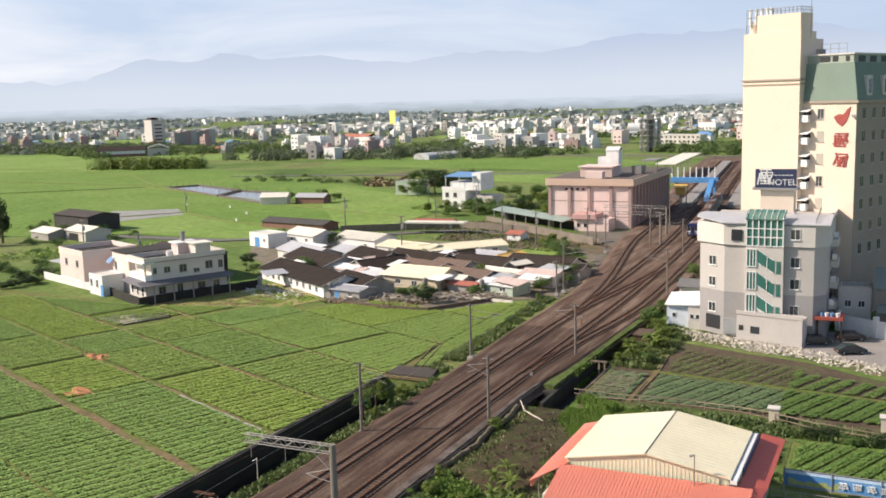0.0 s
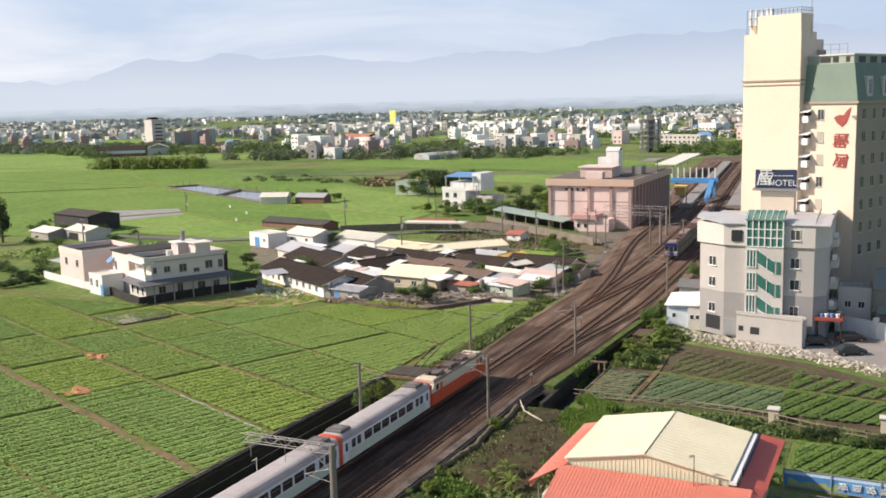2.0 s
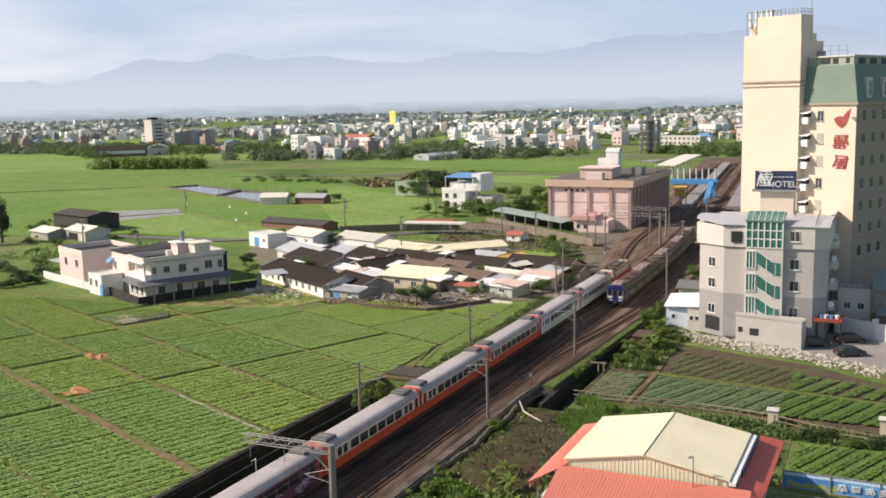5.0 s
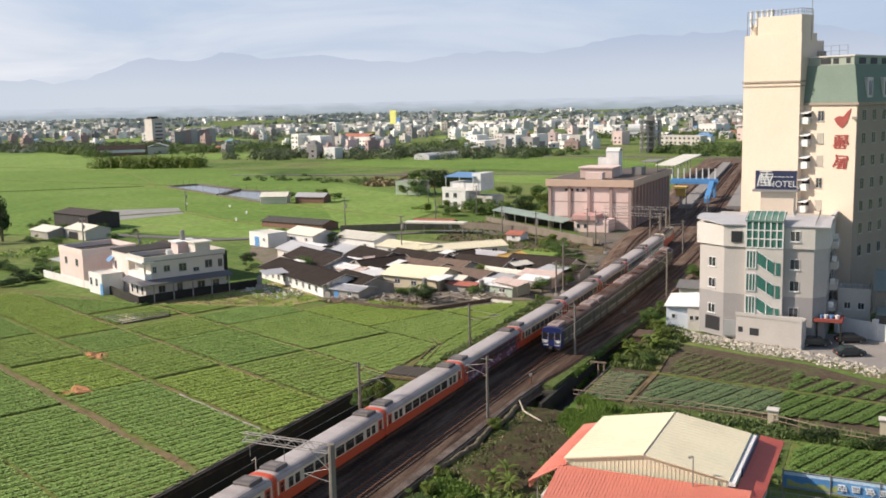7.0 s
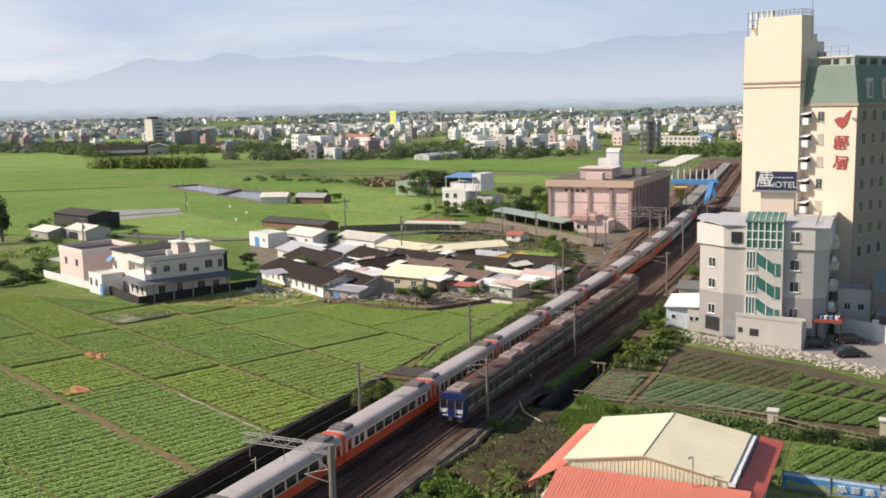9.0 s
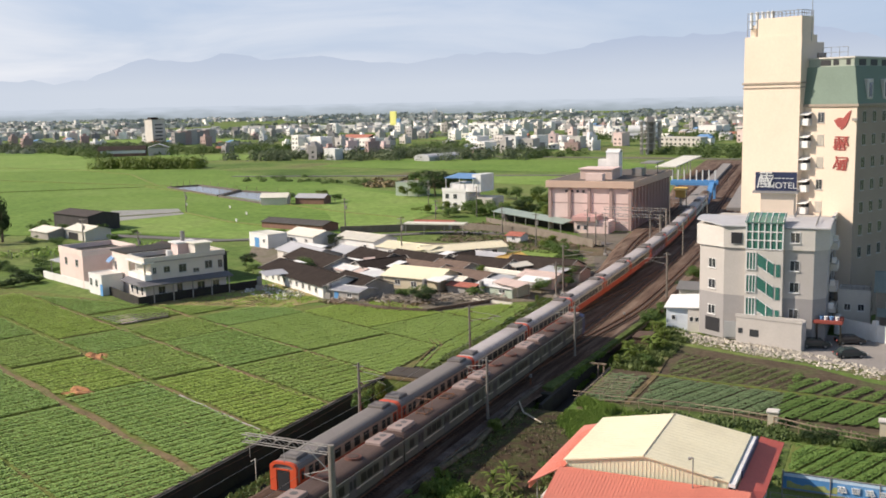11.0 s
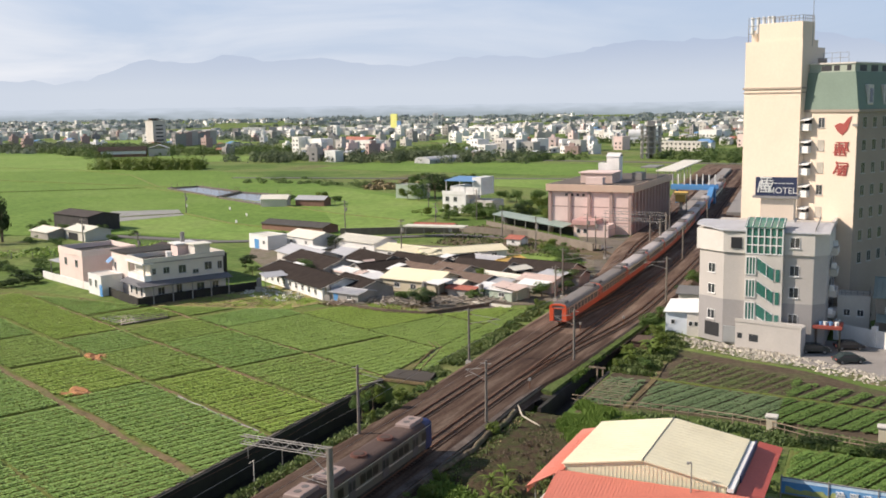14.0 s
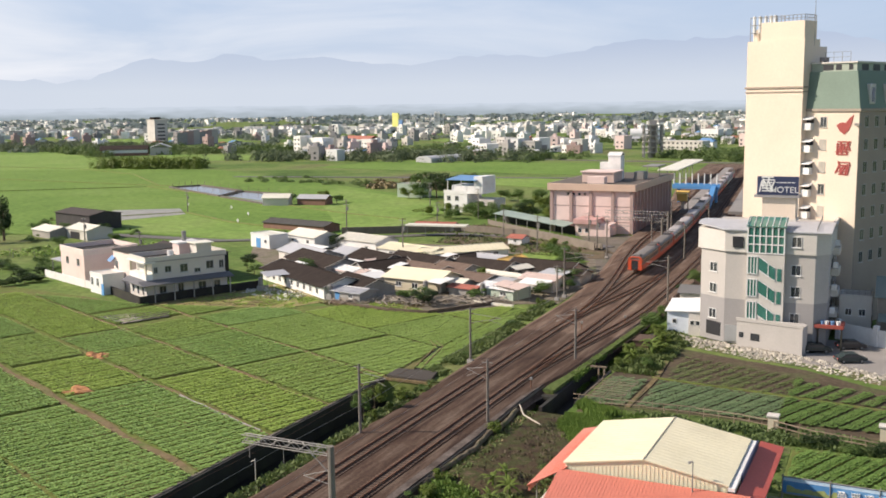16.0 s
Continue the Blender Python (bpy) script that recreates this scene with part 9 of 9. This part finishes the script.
    wall_row([(-74, 171.0), (-65.5, 169.5)], 0.5, 0.5, ROOF_PALE, "pale_kerb", "pale concrete kerb at the field end")


build_east_plots()


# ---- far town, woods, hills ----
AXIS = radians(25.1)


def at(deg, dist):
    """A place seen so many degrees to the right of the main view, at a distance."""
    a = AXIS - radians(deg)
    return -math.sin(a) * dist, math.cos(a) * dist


def town_house(x, y, w, d, h, turn, wall, roof_kind, rnd, label):
    t = thing("town_house", label, "house", pose(x, y, FIELD, 0, 0, turn), "houses of the far town")
    part("wall", B(-w / 2, w / 2, -d / 2, d / 2, -0.3, h), wall, t)
    n = max(1, int(h / 3.3))
    for i in range(n):
        z = 3.3 * i + 1.1
        bm = bmesh.new()
        k = max(1, int(w / 3.6))
        for j in range(k):
            cx = -w / 2 + w * (j + 0.5) / k
            box(bm, cx - 0.9, cx + 0.9, -d / 2 - 0.06, -d / 2 + 0.02, z, z + 1.4)
        tagged(part("window_band", bm, PANE, t), kind="stuff")
        if rnd.random() < 0.4:
            part("balcony", B(-w / 2, w / 2, -d / 2 - 1.0, -d / 2 - 0.061, z - 1.0, z - 0.2), wall, t)
    if roof_kind == 0:
        bm = bmesh.new()
        box(bm, -w / 2 - 0.15, w / 2 + 0.15, -d / 2 - 0.15, d / 2 + 0.15, h, h + 0.8)
        part("roof", bm, wall, t)
        part("stair_head", B(-w / 4, w / 8, -d / 5, d / 4, h + 0.8, h + 3.0), wall, t)
    else:
        part("roof", gable_roof(bmesh.new(), -w / 2, w / 2, -d / 2, d / 2, h, h + 1.6, 0.4, 0.15), (ROOF_GREY, ROOF_PALE, BLUE_ROOF, RUST_RED_ROOF)[rnd.randrange(4)], t)
    return t


RUST_RED_ROOF = mat("brick red tin", (0.40, 0.16, 0.11), 0.7, 0.15, 0.4, 4, 0.05)
# brighter, warmer copy of WHITE with the town's sunlight in its colour
TOWN_WHITE = mat("sunlit white town paint", (0.82, 0.80, 0.755), 0.7, 0.08, 0.3, 3, 0.03, dirt=(0.6, 0.55, 0.48), rand=0.08)
TOWN_WALLS = [(TOWN_WHITE, "white"), (TOWN_WHITE, "white"), (TOWN_WHITE, "white"), (WHITE, "white"), (PALE_WALL, "off-white"), (GREY_WALL, "grey"), (GREY_DARK, "dark grey"), (PINK, "pale pink"), (CONCRETE, "bare concrete"), (PINK_DARK, "brown tiled")]


def build_town():
    rnd = random.Random(42)
    spots = []
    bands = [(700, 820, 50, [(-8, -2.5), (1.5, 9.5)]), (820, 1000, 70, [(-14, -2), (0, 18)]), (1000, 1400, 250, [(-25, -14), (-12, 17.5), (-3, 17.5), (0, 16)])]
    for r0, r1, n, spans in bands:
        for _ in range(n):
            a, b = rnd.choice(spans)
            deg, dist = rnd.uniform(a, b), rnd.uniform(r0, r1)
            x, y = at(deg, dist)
            if noise.noise((x * 0.012, y * 0.012, 8.0)) < -0.12 and r0 > 720:
                continue
            if any((x - p) ** 2 + (y - q) ** 2 < 11 ** 2 for p, q in spots) or (x > -120 and x < 20 and y < 640):
                continue
            spots.append((x, y))
            wall, word = rnd.choice(TOWN_WALLS)
            k = 0 if rnd.random() < 0.65 else 1
            h = rnd.choice((3.4, 5.4, 6.6, 8.6, 10.5)) if k == 0 else rnd.choice((2.8, 3.2, 5.0))
            town_house(x, y, rnd.uniform(5, 10.5), rnd.uniform(6, 9), h, rnd.choice((-42, -28, -15, 4)) + rnd.uniform(-6, 6), wall, k, rnd, f"distant {word} house with {'flat' if k == 0 else 'low pitched'} roof among trees")
    # the rest of the town, out to the horizon
    verts, faces, mats = [], [], []
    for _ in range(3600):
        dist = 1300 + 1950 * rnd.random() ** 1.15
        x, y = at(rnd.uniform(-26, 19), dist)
        if noise.noise((x * 0.0022, y * 0.0022, 1.0)) < (-0.05 if x > -900 else 0.08):
            continue
        w, d, h = rnd.uniform(5, 11), rnd.uniform(5, 9), rnd.choice((2.8, 3.2, 3.6, 5, 6, 8)) * rnd.uniform(0.9, 1.1)
        if rnd.random() < 0.012:
            h *= 2.2
        if rnd.random() < 0.1:
            w, d, h = w * 2.6, d * 1.6, 7
        m = pose(x, y, FIELD, 0, 0, rnd.uniform(0, 90))
        o = len(verts)
        for p in ((-w, -d, 0), (w, -d, 0), (w, d, 0), (-w, d, 0), (-w, -d, 2 * h), (w, -d, 2 * h), (w, d, 2 * h), (-w, d, 2 * h)):
            verts.append(tuple(m @ (Vector(p) / 2)))
        faces += [(o + 4, o + 5, o + 6, o + 7), (o, o + 1, o + 5, o + 4), (o + 1, o + 2, o + 6, o + 5), (o + 2, o + 3, o + 7, o + 6), (o + 3, o, o + 4, o + 7)]
    tagged(raw("distant_town", verts, faces, mat("far town walls", (0.62, 0.595, 0.56), 0.8, 0.25, 0.02, 0.15, 0.0, island=0.62)), "pale houses of a far town on the plain", "town", kind="stuff")


def build_landmarks():
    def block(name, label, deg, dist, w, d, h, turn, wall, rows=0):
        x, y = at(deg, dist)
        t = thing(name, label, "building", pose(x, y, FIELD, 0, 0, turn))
        part("wall", B(-w / 2, w / 2, -d / 2, d / 2, 0, h), wall, t)
        part("roof", B(-w / 2 - 0.2, w / 2 + 0.2, -d / 2 - 0.2, d / 2 + 0.2, h, h + 0.7), wall, t)
        k = max(2, int(w / 3.5))
        for i in range(rows):
            bm = bmesh.new()
            for j in range(k):
                cx = -w / 2 + w * (j + 0.5) / k
                box(bm, cx - 0.8, cx + 0.8, -d / 2 - 0.06, -d / 2 + 0.02, 3.3 * i + 1.3, 3.3 * i + 2.7)
            tagged(part("window_band", bm, PANE, t), kind="stuff")
        return t
    t = block("apartment_slab", "tall grey apartment slab standing above fields", -15.8, 1055, 16, 14, 25, -22, PALE_WALL)
    part("stair_head", B(-7, 0, -4, 4, 25.7, 28), ROOF_DARK, t)
    for i in range(6):
        part("window_band", B(7.99, 8.05, -4, 4, 3.6 * i + 2, 3.6 * i + 3.4), PANE, t)
    for i in range(6):
        block("apartment_row", "drab row of narrow apartment houses", -14.6 + 0.33 * i, 1040 + 6 * i, 7, 12, 12 + (i % 3), -20, (GREY_DARK, PINK_DARK, GREY_WALL)[i % 3], 3)
    block("white_block", "white four-storey house block", -7.9, 780, 8, 12, 14, -18, TOWN_WHITE, 4)
    block("white_block", "broad white four-storey house block", -6.9, 775, 17, 12, 12.5, -18, TOWN_WHITE, 3)
    block("white_block", "white three-storey house with terraces", -5.3, 780, 14, 12, 9.5, -18, PALE_WALL, 2)
    block("white_block", "white low house block", -4.0, 850, 24, 12, 8, -18, TOWN_WHITE, 2)
    block("white_annex", "small white flat-roofed house in a field", -6.1, 690, 10, 8, 7, -12, WHITE, 1)
    t = block("red_roof_hall", "hall with red-brown roof and white front", -4.6, 900, 34, 14, 7, -18, WHITE, 1)
    part("roof_sheet", gable_roof(bmesh.new(), -17, 17, -7, 7, 7.75, 10.5, 0.6), RUST_RED_ROOF, t)
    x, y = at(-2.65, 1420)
    t = thing("advert_tower", "yellow-green hoarding with a blue board beside", "billboard", pose(x, y, FIELD, 0, 0, -10))
    part("board", B(-5.5, 5.5, -1, 1, 6, 26), YELLOW, t)
    part("support", B(-4, 4, -0.6, 0.6, 0, 6), STEEL, t)
    part("blue_board", B(5.51, 12, -1, 1, 4, 16), BLUE_ROOF, t)
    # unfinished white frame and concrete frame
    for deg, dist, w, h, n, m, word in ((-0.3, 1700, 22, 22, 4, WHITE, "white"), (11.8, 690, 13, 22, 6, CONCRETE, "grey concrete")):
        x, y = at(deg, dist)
        t = thing("building_frame", f"unfinished {word} building frame of columns and slabs", "building", pose(x, y, FIELD, 0, 0, 20))
        for i in range(n):
            part("slab", B(-w / 2, w / 2, -5, 5, h * (i + 1) / n - 0.5, h * (i + 1) / n), m, t)
        for x2 in (-w / 2 + 0.6, -w / 6, w / 6, w / 2 - 0.6):
            for y2 in (-4.5, 4.5):
                part("column", B(x2 - 0.5, x2 + 0.5, y2 - 0.4, y2 + 0.4, 0, h), m, t)
        part("core", B(-w / 5, w / 5, -1, 4, 0, h + 3), m, t)
    for deg, dist, w, h in ((11.2, 1000, 22, 12), (-0.1, 660, 32, 4.5)):
        x, y = at(deg, dist)
        t = thing("arched_hall", "pale hall with barrel-vaulted tin roof", "hall", pose(x, y, FIELD, 0, 0, 15 if w < 30 else 70))
        bm = bmesh.new()
        pts = [(math.cos(math.pi * i / 10) * 7, h * 0.5 + math.sin(math.pi * i / 10) * h * 0.45) for i in range(11)]
        a = [bm.verts.new((-w / 2, p, z)) for p, z in pts + [(-7, 0), (7, 0)]]
        b = [bm.verts.new((w / 2, p, z)) for p, z in pts + [(-7, 0), (7, 0)]]
        bm.faces.new(a)
        bm.faces.new(b[::-1])
        for i in range(len(a)):
            bm.faces.new((a[i], b[i], b[(i + 1) % len(a)], a[(i + 1) % len(a)]))
        bmesh.ops.recalc_face_normals(bm, faces=bm.faces)
        part("shell", bm, WHITE if w < 30 else ROOF_GREY, t)
        part("door", B(w / 2 - 0.05, w / 2 + 0.05, -2, 2, 0, 3), DARK, t)
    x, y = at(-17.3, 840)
    t = thing("factory_sheds", "long low factory with white front band", "factory", pose(x, y, FIELD, 0, 0, 38))
    part("wall", B(-22, 14, -8, 8, 0, 5), RUST_RED, t)
    part("front_band", B(-20, 14, -8.1, -7.99, 2.2, 4.6), WHITE, t)
    part("roof", gable_roof(bmesh.new(), -22, 14, -8, 8, 5, 8, 0.5), ROOF_DARK, t)
    part("end_hall", B(16, 32, -8, 8, 0, 6), GREY_WALL, t)
    part("end_roof", gable_roof(bmesh.new(), 16, 32, -8, 8, 6, 9, 0.5, 0.2, "y"), ROOF_GREY, t)
    for deg, dist, w in ((10.2, 820, 8), (13.6, 800, 34), (15.0, 1000, 18), (15.6, 1010, 12), (17.2, 860, 20), (9.0, 1150, 60), (3.2, 1400, 90)):
        block("town_block", "pale flat-roofed town building among trees", deg, dist, w, 12, 6.5 if w > 25 else 10, -16, (TOWN_WHITE, PALE_WALL, PINK)[int(w) % 3], 2 if w < 40 else 1)
    rnd = random.Random(31)
    for i in range(22):
        k = rnd.randrange(5)
        h = rnd.choice((5, 7, 8.5, 10.5))
        block("town_block", ("white", "off-white", "dark grey", "brown tiled", "grey")[k] + " narrow town house in a crowded row", 2.3 + 0.26 * i + rnd.uniform(-0.1, 0.1), rnd.uniform(740, 830), rnd.uniform(5, 11), 11, h, rnd.choice((-32, -20, -8)), (TOWN_WHITE, PALE_WALL, GREY_DARK, PINK_DARK, GREY_WALL)[k], int(h / 3.4))


def clump_mesh(name, label, spots, material, quads, size, seed):
    """Woods: many leafy clumps in one mesh."""
    rnd = random.Random(seed)
    verts, faces = [], []
    for x, y, r, h in spots:
        for _ in range(quads):
            d = Vector((rnd.gauss(0, 1), rnd.gauss(0, 1), abs(rnd.gauss(0, 1)))).normalized()
            k = rnd.uniform(0.6, 1.05)
            p = Vector((x + d.x * r * k, y + d.y * r * k, FIELD + d.z * h * k))
            n = (d + Vector((rnd.gauss(0, 0.35), rnd.gauss(0, 0.35), rnd.gauss(0, 0.35)))).normalized()
            t = Matrix.Rotation(rnd.uniform(0, 6.28), 3, n) @ n.orthogonal().normalized()
            b = n.cross(t)
            s = size * r * rnd.uniform(0.6, 1.3)
            o = len(verts)
            verts += [tuple(p + t * s), tuple(p + b * s * 0.8), tuple(p - t * s), tuple(p - b * s * 0.8)]
            faces.append((o, o + 1, o + 2, o + 3))
    tagged(raw(name, verts, faces, material), label, "woods", kind="stuff")


# distance haze is mixed into these leaf colours, paler than nearby trees
LEAF_FAR = leaf_mat("haze-paled far woods", (0.15, 0.185, 0.14), (0.235, 0.27, 0.20), 0.45)


# stronger painted haze for the woods nearest the horizon
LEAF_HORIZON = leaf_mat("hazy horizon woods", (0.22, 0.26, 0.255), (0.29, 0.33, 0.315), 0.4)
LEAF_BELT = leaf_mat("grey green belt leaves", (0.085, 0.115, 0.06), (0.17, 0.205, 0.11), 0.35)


def build_woods():
    rnd = random.Random(77)
    near, mid, far, hedge, belt = [], [], [], [], []
    while len(near) < 760:
        dist = rnd.uniform(430, 1000)
        deg = rnd.uniform(-26, 19)
        x, y = at(deg, dist)
        if (dist < 640 and deg > -14.5) or noise.noise((x * 0.008, y * 0.008, 5.0)) < 0.10 or (x < -200 and y < 640 and y < 480 - (x + 380) * 0.9) or (-125 < x < -40 and y < 560):
            continue
        near.append((x, y, rnd.uniform(2.5, 5.5), rnd.uniform(3, 8)))
    while len(mid) < 560:
        x, y = at(rnd.uniform(-26, 19), rnd.uniform(950, 2000))
        if noise.noise((x * 0.005, y * 0.005, 9.0)) > 0.0:
            mid.append((x, y, rnd.uniform(4, 9), rnd.uniform(3, 6.5)))
    while len(far) < 420:
        x, y = at(rnd.uniform(-27, 20), rnd.uniform(1900, 3250))
        if noise.noise((x * 0.003, y * 0.003, 2.0)) > -0.05:
            far.append((x, y, rnd.uniform(10, 26), rnd.uniform(2, 4)))
    for i in range(170):
        f = i / 169
        x, y = Vector((-462, 482)).lerp(Vector((-398, 498)), f) + Vector((rnd.gauss(0, 3), rnd.gauss(0, 4)))
        hedge.append((x, y, rnd.uniform(3, 4.5), rnd.uniform(5.5, 8.5)))
    for i in range(420):
        f, g = rnd.random(), rnd.random()
        x, y = Vector((-760, 640)).lerp(Vector((-575, 690)), f) + Vector((-90, 85)) * g + Vector((rnd.gauss(0, 5), rnd.gauss(0, 5)))
        belt.append((x, y, rnd.uniform(3, 6.5), rnd.uniform(3, 7.5)))
    for i in range(260):
        f = rnd.random()
        x, y = Vector((-420, 600)).lerp(Vector((-250, 640)), f) + Vector((rnd.gauss(0, 22), rnd.gauss(0, 22)))
        belt.append((x, y, rnd.uniform(3, 6.5), rnd.uniform(4, 8)))
    for i in range(46):
        f = i / 45
        x, y = Vector((-560, 590)).lerp(Vector((-690, 660)), f) + Vector((rnd.gauss(0, 6), rnd.gauss(0, 6)))
        near.append((x, y, rnd.uniform(3, 6), rnd.uniform(4, 7)))
    for i in range(60):
        x, y = rnd.uniform(-60, -10), rnd.uniform(560, 700)
        near.append((x, y, rnd.uniform(3, 6), rnd.uniform(4, 8)))
    for i in range(90):
        x, y = Vector((-305, 425)).lerp(Vector((-175, 400)), rnd.random()) + Vector((rnd.gauss(0, 5), rnd.gauss(0, 6)))
        near.append((x, y, rnd.uniform(1.2, 2.4), rnd.uniform(1.0, 2.6)))
    clump_mesh("near_woods", "scattered green trees and scrub between fields", near, LEAF_MID, 90, 0.15, 1)
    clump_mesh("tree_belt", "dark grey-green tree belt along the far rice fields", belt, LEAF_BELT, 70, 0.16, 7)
    clump_mesh("hedge_row", "yellow-green hedge of bamboo and shrubs", hedge, LEAF_LIGHT, 90, 0.14, 2)
    clump_mesh("town_woods", "haze-paled green trees between distant houses", mid, LEAF_FAR, 22, 0.3, 3)
    clump_mesh("far_woods", "haze-paled tree belts towards the horizon", far, LEAF_HORIZON, 14, 0.4, 4)
    d = ground_mat("dry scrub", [(0.2, 0.15, 0.08), (0.26, 0.2, 0.11)], 0.1, 0.8)
    clump_mesh("dry_scrub", "dry brown scrub bank", [(Vector((-235, 430)).lerp(Vector((-180, 395)), rnd.random()).x + rnd.gauss(0, 3), Vector((-235, 430)).lerp(Vector((-180, 395)), rnd.random()).y + rnd.gauss(0, 3), rnd.uniform(2, 4), rnd.uniform(1.5, 3)) for _ in range(50)], DRY, 40, 0.25, 6)


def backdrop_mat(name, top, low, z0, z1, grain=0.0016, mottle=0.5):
    """Far distance as plain glow with painted haze: hills pale-footed, bluer at the ridge."""
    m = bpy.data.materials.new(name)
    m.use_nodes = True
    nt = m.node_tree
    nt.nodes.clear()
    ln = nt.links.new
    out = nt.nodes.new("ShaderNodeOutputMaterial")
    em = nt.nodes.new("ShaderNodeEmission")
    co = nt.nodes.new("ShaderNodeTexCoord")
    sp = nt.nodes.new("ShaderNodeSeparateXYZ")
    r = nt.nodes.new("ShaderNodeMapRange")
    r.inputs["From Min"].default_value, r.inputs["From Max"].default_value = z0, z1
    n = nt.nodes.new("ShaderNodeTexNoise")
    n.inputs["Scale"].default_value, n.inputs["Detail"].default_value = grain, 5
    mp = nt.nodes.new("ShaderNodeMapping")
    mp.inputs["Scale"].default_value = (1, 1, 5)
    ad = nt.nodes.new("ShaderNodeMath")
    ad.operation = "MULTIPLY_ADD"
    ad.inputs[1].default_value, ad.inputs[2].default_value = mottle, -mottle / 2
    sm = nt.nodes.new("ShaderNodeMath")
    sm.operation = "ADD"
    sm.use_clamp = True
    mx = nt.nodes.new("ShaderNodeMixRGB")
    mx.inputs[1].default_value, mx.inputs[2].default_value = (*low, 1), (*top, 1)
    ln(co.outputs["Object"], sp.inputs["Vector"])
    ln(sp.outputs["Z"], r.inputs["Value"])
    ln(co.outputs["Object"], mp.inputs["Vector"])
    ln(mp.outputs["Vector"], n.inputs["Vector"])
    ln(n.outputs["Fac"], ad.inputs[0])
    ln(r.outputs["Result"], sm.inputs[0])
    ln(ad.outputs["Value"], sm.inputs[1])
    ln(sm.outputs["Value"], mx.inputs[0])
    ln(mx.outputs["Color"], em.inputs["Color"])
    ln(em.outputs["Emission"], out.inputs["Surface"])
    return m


def ridge(name, dist, deg0, deg1, height, material, label):
    verts, faces = [], []
    n = 160
    for i in range(n + 1):
        deg = deg0 + (deg1 - deg0) * i / n
        x, y = at(deg, dist)
        h = height(deg)
        x2, y2 = at(deg, dist + 60)
        verts += [(x, y, -20), (x, y, h * 0.5), (x2, y2, h)]
    for i in range(n):
        a = 3 * i
        faces += [(a, a + 3, a + 4, a + 1), (a + 1, a + 4, a + 5, a + 2)]
    tagged(raw(name, verts, faces, material), label, "hills", kind="structure")


def build_hills():
    # the plain's haze is in its glow too, paler towards the top
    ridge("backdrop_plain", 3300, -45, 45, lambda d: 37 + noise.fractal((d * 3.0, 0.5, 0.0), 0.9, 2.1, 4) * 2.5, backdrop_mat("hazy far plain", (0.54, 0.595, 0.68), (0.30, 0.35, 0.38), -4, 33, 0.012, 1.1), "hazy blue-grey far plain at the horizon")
    bump = lambda d, c, w, h: h * math.exp(-((d - c) / w) ** 2)
    rough = lambda d, s, a: a * noise.fractal((d * 0.8, s, 0.0), 0.9, 2.1, 5)
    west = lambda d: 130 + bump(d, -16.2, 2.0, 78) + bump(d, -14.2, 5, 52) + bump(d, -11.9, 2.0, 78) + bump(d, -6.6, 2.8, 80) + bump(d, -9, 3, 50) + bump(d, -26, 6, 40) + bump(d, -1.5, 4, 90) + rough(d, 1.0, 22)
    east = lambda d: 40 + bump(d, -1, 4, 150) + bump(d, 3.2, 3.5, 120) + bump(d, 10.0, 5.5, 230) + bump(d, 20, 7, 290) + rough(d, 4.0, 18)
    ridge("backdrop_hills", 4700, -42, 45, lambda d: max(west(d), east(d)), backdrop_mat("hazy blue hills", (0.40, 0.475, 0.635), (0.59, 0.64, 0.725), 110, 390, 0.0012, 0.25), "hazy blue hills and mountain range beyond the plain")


build_town()
build_landmarks()
build_woods()
build_hills()

motions()
